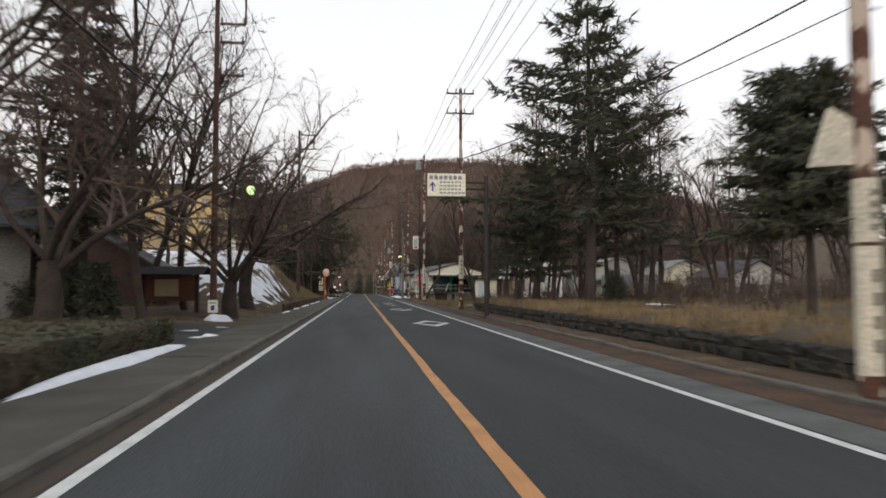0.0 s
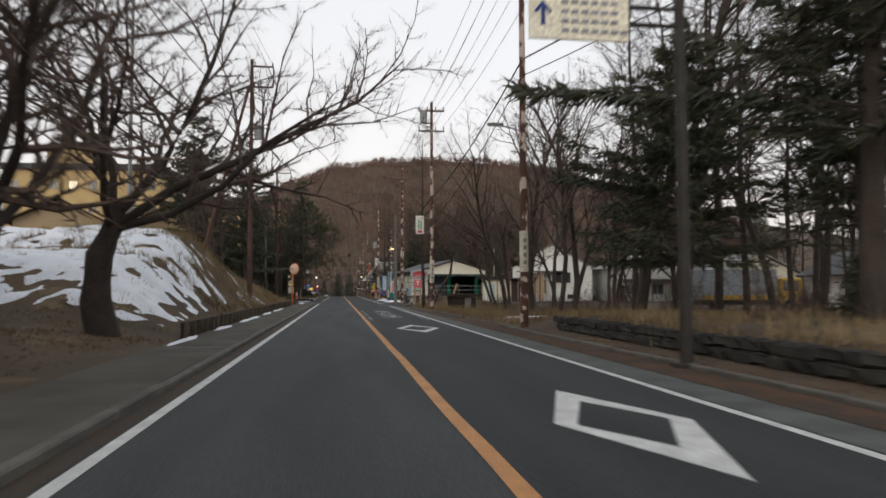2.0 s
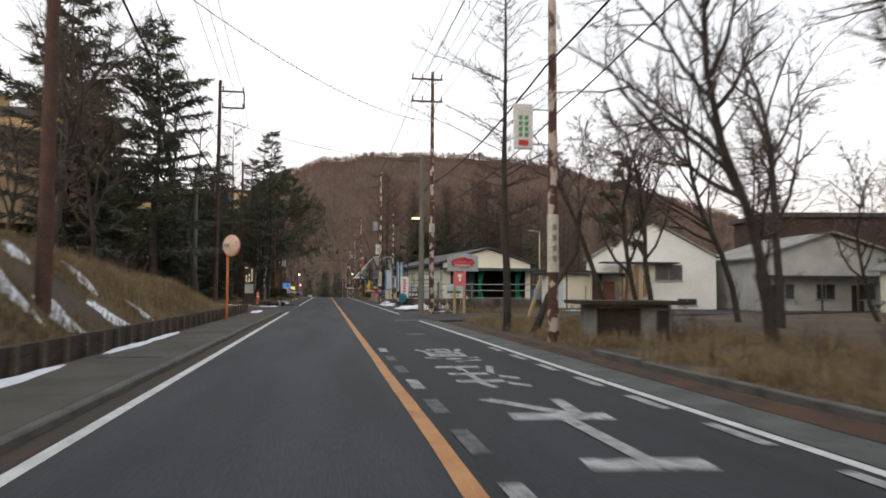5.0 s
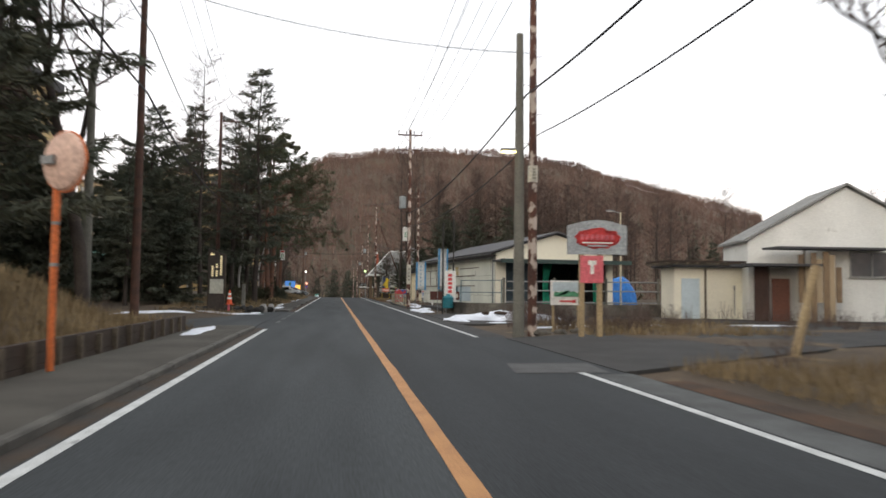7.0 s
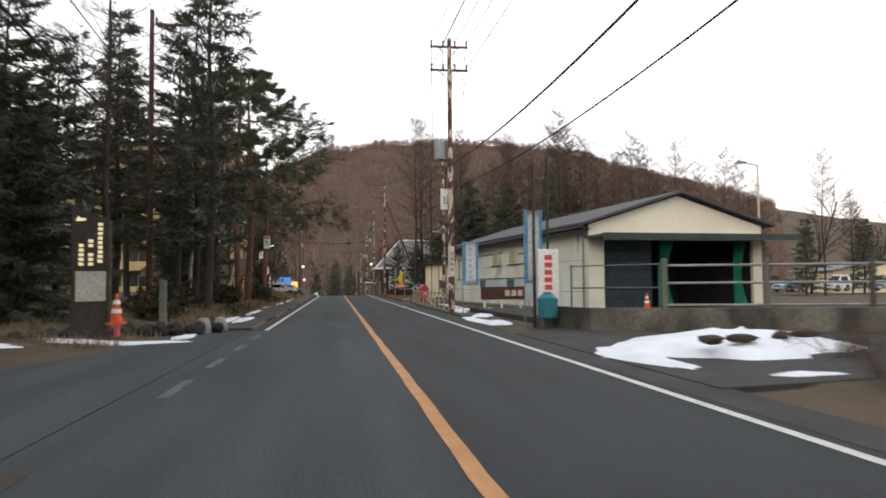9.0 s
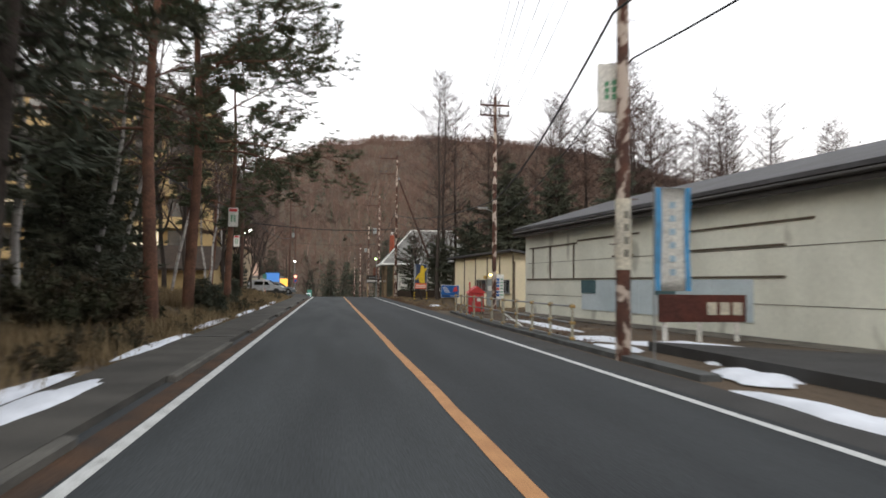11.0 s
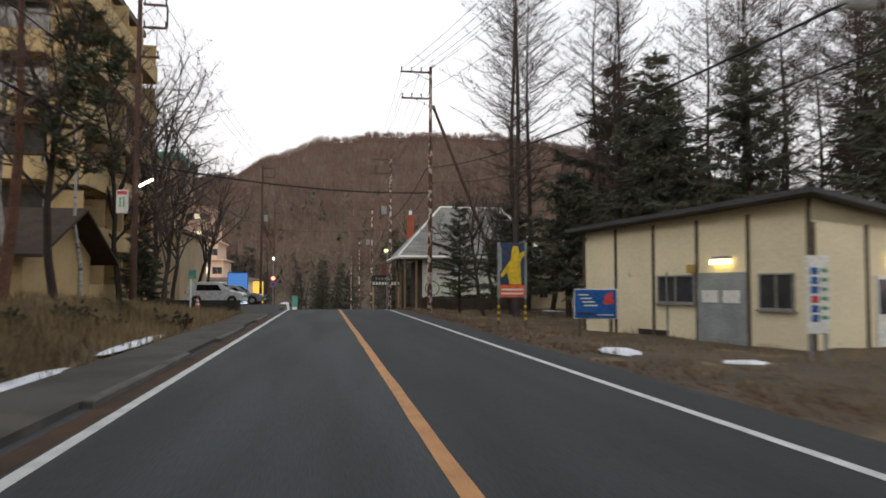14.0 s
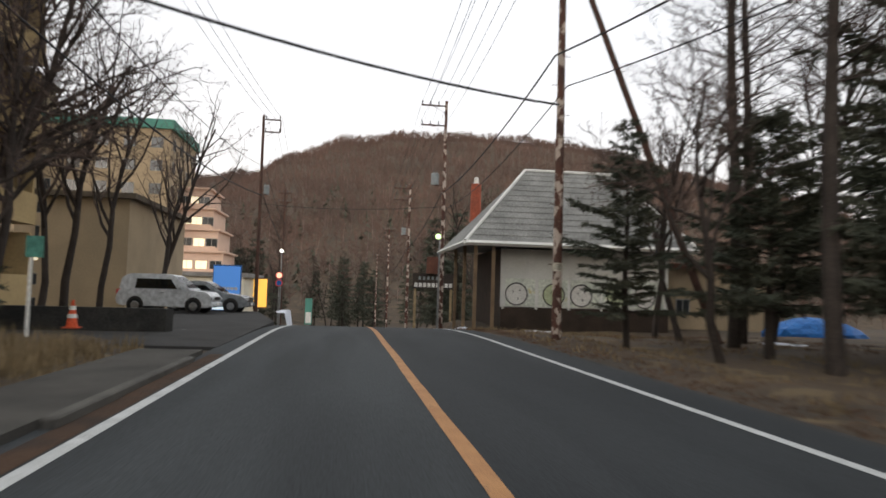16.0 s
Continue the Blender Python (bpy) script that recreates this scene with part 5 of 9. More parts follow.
def gable_roof(L, W, z_eave, z_ridge, over, th, x0=0.0, y0=0.0):
    """Ridge along y: width W along x, length L along y."""
    bm = bmesh.new()
    xm = x0 + W / 2
    sl = (z_ridge - z_eave) / (W / 2)
    for sg, xe in ((-1, x0 - over), (1, x0 + W + over)):
        ze = z_eave - sl * over
        v = [bm.verts.new(p) for p in ((xe, y0 - over, ze), (xm, y0 - over, z_ridge), (xm, y0 + L + over, z_ridge), (xe, y0 + L + over, ze), (xe, y0 - over, ze + th), (xm, y0 - over, z_ridge + th), (xm, y0 + L + over, z_ridge + th), (xe, y0 + L + over, ze + th))]
        for fc in ((0, 1, 2, 3), (7, 6, 5, 4), (0, 4, 5, 1), (2, 6, 7, 3), (0, 3, 7, 4)):
            bm.faces.new([v[i] for i in fc])
    bmesh.ops.recalc_face_normals(bm, faces=bm.faces)
    return bm


def gable_wall(W, z0, z_eave, z_ridge, y0, y1, x0=0.0, hole=None):
    """Front wall with a gable; hole (x0, x1, z0, z1) cuts a doorway."""
    bm = bmesh.new()
    if hole:
        a, b, c, d = hole
        box(bm, x0, x0 + a, y0, y1, z0, d)
        box(bm, x0 + b, x0 + W, y0, y1, z0, d)
        box(bm, x0, x0 + W, y0, y1, d, z_eave)
    else:
        box(bm, x0, x0 + W, y0, y1, z0, z_eave)
    lo = [bm.verts.new(p) for p in ((x0, y0, z_eave), (x0 + W, y0, z_eave), (x0 + W / 2, y0, z_ridge))]
    hi = [bm.verts.new(p) for p in ((x0, y1, z_eave), (x0 + W, y1, z_eave), (x0 + W / 2, y1, z_ridge))]
    bm.faces.new(lo)
    bm.faces.new(hi[::-1])
    bm.faces.new((lo[0], lo[2], hi[2], hi[0]))
    bm.faces.new((lo[2], lo[1], hi[1], hi[2]))
    return bm


# warehouse with an open front
wh = thing("warehouse", pose(10.3, 122.7, 0.1, 0, 0, 6.2), "long grey warehouse with a cream gable and an open shuttered front", "building")
WW, WL = 9.1, 22.6
part("front_wall", gable_wall(WW, -0.3, 3.9, 5.3, 0, 0.2, 0, (0.75, WW - 0.5, 0, 3.2)), M_WHFRONT, wh)
part("rear_wall", gable_wall(WW, -0.3, 3.9, 5.3, WL - 0.2, WL), M_WHGREY, wh)
side = part("side_wall", bbox(0, 0.2, 0.203, WL - 0.203, -0.3, 3.9), M_WHGREY, wh)
part("side_wall", bbox(WW - 0.2, WW, 0.203, WL - 0.203, -0.3, 3.9), M_WHGREY, wh)
part("roof", gable_roof(WL, WW, 4.0, 5.4, 0.45, 0.12), M_ROOFDK, wh, "dark grey sheet metal roof")
part("concrete_floor", bbox(0.2, WW - 0.2, 0.2, WL - 0.2, -0.28, 0.03), M_CONC, wh)
# Near-black sheets line the open bay; the interior's shade is in their colour.
part("inner_wall", bbox(0.25, WW - 0.25, 7.0, 7.1, 0.034, 3.8), M_INTERIORSHADE, wh, "partition with interior shade in its near-black colour")
part("floor_shade", bbox(0.6, WW - 0.5, 0.9, 6.9, 0.034, 0.04), M_INTERIORSHADE, wh, "near-black sheet painting shade on the floor")
part("shade_lining", bbox(0.203, 0.245, 0.3, 6.99, 0.045, 3.8), M_INTERIORSHADE, wh, "added near-black sheet painting shade on the wall")
part("shade_lining", bbox(WW - 0.245, WW - 0.203, 0.3, 6.99, 0.045, 3.8), M_INTERIORSHADE, wh, "added near-black sheet painting shade on the wall")
part("shade_ceiling", bbox(0.25, WW - 0.25, 0.3, 6.98, 3.4, 3.45), M_INTERIORSHADE, wh, "added near-black sheet painting shade below the roof")
for z in (1.1, 1.9, 2.6):
    part("rack_shelf", bbox(0.6, 3.2, 4.6, 5.4, z, z + 0.05), M_GREYBOX, wh)
for x in (0.65, 1.9, 3.15):
    part("rack_upright", bbox(x - 0.03, x + 0.03, 4.55, 4.61, 0.045, 2.8), M_GREYBOX, wh)
for x, z, w in ((0.8, 1.15, 0.5), (1.5, 1.15, 0.35), (2.3, 1.15, 0.6), (0.9, 1.95, 0.6), (2.1, 1.95, 0.5)):
    part("carton", bbox(x, x + w, 4.7, 5.2, z + 0.003, z + 0.4), M_WOOD, wh)
can = part("canopy", bbox(-0.25, WW + 0.45, -1.9, -0.003, 3.25, 3.36), M_ROOFDK, wh, "dark green canopy over the opening")
part("canopy_edge", bbox(-0.28, WW + 0.48, -1.97, -1.903, 3.12, 3.4), M_CANOPYEDGE, can)
for i in range(4):
    part("canopy_lamp", bbox(1.2 + i * 2.1, 1.5 + i * 2.1, -1.6, -1.45, 3.17, 3.248), M_LAMPWHITE if i in (1, 2) else M_LAMPOFF, can)
for i in range(7):
    part("shutter_slat", bbox(0.78, 3.28, 0.22, 0.28, 0.05 + i * 0.45, 0.47 + i * 0.45), M_SHUTTER, wh)
for x0 in (3.55, 7.5):
    bm = bmesh.new()
    pts = []
    for i in range(9):
        u = i / 8
        pts.append([(x0 + u * 0.75 * (1 - 0.45 * math.sin(3.14 * v / 6) * (1 if v < 6 else 0)), -0.05 + 0.06 * math.sin(u * 19 + v * 0.4), 3.15 - v * 0.5) for v in range(7)])
    vs = [[bm.verts.new(p) for p in row] for row in pts]
    for i in range(8):
        for v in range(6):
            bm.faces.new((vs[i][v], vs[i + 1][v], vs[i + 1][v + 1], vs[i][v + 1]))
    bmesh.ops.solidify(bm, geom=bm.faces[:], thickness=0.012)
    part("green_curtain", bm, M_GREENCLOTH, wh, "gathered green tarpaulin curtain", smooth=True)
for z, y0, y1 in ((3.1, 12.0, 16.8), (3.0, 16.9, 22.0), (1.56, 5.0, 22.3), (2.36, 5.0, 11.0), (2.95, 4.0, 9.2)):
    part("batten", bbox(-0.04, -0.003, y0, y1, z - 0.03, z + 0.03), M_BATTEN, side)
for z in (2.3, 0.85):
    part("wall_seam", bbox(-0.012, -0.003, 0.3, WL - 0.3, z - 0.008, z + 0.008), M_STAINED, side)
for y in (17.2, 19.6, 21.6):
    part("batten", bbox(-0.035, -0.003, y - 0.04, y + 0.04, 1.6, 2.96), M_BATTEN, side)
part("sheet_cladding", bbox(-0.035, -0.003, 6.2, 16.4, 0.35, 1.5), M_BLUESHEET, side, "pale blue sheet metal cladding")
for y in (8, 10, 12, 14):
    part("sheet_seam", bbox(-0.05, -0.036, y - 0.02, y + 0.02, 0.35, 1.5), M_BLUESHEET, side)
for y, m in ((10.4, M_TEAL), (15.8, M_TEAL)):
    part("vent_window", bbox(-0.06, -0.003, y - 0.6, y + 0.6, 1.0, 1.5), m, side, "dark boarded window")
for y in (10.0, 13.1):
    wb_ = part("painted_board", bbox(-0.05, -0.003, y - 0.62, y + 0.62, 2.4, 3.2), M_PLATE, side, "cream board with worn yellow lettering")
    for k in range(4):
        part("letter_bar", bbox(-0.062, -0.053, y - 0.45, y + 0.45, 2.5 + 0.17 * k, 2.58 + 0.17 * k), M_YELLOWOLD, wb_)
    part("letter_bar", bbox(-0.07, -0.063, y - 0.06, y + 0.06, 2.47, 3.12), M_YELLOWOLD, wb_)
    part("board_sill", bbox(-0.09, -0.003, y - 0.7, y + 0.7, 2.33, 2.39), M_BATTEN, side)
part("fascia", bbox(-0.46, -0.40, -0.42, WL + 0.42, 3.55, 3.83), M_DARK, wh, "dark eave board")
part("soffit", bbox(-0.395, -0.003, -0.2, WL + 0.2, 3.66, 3.70), M_DKWOOD, wh)
part("downpipe", brod((-0.12, 0.35, 0), (-0.12, 0.35, 3.8), 0.05), M_STEEL, wh)
part("gutter_pipe", brod((-0.5, -0.4, 3.75), (-0.5, WL + 0.4, 3.75), 0.06), M_DARK, wh)
part("concrete_apron", bbox(-1.2, -0.003, 0.5, WL, -0.35, 0.0), M_STAINED, wh)

# low cream hut with lit lamps
hut = thing("hut", pose(10.85, 159.3, -0.25, 0, 0, 15.2), "low cream sheet-clad hut with dark battens and two lit lamps", "building")
HL, HW = 9.5, 6.2
part("long_wall", bbox(0, 0.15, 0.153, HL - 0.153, -0.2, 3.45), M_HUTY, hut)
part("end_wall", bbox(0, HW, 0, 0.15, -0.2, 3.3), M_HUTY, hut)
part("end_wall", bbox(0, HW, HL - 0.15, HL, -0.2, 3.3), M_HUTY, hut)
part("rear_wall", bbox(HW - 0.15, HW, 0.153, HL - 0.153, -0.2, 3.0), M_HUTY, hut)
bm = bmesh.new()
v = [bm.verts.new(p) for p in ((-0.5, -0.5, 3.92), (HW + 0.4, -0.5, 3.05), (HW + 0.4, HL + 0.5, 3.05), (-0.5, HL + 0.5, 3.62), (-0.5, -0.5, 4.05), (HW + 0.4, -0.5, 3.18), (HW + 0.4, HL + 0.5, 3.18), (-0.5, HL + 0.5, 3.75))]
for fc in ((0, 3, 2, 1), (4, 5, 6, 7), (0, 1, 5, 4), (1, 2, 6, 5), (2, 3, 7, 6), (3, 0, 4, 7)):
    bm.faces.new([v[i] for i in fc])
part("roof", bm, M_ROOFDK, hut, "dark flat sheet roof")
bm = bmesh.new()
v = [bm.verts.new(p) for p in ((0.0, 0.0, 3.3), (HW, 0.0, 3.0), (0.0, 0.0, 3.95), (HW, 0, 3.08))]
bm.faces.new((v[0], v[1], v[3], v[2]))
bmesh.ops.solidify(bm, geom=bm.faces[:], thickness=0.1)
part("gable_panel", bm, M_HUTY, hut)
bm = bmesh.new()
v = [bm.verts.new(p) for p in ((0.0, 0.1, 3.45), (0.0, HL - 0.1, 3.45), (0.0, 0.1, 3.92), (0.0, HL - 0.1, 3.64))]
bm.faces.new((v[0], v[1], v[3], v[2]))
bmesh.ops.solidify(bm, geom=bm.faces[:], thickness=0.1)
part("top_panel", bm, M_HUTY, hut)
for y in (0.05, 1.95, 3.85, 5.75, 7.65, 9.45):
    part("batten", bbox(-0.045, -0.003, y - 0.05, y + 0.05, -0.1, 3.6), M_BATTEN, hut)
for x in (0.05, 2.0, 4.1, 6.15):
    part("batten", bbox(x - 0.05, x + 0.05, -0.045, -0.003, -0.1, 3.25), M_BATTEN, hut)
d = part("sliding_door", bbox(-0.07, -0.003, 2.0, 3.78, 0.0, 2.05), M_GREYBOX, hut, "grey sheet sliding door")
for y in (2.2, 3.0):
    part("door_pane", bbox(-0.09, -0.073, y, y + 0.6, 1.2, 1.55), M_SIGNWHITE, d)
R90 = Matrix.Rotation(radians(-90), 4, "Z")
window(hut, 1.6, 0.85, Matrix.Translation((-0.01, 4.75, 1.15)) @ R90, mull=1)
window(hut, 1.1, 0.95, Matrix.Translation((-0.01, 1.05, 1.05)) @ R90, mull=1)
ed = part("end_door", bbox(2.3, 3.75, -0.06, -0.003, -0.05, 1.95), M_SIGNWHITE, hut, "white half-glazed double door")
for x in (2.38, 3.08):
    part("door_pane", bbox(x, x + 0.6, -0.075, -0.063, 0.95, 1.85), M_GLASS, ed)
window(hut, 1.7, 1.3, Matrix.Translation((5.1, -0.01, 0.75)), mull=1)
for a, b in (((-0.1, 3.9, 2.35), (-0.16, 3.6, 2.35)),):
    lf = part("wall_lamp", bbox(-0.14, -0.003, 2.55, 3.15, 2.42, 2.5), M_STEEL, hut)
    part("lamp_tube", bbox(-0.2, -0.04, 2.5, 3.2, 2.28, 2.418, 0.03), M_LAMPWARM, lf, "lit yellow lamp tube")
lf = part("wall_lamp", bbox(2.85, 3.45, -0.14, -0.003, 2.5, 2.58), M_STEEL, hut)
part("lamp_tube", bbox(2.82, 3.48, -0.2, -0.04, 2.38, 2.498, 0.03), M_LAMPWARM, lf, "lit yellow lamp tube")
part("meter_box", bbox(-0.2, -0.003, 3.9, 4.1, 2.05, 2.3), M_AMBER, hut)
part("conduit", brod((-0.06, 5.1, 0), (-0.06, 5.1, 2.1), 0.025), M_STEEL, hut)
part("low_vent", bbox(-0.03, -0.003, 5.1, 6.5, 0.05, 0.3), M_DARK, hut)

shed = thing("white_shed", pose(17.5, 161.2, -0.2, 0, 0, 8), "small white sheet-clad shed beside the hut", "building")
part("wall", bbox(0, 4.2, 0, 3.0, -0.2, 2.5), M_WHITEWALL, shed)
part("roof", bbox(-0.2, 4.4, -0.25, 3.2, 2.503, 2.6), M_ROOFGREY, shed)
for i in range(6):
    part("rib", bbox(0.1 + 0.78 * i, 0.15 + 0.78 * i, -0.03, -0.003, 0.0, 2.45), M_WHITEWALL, shed)

# shuttered roadside house with a hipped roof and painted panels
ch = thing("roadside_house", pose(6.8, 201.3, -0.35), "closed roadside house with a grey hipped roof and painted white panels", "building")
CW, CD = 8.9, 7.4
part("front_wall", bbox(0, CW, 0, 0.15, 1.0, 3.95), M_WHITEWALL, ch)
part("plinth", bbox(0, CW, -0.05, 0.17, -0.4, 0.997), M_DKWOOD, ch)
part("side_wall", bbox(0, 0.15, 0.173, CD, -0.4, 3.95), M_DKWOOD, ch)
part("side_wall", bbox(CW - 0.15, CW, 0.173, CD, -0.4, 3.95), M_DKWOOD, ch)
part("rear_wall", bbox(0, CW, CD, CD + 0.15, -0.4, 3.95), M_DKWOOD, ch)
bm = bmesh.new()
ea = [(-2.1, -1.3, 4.15), (CW + 1.0, -1.3, 4.15), (CW + 1.0, CD + 1.3, 4.15), (-2.1, CD + 1.3, 4.15)]
ri = [(1.95, 3.4, 8.55), (CW - 1.6, 3.4, 8.55)]
e = [bm.verts.new(p) for p in ea]
f_ = [bm.verts.new(p) for p in ri]
for fc in ((e[0], e[1], f_[1], f_[0]), (e[1], e[2], f_[1]), (e[2], e[3], f_[0], f_[1]), (e[3], e[0], f_[0]), (e[3], e[2], e[1], e[0])):
    bm.faces.new(fc)
rf = part("roof", bm, M_ROOFGREY, ch, "weathered grey shingle roof")
sh = bbox(-0.44, 0.44, -0.008, 0.008, -0.015, 0.015)
sh0 = part("shingle", sh, M_ROOFGREY, rf)
tilt = math.atan2(4.4, 4.7)
rows = 13
for r_ in range(rows):
    u = (r_ + 0.3) / rows
    xa, xb = -2.1 + u * 4.05, CW + 1.0 - u * 2.6
    k = int((xb - xa) / 0.9)
    for i in range(k):
        x = xa + 0.45 + i * (xb - xa - 0.9) / max(1, k - 1)
        m_ = Matrix.Translation((x, -1.3 + u * 4.7, 4.15 + u * 4.4 + 0.03)) @ Matrix.Rotation(tilt, 4, "X") @ Matrix.Diagonal((1, 1, 2.0, 1))
        if r_ == 0 and i == 0:
            sh0.matrix_local = Matrix.Translation((x, -1.3 + u * 4.7, 4.15 + u * 4.4 + 0.03)) @ Matrix.Rotation(tilt, 4, "X") @ Matrix.Diagonal((1, 16, 0.6, 1))
        else:
            c = sh0.copy()
            scene.collection.objects.link(c)
            c.matrix_local = Matrix.Translation((x, -1.3 + u * 4.7, 4.15 + u * 4.4 + 0.03)) @ Matrix.Rotation(tilt, 4, "X") @ Matrix.Diagonal((1, 16, 0.6, 1))
for a, b in ((0, 1), (1, 2), (3, 0)):
    pa, pb = Vector(ea[a]), Vector(ea[b])
    bm = bmesh.new()
    rod(bm, pa - Vector((0, 0, 0.05)), pb - Vector((0, 0, 0.05)), 0.13, 0.13, 4)
    part("eave_board", bm, M_WHITEWALL, ch, "white painted eave board")
for a, b in ((ea[0], ri[0]), (ea[1], ri[1]), ri):
    part("ridge_cap", brod(Vector(a) + Vector((0, 0, 0.04)), Vector(b) + Vector((0, 0, 0.04)), 0.09, 0.09, 6), M_WHITEWALL, ch)
M_PALEGREEN = mat("pale_green_paint", (0.55, 0.60, 0.38), 0.8, (0.46, 0.52, 0.34), 2, fine=12, bump=0.05)
M_MURAL = mat("painted_panel", (0.74, 0.77, 0.68), 0.8, (0.62, 0.66, 0.58), 1.2, fine=10, bump=0.05, third=(0.62, 0.55, 0.25), third_at=0.63, third_scale=1.3)
for i in range(5):
    x0 = 0.25 + i * 1.7
    pn = part("painted_panel", bbox(x0, x0 + 1.6, -0.05, -0.003, 1.05, 2.45), M_MURAL, ch, "weathered panel painted with round black outlines")
    bm = bmesh.new()
    cx, cz, R = x0 + 0.55 + 0.25 * (i % 2), 1.66, 0.56
    part("painted_disc", brod((cx, -0.056, cz), (cx, -0.051, cz), R, R, 24), M_SIGNWHITE if i % 2 == 0 else M_PALEGREEN, pn)
    for a_, b_ in ((-0.2, 0.12), (0.15, 0.2), (0.05, -0.22)):
        part("painted_dab", brod((cx + a_, -0.063, cz + b_), (cx + a_ + 0.04, -0.058, cz + b_), 0.06, 0.05, 7), M_DARK, pn)
    for j in range(20):
        a0, a1 = j * 0.3142, (j + 1) * 0.3142
        rod(bm, (cx + R * math.cos(a0), -0.06, cz + R * math.sin(a0)), (cx + R * math.cos(a1), -0.06, cz + R * math.sin(a1)), 0.032, n=4)
    part("painted_ring", bm, M_DARK, pn)
for i in range(8):
    part("louvre_slat", bbox(0.1, CW - 0.1, -0.045, -0.003, 2.6 + i * 0.15, 2.7 + i * 0.15), M_WHITEWALL, ch)
for i in range(6):
    x0 = 0.1 + i * 1.72
    part("wall_post", bbox(x0 - 0.06, x0 + 0.06, -0.09, -0.052, 0.9, 3.9), M_WHITEWALL, ch)
for x, y in ((-1.5, -0.9), (-1.5, 2.4), (-1.5, 5.6), (-0.6, -0.9)):
    part("porch_post", bbox(x - 0.08, x + 0.08, y - 0.08, y + 0.08, -0.5, 4.14), M_WOOD, ch)
part("vent_box", bbox(1.3, 1.65, -0.25, -0.09, 3.2, 3.5), M_WHITEWALL, ch)
M_REDORG = mat("rusty_red_tank", (0.42, 0.10, 0.05), 0.7, (0.3, 0.08, 0.045), 2, fine=14, bump=0.2)
part("chimney", brod((-0.2, 6.8, 5.0), (-0.2, 6.8, 8.2), 0.35, 0.3, 12), M_REDORG, ch, "rusty red round chimney")
part("chimney_cap", brod((-0.2, 6.8, 8.22), (-0.2, 6.8, 8.6), 0.16, 0.12, 10), M_SIGNWHITE, ch)


M_PEELING = mat("peeling_white_wall", (0.45, 0.45, 0.42), 0.9, (0.35, 0.35, 0.325), 0.7, fine=12, bump=0.05, third=(0.26, 0.24, 0.21), third_at=0.6, third_scale=0.9, grainy=0.3)
M_DARKBOARD = mat("dark_brown_boards", (0.07, 0.04, 0.03), 0.85, (0.05, 0.032, 0.026), 1, fine=14, bump=0.25)
M_GREYHOUSE = mat("grey_rendered_wall", (0.34, 0.33, 0.30), 0.9, (0.25, 0.24, 0.22), 0.6, fine=14, bump=0.2)


def plain_house(name, label, x, y, rz, w, d, z0, eave, ridge, wall, roof, wins=(), over=0.5, lit=(), category="building"):
    """House with a gable facing -y; wins: (x, z, w, h) on the front."""
    t = thing(name, pose(x, y, z0, 0, 0, rz), label, category)
    fw = part("front_wall", gable_wall(w, -0.5, eave, ridge, 0, 0.2), wall, t)
    part("rear_wall", gable_wall(w, -0.5, eave, ridge, d - 0.2, d), wall, t)
    part("side_wall", bbox(0, 0.2, 0.203, d - 0.203, -0.5, eave), wall, t)
    part("side_wall", bbox(w - 0.2, w, 0.203, d - 0.203, -0.5, eave), wall, t)
    part("roof", gable_roof(d, w, eave + 0.05, ridge + 0.07, over, 0.12), roof, t)
    for i, (a, b, c, e) in enumerate(wins):
        window(t, c, e, Matrix.Translation((a, -0.01, b)), pane_m=M_LITPANE if i in lit else M_GLASS)
    return t


def block(name, label, x, y, rz, w, d, z0, h, wall, roof, wins=(), floors=0, cols=0, lit=(), fw=1.3, fh=1.3, balcony=False, parapet=0.4, side=False):
    """A flat-roofed building with rows of windows on the front, and on the right side where asked."""
    t = thing(name, pose(x, y, z0, 0, 0, rz), label, "building")
    part("wall", bbox(0, w, 0, d, -1.0, h), wall, t)
    part("roof", bbox(-0.4, w + 0.4, -0.4, d + 0.4, h + 0.003, h + parapet), roof, t)
    n = 0
    for f in range(floors):
        z = 0.8 + f * (h - 0.3) / floors
        for c in range(cols):
            xx = w * (c + 0.5) / cols
            window(t, fw, fh, Matrix.Translation((xx, -0.01, z)), pane_m=M_LITPANE if n in lit else M_GLASS, sill=False)
            n += 1
        if balcony:
            b = part("balcony", bbox(0.1, w - 0.1, -1.2, -0.06, z - 0.9, z - 0.75), wall, t)
            part("parapet", bbox(0.1, w - 0.1, -1.3, -1.203, z - 0.9, z + 0.1), wall, b)
        if side and balcony:
            b = part("side_balcony", bbox(w + 0.003, w + 1.3, 0.2, d - 0.2, z - 0.9, z - 0.72), wall, t)
            part("side_parapet", bbox(w + 1.2, w + 1.3, 0.2, d - 0.2, z - 0.717, z + 0.15), wall, b)
            for c in range(side + 1):
                part("divider", bbox(w + 0.003, w + 1.19, 0.2 + (d - 0.55) * c / side, 0.35 + (d - 0.55) * c / side, z - 0.717, z + 1.6), wall, b)
        if side:
            for c in range(side):
                window(t, fw, fh, Matrix.Translation((w + 0.01, d * (c + 0.5) / side, z)) @ Matrix.Rotation(radians(90), 4, "Z"), pane_m=M_LITPANE if n in lit else M_GLASS, sill=False)
                n += 1
    return t


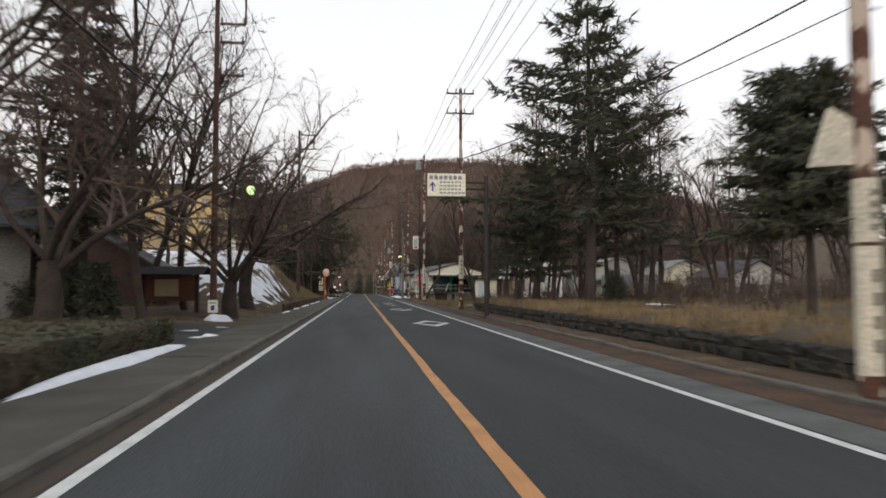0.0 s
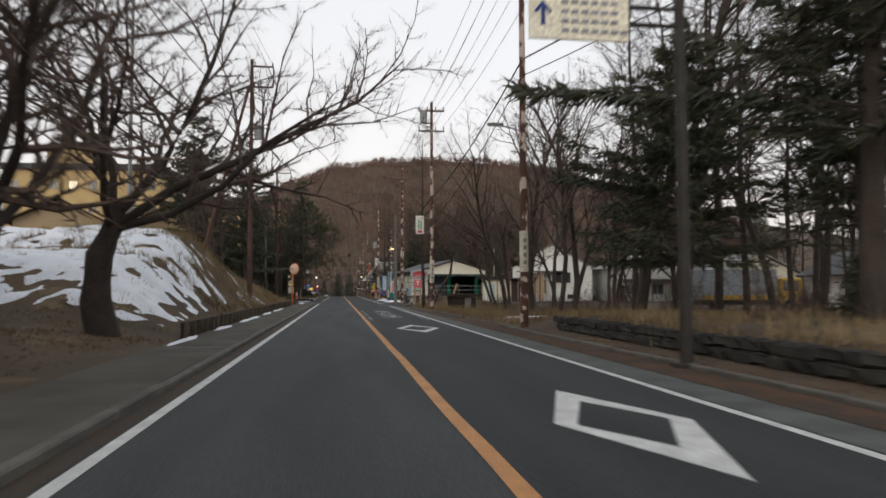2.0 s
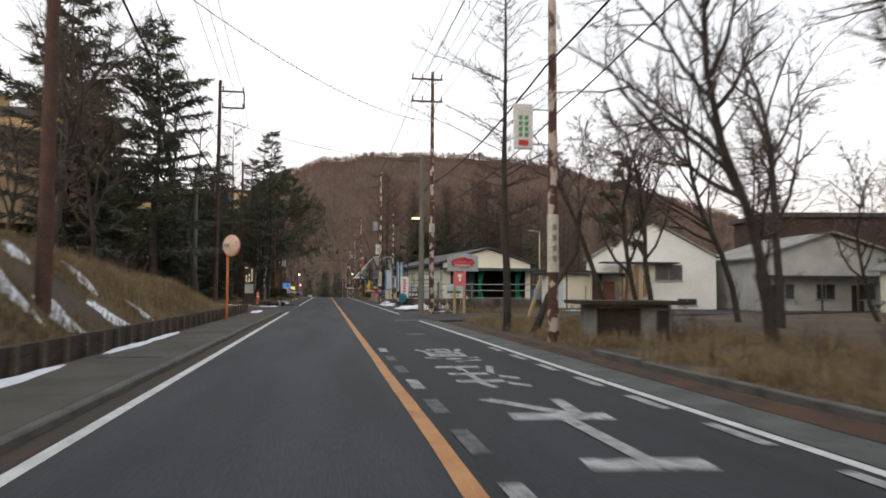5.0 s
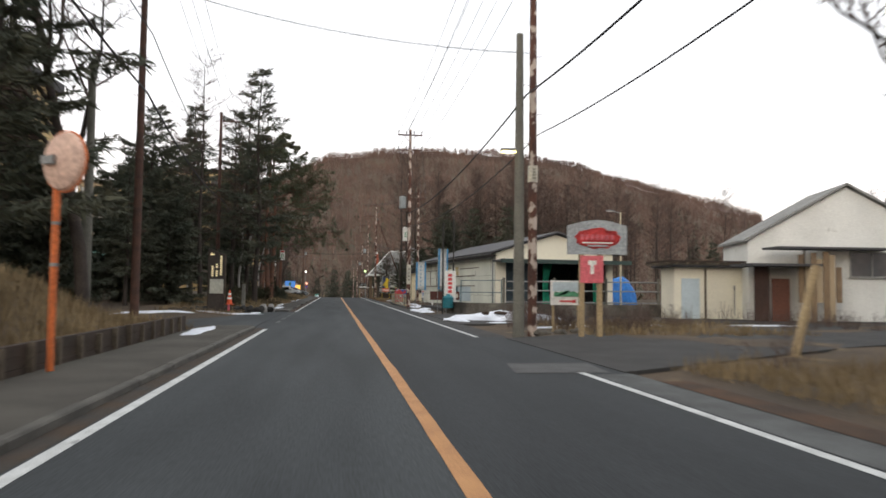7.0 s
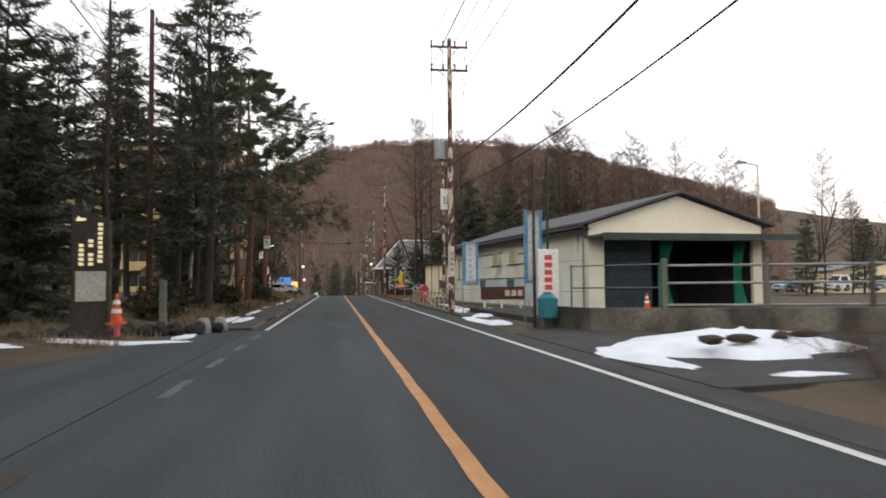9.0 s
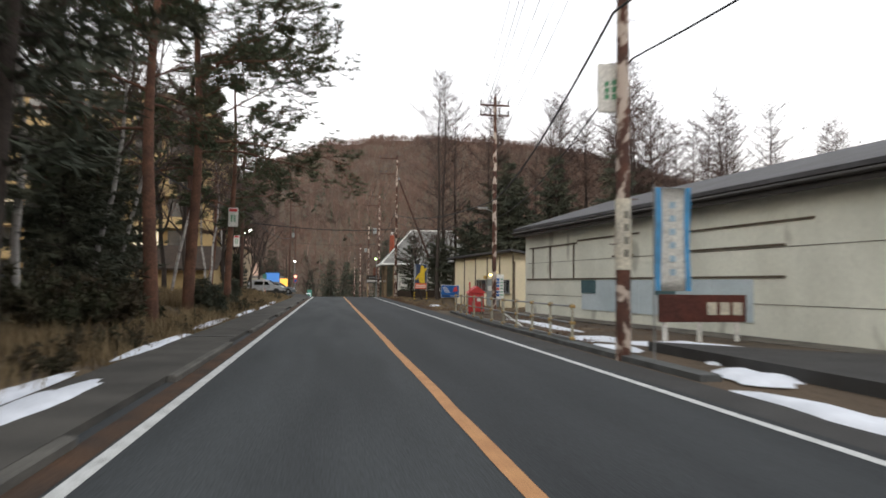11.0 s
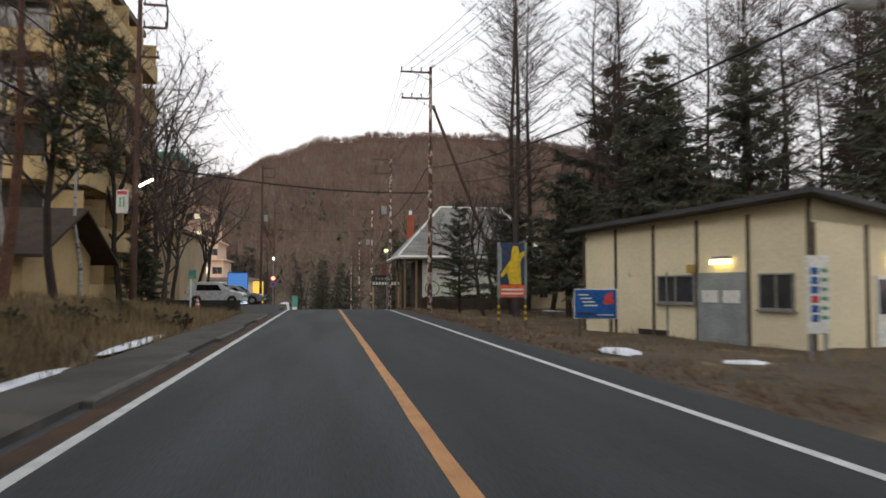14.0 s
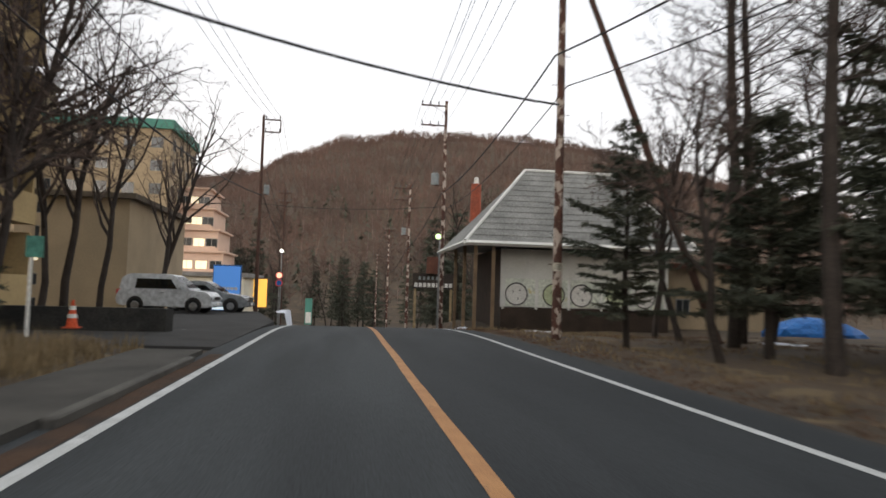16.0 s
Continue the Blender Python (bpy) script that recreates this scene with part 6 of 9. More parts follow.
block("apartment_building", "long three-storey ochre lodging with a dark hipped roof on the bank", -47, 130, -3, 21, 11, 5.0, 13.2, M_YELLOWWALL, M_ROOFDK, floors=4, cols=8, lit=(11, 14, 21, 27), fw=1.2, fh=1.2, parapet=0.9)
block("roof_house", "ochre rooftop plant house on the lodging", -43, 134, -3, 7, 5, 18.3, 3.8, M_YELLOWWALL, M_YELLOWWALL, parapet=0.1)
plain_house("outbuilding", "low brown-roofed outbuilding below the lodging", -20.5, 92, 20, 7, 6, 5.2, 2.2, 4.0, M_TAN, M_BATTEN, over=0.7)
plain_house("outbuilding", "low brown-roofed outbuilding below the lodging", -28.5, 88, 10, 7, 6, 5.2, 2.2, 4.0, M_TAN, M_BATTEN, over=0.7)
plain_house("dark_shed", "low dark board shed with a black sheet roof", -18.9, 40.6, -4, 8.0, 2.2, 0.2, 1.9, 4.1, M_DARKBOARD, M_ROOFDK, over=0.35)
plain_house("tiled_house", "house with a grey tiled roof behind the cherry trees", -25, 24, -35, 7, 11, 0.4, 3.6, 6.2, M_GREYHOUSE, M_ROOFTILE, wins=((2, 1.0, 1.6, 1.1), (5, 1.0, 1.6, 1.1)), over=0.8)
plain_house("white_house", "old white house with a gabled roof and boarded lean-to", 18.7, 104.6, -15, 9.0, 4.5, 0.0, 3.85, 6.4, M_WHITEWALL, M_ROOFGREY, wins=((5.6, 2.1, 2.0, 1.2), (6.9, 0.3, 1.4, 0.5)), over=0.22)
lw = plain_house("white_house", "long white house with peeling walls behind bare trees", 28.6, 99.0, -4, 11, 9, -0.2, 3.9, 5.6, M_PEELING, M_ROOFGREY, wins=((2, 1.0, 1.4, 1.1), (5, 1.0, 1.4, 1.1), (8, 1.0, 1.4, 1.1)))
part("awning", bbox(0.4, 10.6, -1.3, -0.05, 2.55, 2.65), M_ROOFDK, lw, "dark sheet awning")
for x in (1.2, 4.0, 6.6, 9.0):
    part("awning_post", bbox(x - 0.05, x + 0.05, -1.2, -1.1, -0.3, 2.54), M_BATTEN, lw)
for x in (0.7, 6.9):
    part("door", bbox(x, x + 0.9, -0.06, -0.012, 0.0, 2.0), M_DKWOOD, lw, "dark board door")
block("dark_building", "dark brown two-storey building behind the trees", 38, 112, -10, 17, 8, -0.2, 8.2, M_DARKBOARD, M_ROOFDK, floors=2, cols=5, fw=1.8, fh=1.0)
plain_house("far_house", "cream house far behind dry shrubs", 34, 86, 0, 8, 8, -0.2, 3, 4.8, M_WHFRONT, M_ROOFGREY, wins=((2, 1, 1.5, 1.1), (5.5, 1, 1.5, 1.1)))
plain_house("far_house", "pale house far behind dry shrubs", 31, 62, 5, 6, 6, -0.1, 2.4, 3.8, M_WHITEWALL, M_ROOFDK, wins=((2, 0.8, 1.5, 1.0),))
block("concrete_box", "small grey concrete pump house with a dark doorway", 5.95, 70.4, -8, 2.0, 1.8, -0.4, 1.35, M_CONC, M_DKWOOD, parapet=0.1)
CBX = bpy.data.objects["concrete_box"]
# Doorway and recess are flat dark panels with their shade in the colour.
part("doorway", bbox(1.62, 1.95, -0.03, -0.003, 0.0, 1.2), M_DARK, CBX, "dark doorway")
part("recess_shade", bbox(0.05, 1.2, -0.03, -0.003, 0.0, 1.25), M_DKWOOD, CBX, "flat dark panel painting the shade of a recess")
cs = block("concrete_shed", "small cream block shed with a flat patched roof", 15.6, 106.0, -6, 4.1, 1.9, 0.0, 2.55, M_WHFRONT, M_ROOFDK, parapet=0.1)
part("door", bbox(0.35, 1.25, -0.05, -0.003, 0.0, 2.0), M_BLUESHEET, cs, "grey-blue sheet door")
part("corner_post", bbox(1.5, 1.6, -0.05, -0.003, 0, 2.5), M_BATTEN, cs)
part("conduit", brod((3.0, -0.04, 0.2), (3.0, -0.04, 1.7), 0.03), M_STEEL, cs)
for i in range(8):
    part("roof_batten", bbox(-0.8, 5.0, -0.8 + i * 0.38, -0.72 + i * 0.38, 2.76, 2.86), M_DKWOOD, cs)
for i in range(12):
    part("roof_rafter", bbox(-0.7 + i * 0.5, -0.62 + i * 0.5, -0.9, 2.2, 2.66, 2.758), M_BATTEN, cs)
lean = thing("lean_to", pose(18.3, 103.0, 0, 0, 0, -4), "dark lean-to of weathered boards against the white house", "building")
part("lean_roof", bbox(-0.7, 2.6, -0.7, 1.5, 2.55, 2.66), M_ROOFDK, lean)
part("entry_door", bbox(0.75, 1.6, 0.3, 0.36, -0.1, 2.0), M_REDBROWN, lean, "dark red-brown sliding door")
part("side_panel", bbox(-0.1, 0.6, 0.28, 0.34, -0.2, 2.54), M_DARKBOARD, lean)
for i in range(7):
    part("board", bbox(1.75 + i * 0.3, 2.02 + i * 0.3, -0.2 + 0.03 * (i % 2), -0.15 + 0.03 * (i % 2), -0.2 if i % 3 else 0.9, (3.1, 2.54, 3.2, 2.9, 3.25)[i % 5]), (M_WOOD, M_TAN)[i % 2], lean)
part("awning", bbox(0.6, 6.2, -0.5, 0.9, 3.35, 3.45), M_ROOFDK, lean)
part("gutter_pipe", brod((2.0, -0.25, 3.3), (2.0, -0.25, -0.1), 0.04), M_BATTEN, lean)
# left side, past the side road
plain_house("low_house", "low grey house with a teal roof among dark trees", -24, 122, 0, 10, 8, 0.0, 2.6, 4.0, M_GREYHOUSE, M_GREENROOF, wins=((5.5, 1.0, 1.2, 1.0), (8, 1.0, 1.2, 1.0)))
block("hotel", "ochre hotel of several storeys with balconies", -30.5, 178, 0, 17.5, 14, 0.5, 17, M_YELLOWWALL, M_BATTEN, floors=6, cols=6, lit=(14, 20), fw=2.2, fh=1.8, balcony=True, side=4)
plain_house("entrance_porch", "low ochre hotel porch with a dark sheet roof", -10.7, 168.8, 90, 7, 9, 0.5, 2.1, 3.6, M_YELLOWWALL, M_DKWOOD, over=0.9)
hb = block("green_roofed_hotel", "tall tan hotel block with a green metal roof", -43.8, 262, 0, 20, 16, -3.0, 24.2, M_TAN, M_GREENROOF, floors=8, cols=6, lit=(2, 8, 21), fw=1.5, fh=1.4, parapet=1.2, side=4)
block("stepped_hotel_wing", "brown-roofed hotel wing with deep balconies", -62, 256, 0, 22.5, 10, -3.0, 29.0, M_TAN, M_BATTEN, floors=9, cols=7, lit=(12, 30), fw=2.0, fh=1.6, parapet=0.7, balcony=True)
block("annex", "tan windowless annex wall behind parked cars", -17.5, 207, 0, 4.6, 14, -0.3, 6.2, M_TAN, M_BATTEN, parapet=0.3)
block("entrance_hall", "long low pale entrance hall beside the parking", -16.5, 233, 0, 6.5, 12, -1.5, 3.6, M_WHFRONT, M_CONC, floors=1, cols=3, fw=1.2, fh=1.4)
for i in range(6):
    block("terraced_hotel", "salmon stepped hotel with lit balconies far down the road", -27.5, 258 + i * 2.2, 0, 13.0 - i * 1.1, 10, -3.5 + i * 3.0, 3.0, M_PINKWALL, M_PINKWALL, floors=1, cols=6, lit=(0, 1, 2, 4) if i % 2 else (1, 3, 4), fw=1.5, fh=1.2, parapet=0.25, balcony=True)
block("low_annex", "low tan house beside the closed roadside house", 15.9, 203.5, -3, 6.5, 6, -0.3, 3.3, M_TAN, M_REDBROWN, floors=1, cols=2, fw=0.8, fh=0.8, parapet=0.25)
plain_house("far_house", "low yellow house across the yard", 60, 174, 0, 12, 8, 0.0, 2.6, 3.6, M_HUTY, M_ROOFGREY, wins=((2, 1, 1.5, 1.0), (6, 1, 1.5, 1.0), (10, 1, 1.5, 1.0)))

# ---- roadside things ----
M_BLUEARROW = mat("blue_arrow_paint", (0.03, 0.07, 0.25), 0.6, bump=0)
M_BRIGHTBOARD = mat("cream_reflective_board", (0.92, 0.88, 0.72), 0.45, (0.88, 0.84, 0.69), 2, fine=20, bump=0.02)
M_GREYTEXT = mat("grey_lettering", (0.30, 0.33, 0.38), 0.7, bump=0)
M_REDPAINT = mat("red_paint", (0.66, 0.07, 0.07), 0.5, (0.55, 0.06, 0.06), 2, fine=18, bump=0.06)
M_PINKPAINT = mat("faded_red_paint", (0.66, 0.15, 0.17), 0.6, (0.58, 0.13, 0.15), 2, fine=18, bump=0.05)
M_SILVERBOARD = mat("silver_grey_board", (0.36, 0.39, 0.40), 0.5, (0.31, 0.33, 0.34), 2, fine=15, bump=0.05)
M_POST = mat("pale_timber_post", (0.40, 0.30, 0.17), 0.85, (0.32, 0.24, 0.14), 3, fine=22, bump=0.2)
M_SIGNBLUE = mat("sky_blue_print", (0.08, 0.30, 0.55), 0.5, bump=0)
M_BANNERBLUE = mat("navy_print", (0.035, 0.055, 0.11), 0.6, bump=0)
M_YELLOWPRINT = mat("yellow_print", (0.74, 0.52, 0.03), 0.6, bump=0)
M_ORANGEPRINT = mat("orange_print", (0.80, 0.15, 0.055), 0.6, bump=0)
M_SIGNROYAL = mat("royal_blue_board", (0.012, 0.11, 0.36), 0.5, (0.01, 0.09, 0.31), 1, fine=12, bump=0.03)
M_GREENPRINT = mat("green_print", (0.12, 0.36, 0.20), 0.6, bump=0)
M_TANKTEAL = mat("teal_plastic", (0.03, 0.20, 0.24), 0.5, (0.025, 0.165, 0.2), 2, fine=12, bump=0.05)
M_FENCEPAINT = mat("cream_fence_paint", (0.45, 0.43, 0.33), 0.7, (0.35, 0.33, 0.26), 3, fine=20, bump=0.1)
M_CAPYEL = mat("yellow_fence_cap", (0.42, 0.28, 0.10), 0.6, (0.36, 0.24, 0.09), 3, fine=20, bump=0.05)
M_BROWNBOARD = mat("red_brown_board", (0.115, 0.035, 0.026), 0.7, (0.085, 0.03, 0.023), 2, fine=16, bump=0.1)
M_SIGNBROWN = mat("dark_brown_timber_sign", (0.06, 0.048, 0.038), 0.85, (0.045, 0.036, 0.03), 2, fine=16, bump=0.2)
M_MIRRORBACK = mat("faded_orange_back", (0.60, 0.42, 0.34), 0.6, (0.52, 0.36, 0.29), 2, fine=15, bump=0.05)
M_CARWHITE = mat("white_car_paint", (0.62, 0.64, 0.65), 0.25, (0.60, 0.62, 0.63), 1, fine=5, bump=0, spec=0.6)
M_CARSILVER = mat("silver_car_paint", (0.40, 0.43, 0.45), 0.25, metal=0.4, bump=0, spec=0.6)
M_CARBLUE = mat("pale_blue_car_paint", (0.30, 0.45, 0.58), 0.25, bump=0, spec=0.6)
M_TYRE = mat("tyre_rubber", (0.02, 0.02, 0.02), 0.85, bump=0.1)
M_RIM = mat("alloy_rim", (0.45, 0.45, 0.45), 0.35, metal=0.8, bump=0)
M_CARGLASS = mat("car_glass", (0.02, 0.024, 0.027), 0.05, bump=0, spec=0.8)
M_LENS = mat("headlamp_lens", (0.55, 0.57, 0.58), 0.15, bump=0, spec=0.8)
M_CONE = mat("orange_cone_plastic", (0.70, 0.11, 0.04), 0.6, (0.6, 0.1, 0.04), 3, fine=15, bump=0.05)
M_TRUCKGREY = mat("grey_truck_box", (0.30, 0.33, 0.36), 0.5, (0.27, 0.30, 0.33), 1, fine=8, bump=0.05)
M_TRUCKYEL = mat("amber_truck_stripe", (0.55, 0.36, 0.07), 0.5, bump=0)


def bars(parent, w, h, rows, material, y=-0.012, x0=0.1, x1=0.9, z0=0.1, z1=0.9, seed=1, upright=False):
    """Unreadable writing as plain bars on a board of width w and height h, bottom left at the origin."""
    rng = random.Random(seed)
    for i in range(rows):
        if upright:
            a = x0 + (x1 - x0) * (i + 0.2) / rows
            b = x0 + (x1 - x0) * (i + 0.8) / rows
            c, d = z0, z0 + (z1 - z0) * rng.uniform(0.7, 1.0)
            n = max(3, int((d - c) * h / ((b - a) * w * 1.3)))
            for j in range(n):
                part("letter_bar", bbox(a * w, b * w, y - 0.006, y, h * (d - (d - c) * (j + 0.85) / n), h * (d - (d - c) * (j + 0.1) / n)), material, parent)
        else:
            zc = z1 - (z1 - z0) * (i + 0.5) / rows
            hh = (z1 - z0) / rows * 0.3
            part("letter_bar", bbox(x0 * w, (x0 + (x1 - x0) * rng.uniform(0.65, 1.0)) * w, y - 0.006, y, (zc - hh) * h, (zc + hh) * h), material, parent)


# overhead direction sign on an arm
sg = thing("overhead_sign", pose(4.55, 33.5, 0.05), "cream overhead direction sign on an arm from a dark steel post", "road sign")
part("post", brod((0, 0, -0.1), (0, 0, 6.35), 0.11, 0.09, 12), M_DARK, sg)
part("base_plate", bbox(-0.2, 0.2, -0.2, 0.2, -0.05, 0.03), M_DARK, sg)
for z in (5.75, 6.05):
    part("arm", brod((0, 0, z), (-2.6, 0, z), 0.045), M_DARK, sg)
bd = part("board", bbox(0, 1.72, -0.03, 0.03, 0, 1.02, 0.01), M_BRIGHTBOARD, sg, "cream sign board with a blue arrow")
bd.location = (-2.68, -0.1, 5.4)
bm = bmesh.new()
box(bm, 0.2, 0.27, -0.045, -0.034, 0.22, 0.55)
v = [bm.verts.new(p) for p in ((0.08, -0.04, 0.45), (0.235, -0.04, 0.64), (0.39, -0.04, 0.45), (0.35, -0.04, 0.42), (0.235, -0.04, 0.55), (0.12, -0.04, 0.42))]
bm.faces.new(v)
part("arrow", bm, M_BLUEARROW, bd)
for i in range(7):
    part("letter_bar", bbox(0.1 + i * 0.215, 0.25 + i * 0.215, -0.045, -0.034, 0.75, 0.92), M_GREYTEXT, bd)
for r_ in range(4):
    for i in range(6 if r_ < 3 else 7):
        part("letter_bar", bbox(0.55 + i * 0.17, 0.67 + i * 0.17, -0.045, -0.034, 0.60 - r_ * 0.16, 0.66 - r_ * 0.16), M_GREYTEXT, bd)


def hung_sign(x, y, z0, w, h, label, top=None, band=None, seed=1, arm_to=None):
    """A narrow advertising plate hung from a pole."""
    t = thing("hanging_sign", pose(x, y, z0), label, "sign", "hanging signs on poles")
    bm = bbox(0, w, -0.05, 0.05, 0, h, 0.03)
    b = part("board", bm, M_SIGNWHITE, t)
    if top:
        part("top_band", bbox(0.04, w - 0.04, -0.062, -0.053, h * 0.80, h * 0.95), top, b)
    if band:
        part("mark", bbox(w * 0.25, w * 0.75, -0.062, -0.053, h * 0.08, h * 0.2), band, b)
    bars(b, w, h, 2, M_GREENPRINT, -0.053, 0.2, 0.8, 0.25, 0.75, seed, True)
    if arm_to:
        for zz in (h * 0.12, h * 0.88):
            part("bracket", brod((w * 0.5, 0, zz), (arm_to, 0, zz), 0.02), M_STEEL, t)


hung_sign(3.95, 71.1, 5.1, 0.55, 1.25, "yellow-white advertising plate hung on a pole", None, M_REDPAINT, 2, 1.05)
hung_sign(3.85, 124.9, 4.85, 0.5, 1.0, "white advertising plate hung on a utility pole", None, None, 3, 0.4)
hung_sign(-6.75, 150.7, 4.3, 0.5, 1.0, "white plate with green writing and a red top", M_REDPAINT, None, 4, 0.0)
hung_sign(-9.6, 175.3, 4.4, 0.48, 1.0, "white plate with green writing and a red top", M_REDPAINT, None, 5, 0.6)
pl = thing("pole_plate", pose(-7.28, 31.92, 0.35), "small white plate with a dark mark fixed to a pole", "sign")
bp = part("board", bbox(0, 0.4, -0.02, 0.02, 0, 0.52, 0.02), M_SIGNWHITE, pl)
part("mark", bbox(0.13, 0.27, -0.03, -0.022, 0.1, 0.3), M_BLUEARROW, bp)
part("mark", bbox(0.08, 0.32, -0.03, -0.022, 0.38, 0.43), M_GREYTEXT, bp)

# steel lamp post with a green-tinged light, and the street lamps further on
def street_lamp(x, y, h, reach, glass, label, z=None, globe=False, post=None):
    z0 = ground_z(x, y) if z is None else z
    t = thing("street_lamp", pose(x, y, z0), label, "street lamp", "street lamps")
    hh = h - z0
    part("post", brod((0, 0, -0.3), (0, 0, hh), 0.075, 0.05, 10), post or M_STEEL, t)
    if reach:
        part("arm", brod((0, 0, hh - 0.05), (reach, 0, hh + 0.12), 0.03), M_STEEL, t)
    if globe:
        bm = bmesh.new()
        bmesh.ops.create_uvsphere(bm, u_segments=14, v_segments=9, radius=0.17, matrix=Matrix.Translation((reach, 0, hh + 0.1)))
        part("lamp_globe", bm, glass, t, "lit lamp globe", smooth=True)
        part("lamp_cap", brod((reach, 0, hh + 0.24), (reach, 0, hh + 0.3), 0.14, 0.06), M_DARK, t)
    else:
        part("lamp_head", bbox(reach - 0.28, reach + 0.28, -0.1, 0.1, hh + 0.08, hh + 0.16, 0.02), M_STEEL, t)
        part("lamp_glass", bbox(reach - 0.25, reach + 0.25, -0.08, 0.08, hh + 0.03, hh + 0.078, 0.01), glass, t)
    return t


gl = thing("pole_lamp", pose(-7.1, 32.0, 5.2), "glowing greenish lamp on an arm of a utility pole", "lamp")
part("arm", brod((0.05, 0, 0), (1.5, -0.4, 0.42), 0.03), M_STEEL, gl)
bm = bmesh.new()
bmesh.ops.create_uvsphere(bm, u_segments=14, v_segments=9, radius=0.19, matrix=Matrix.Translation((1.52, -0.4, 0.17)))
part("lamp_globe", bm, M_LAMPGREEN, gl, "lit greenish globe", smooth=True)
part("lamp_cap", brod((1.52, -0.4, 0.33), (1.52, -0.4, 0.42), 0.16, 0.06), M_DARK, gl)
fp_ = thing("pole_plate", pose(5.2, 9.5, 0), "faded pale angular plate fixed to a utility pole", "sign")
bm = bmesh.new()
fr_ = [[bm.verts.new((x, y, z)) for x, z in ((-0.74, 2.84), (-0.15, 2.88), (-0.15, 3.45), (-0.46, 3.6))] for y in (-0.03, 0.03)]
bm.faces.new(fr_[0])
bm.faces.new(fr_[1][::-1])
for i in range(4):
    bm.faces.new((fr_[0][i], fr_[1][i], fr_[1][(i + 1) % 4], fr_[0][(i + 1) % 4]))
bmesh.ops.recalc_face_normals(bm, faces=bm.faces)
part("board", bm, M_PLATE, fp_)
part("bracket", bbox(-0.2, 0.0, -0.02, 0.02, 3.1, 3.16), M_STEEL, fp_)
sl = thing("steel_pole", pose(-11.0, 58.0, ground_z(-11, 58)), "plain galvanised steel pole with a small white box", "pole")
part("shaft", brod((0, 0, -0.3), (0, 0, 12.6), 0.1, 0.07, 10), M_STEEL, sl)
part("control_box", bbox(0.08, 0.5, -0.12, 0.12, 0.2, 1.0, 0.02), M_SIGNWHITE, sl)
street_lamp(-7.75, 244.2, 5.1, 0.0, M_LAMPWHITE, "street lamp with a lit white globe", globe=True)
street_lamp(4.65, 209.4, 4.6, -0.1, M_LAMPGREEN, "street lamp with a lit yellow-green globe", globe=True)
tl = thing("tube_light", pose(-8.75, 175.3, 5.55), "lit white tube light fixed to a utility pole", "lamp")
part("bracket", brod((-0.1, 0, -0.25), (0.25, -0.1, 0.1), 0.02), M_STEEL, tl)
b = part("tube", brod((0.05, -0.1, 0.0), (0.62, -0.12, 0.32), 0.05), M_LAMPWHITE, tl)

# convex road mirror seen from behind
mi = thing("road_mirror", pose(-4.95, 83.1, 0.08), "round road mirror on an orange post, seen from behind", "road mirror")
part("post", brod((0, 0, -0.1), (0, 0, 3.15), 0.05, 0.05, 12), M_ORANGEPOST, mi)
bm = bmesh.new()
for r0, r1, y0, y1 in ((0.43, 0.40, 0.0, -0.05), (0.40, 0.22, -0.05, -0.1), (0.22, 0.02, -0.1, -0.12)):
    rod(bm, (0.22, -0.06 + y0, 3.0), (0.22, -0.06 + y1, 3.0), r0, r1, 24)
mb = part("back", bm, M_MIRRORBACK, mi, "faded pale orange back", smooth=False)
part("face", brod((0.22, -0.055, 3.0), (0.22, -0.04, 3.0), 0.41, 0.41, 24), M_STEEL, mb)
part("rim", brod((0.22, -0.06, 3.0), (0.22, -0.03, 3.0), 0.45, 0.45, 24), M_ORANGEPOST, mi)
part("bracket", bbox(-0.05, 0.2, -0.24, -0.02, 2.95, 3.07), M_STEEL, mi)
for z in (1.5, 2.1, 2.6):
    part("band", brod((0, 0, z), (0, 0, z + 0.05), 0.055, 0.055, 12), M_STEEL, mi)
mi.rotation_euler = (0, 0, radians(-34))

# big oval sign with arrow board on two posts
os_ = thing("oval_sign", pose(5.65, 92.2, -0.05, 0, 0, -4), "grey board with a red oval over a red arrow board", "sign")
for x in (0.42, 0.95):
    part("post", bbox(x - 0.07, x + 0.07, -0.07, 0.07, -0.3, 2.45, 0.01), M_POST, os_)
bm = bmesh.new()
pts = [(0, 2.42), (1.72, 2.42), (1.72, 3.25)] + [(1.72 - 1.72 * i / 8, 3.25 + 0.16 * math.sin(math.pi * i / 8)) for i in range(1, 8)] + [(0, 3.25)]
fr = [bm.verts.new((x, -0.12, z)) for x, z in pts]
bk = [bm.verts.new((x, 0.02, z)) for x, z in pts]
bm.faces.new(fr)
bm.faces.new(bk[::-1])
for i in range(len(pts)):
    j = (i + 1) % len(pts)
    bm.faces.new((fr[i], bk[i], bk[j], fr[j]))
bmesh.ops.recalc_face_normals(bm, faces=bm.faces)
ob_ = part("board", bm, M_SILVERBOARD, os_, "silver-grey board with rounded top")
bm = bmesh.new()
ov = []
for a in range(48):
    k = 1.0 + 0.16 * noise.noise((math.cos(a * 0.1309) * 3.2, math.sin(a * 0.1309) * 3.2, 5.0)) + 0.06 * noise.noise((a * 1.3, 2.0, 1.0))
    ov.append(bm.verts.new((0.86 + 0.66 * k * math.cos(a * 0.1309), -0.128, 2.88 + 0.30 * k * math.sin(a * 0.1309))))
bm.faces.new(ov)
bmesh.ops.solidify(bm, geom=bm.faces[:], thickness=0.006)
part("oval", bm, M_REDPAINT, ob_, "red oval panel")
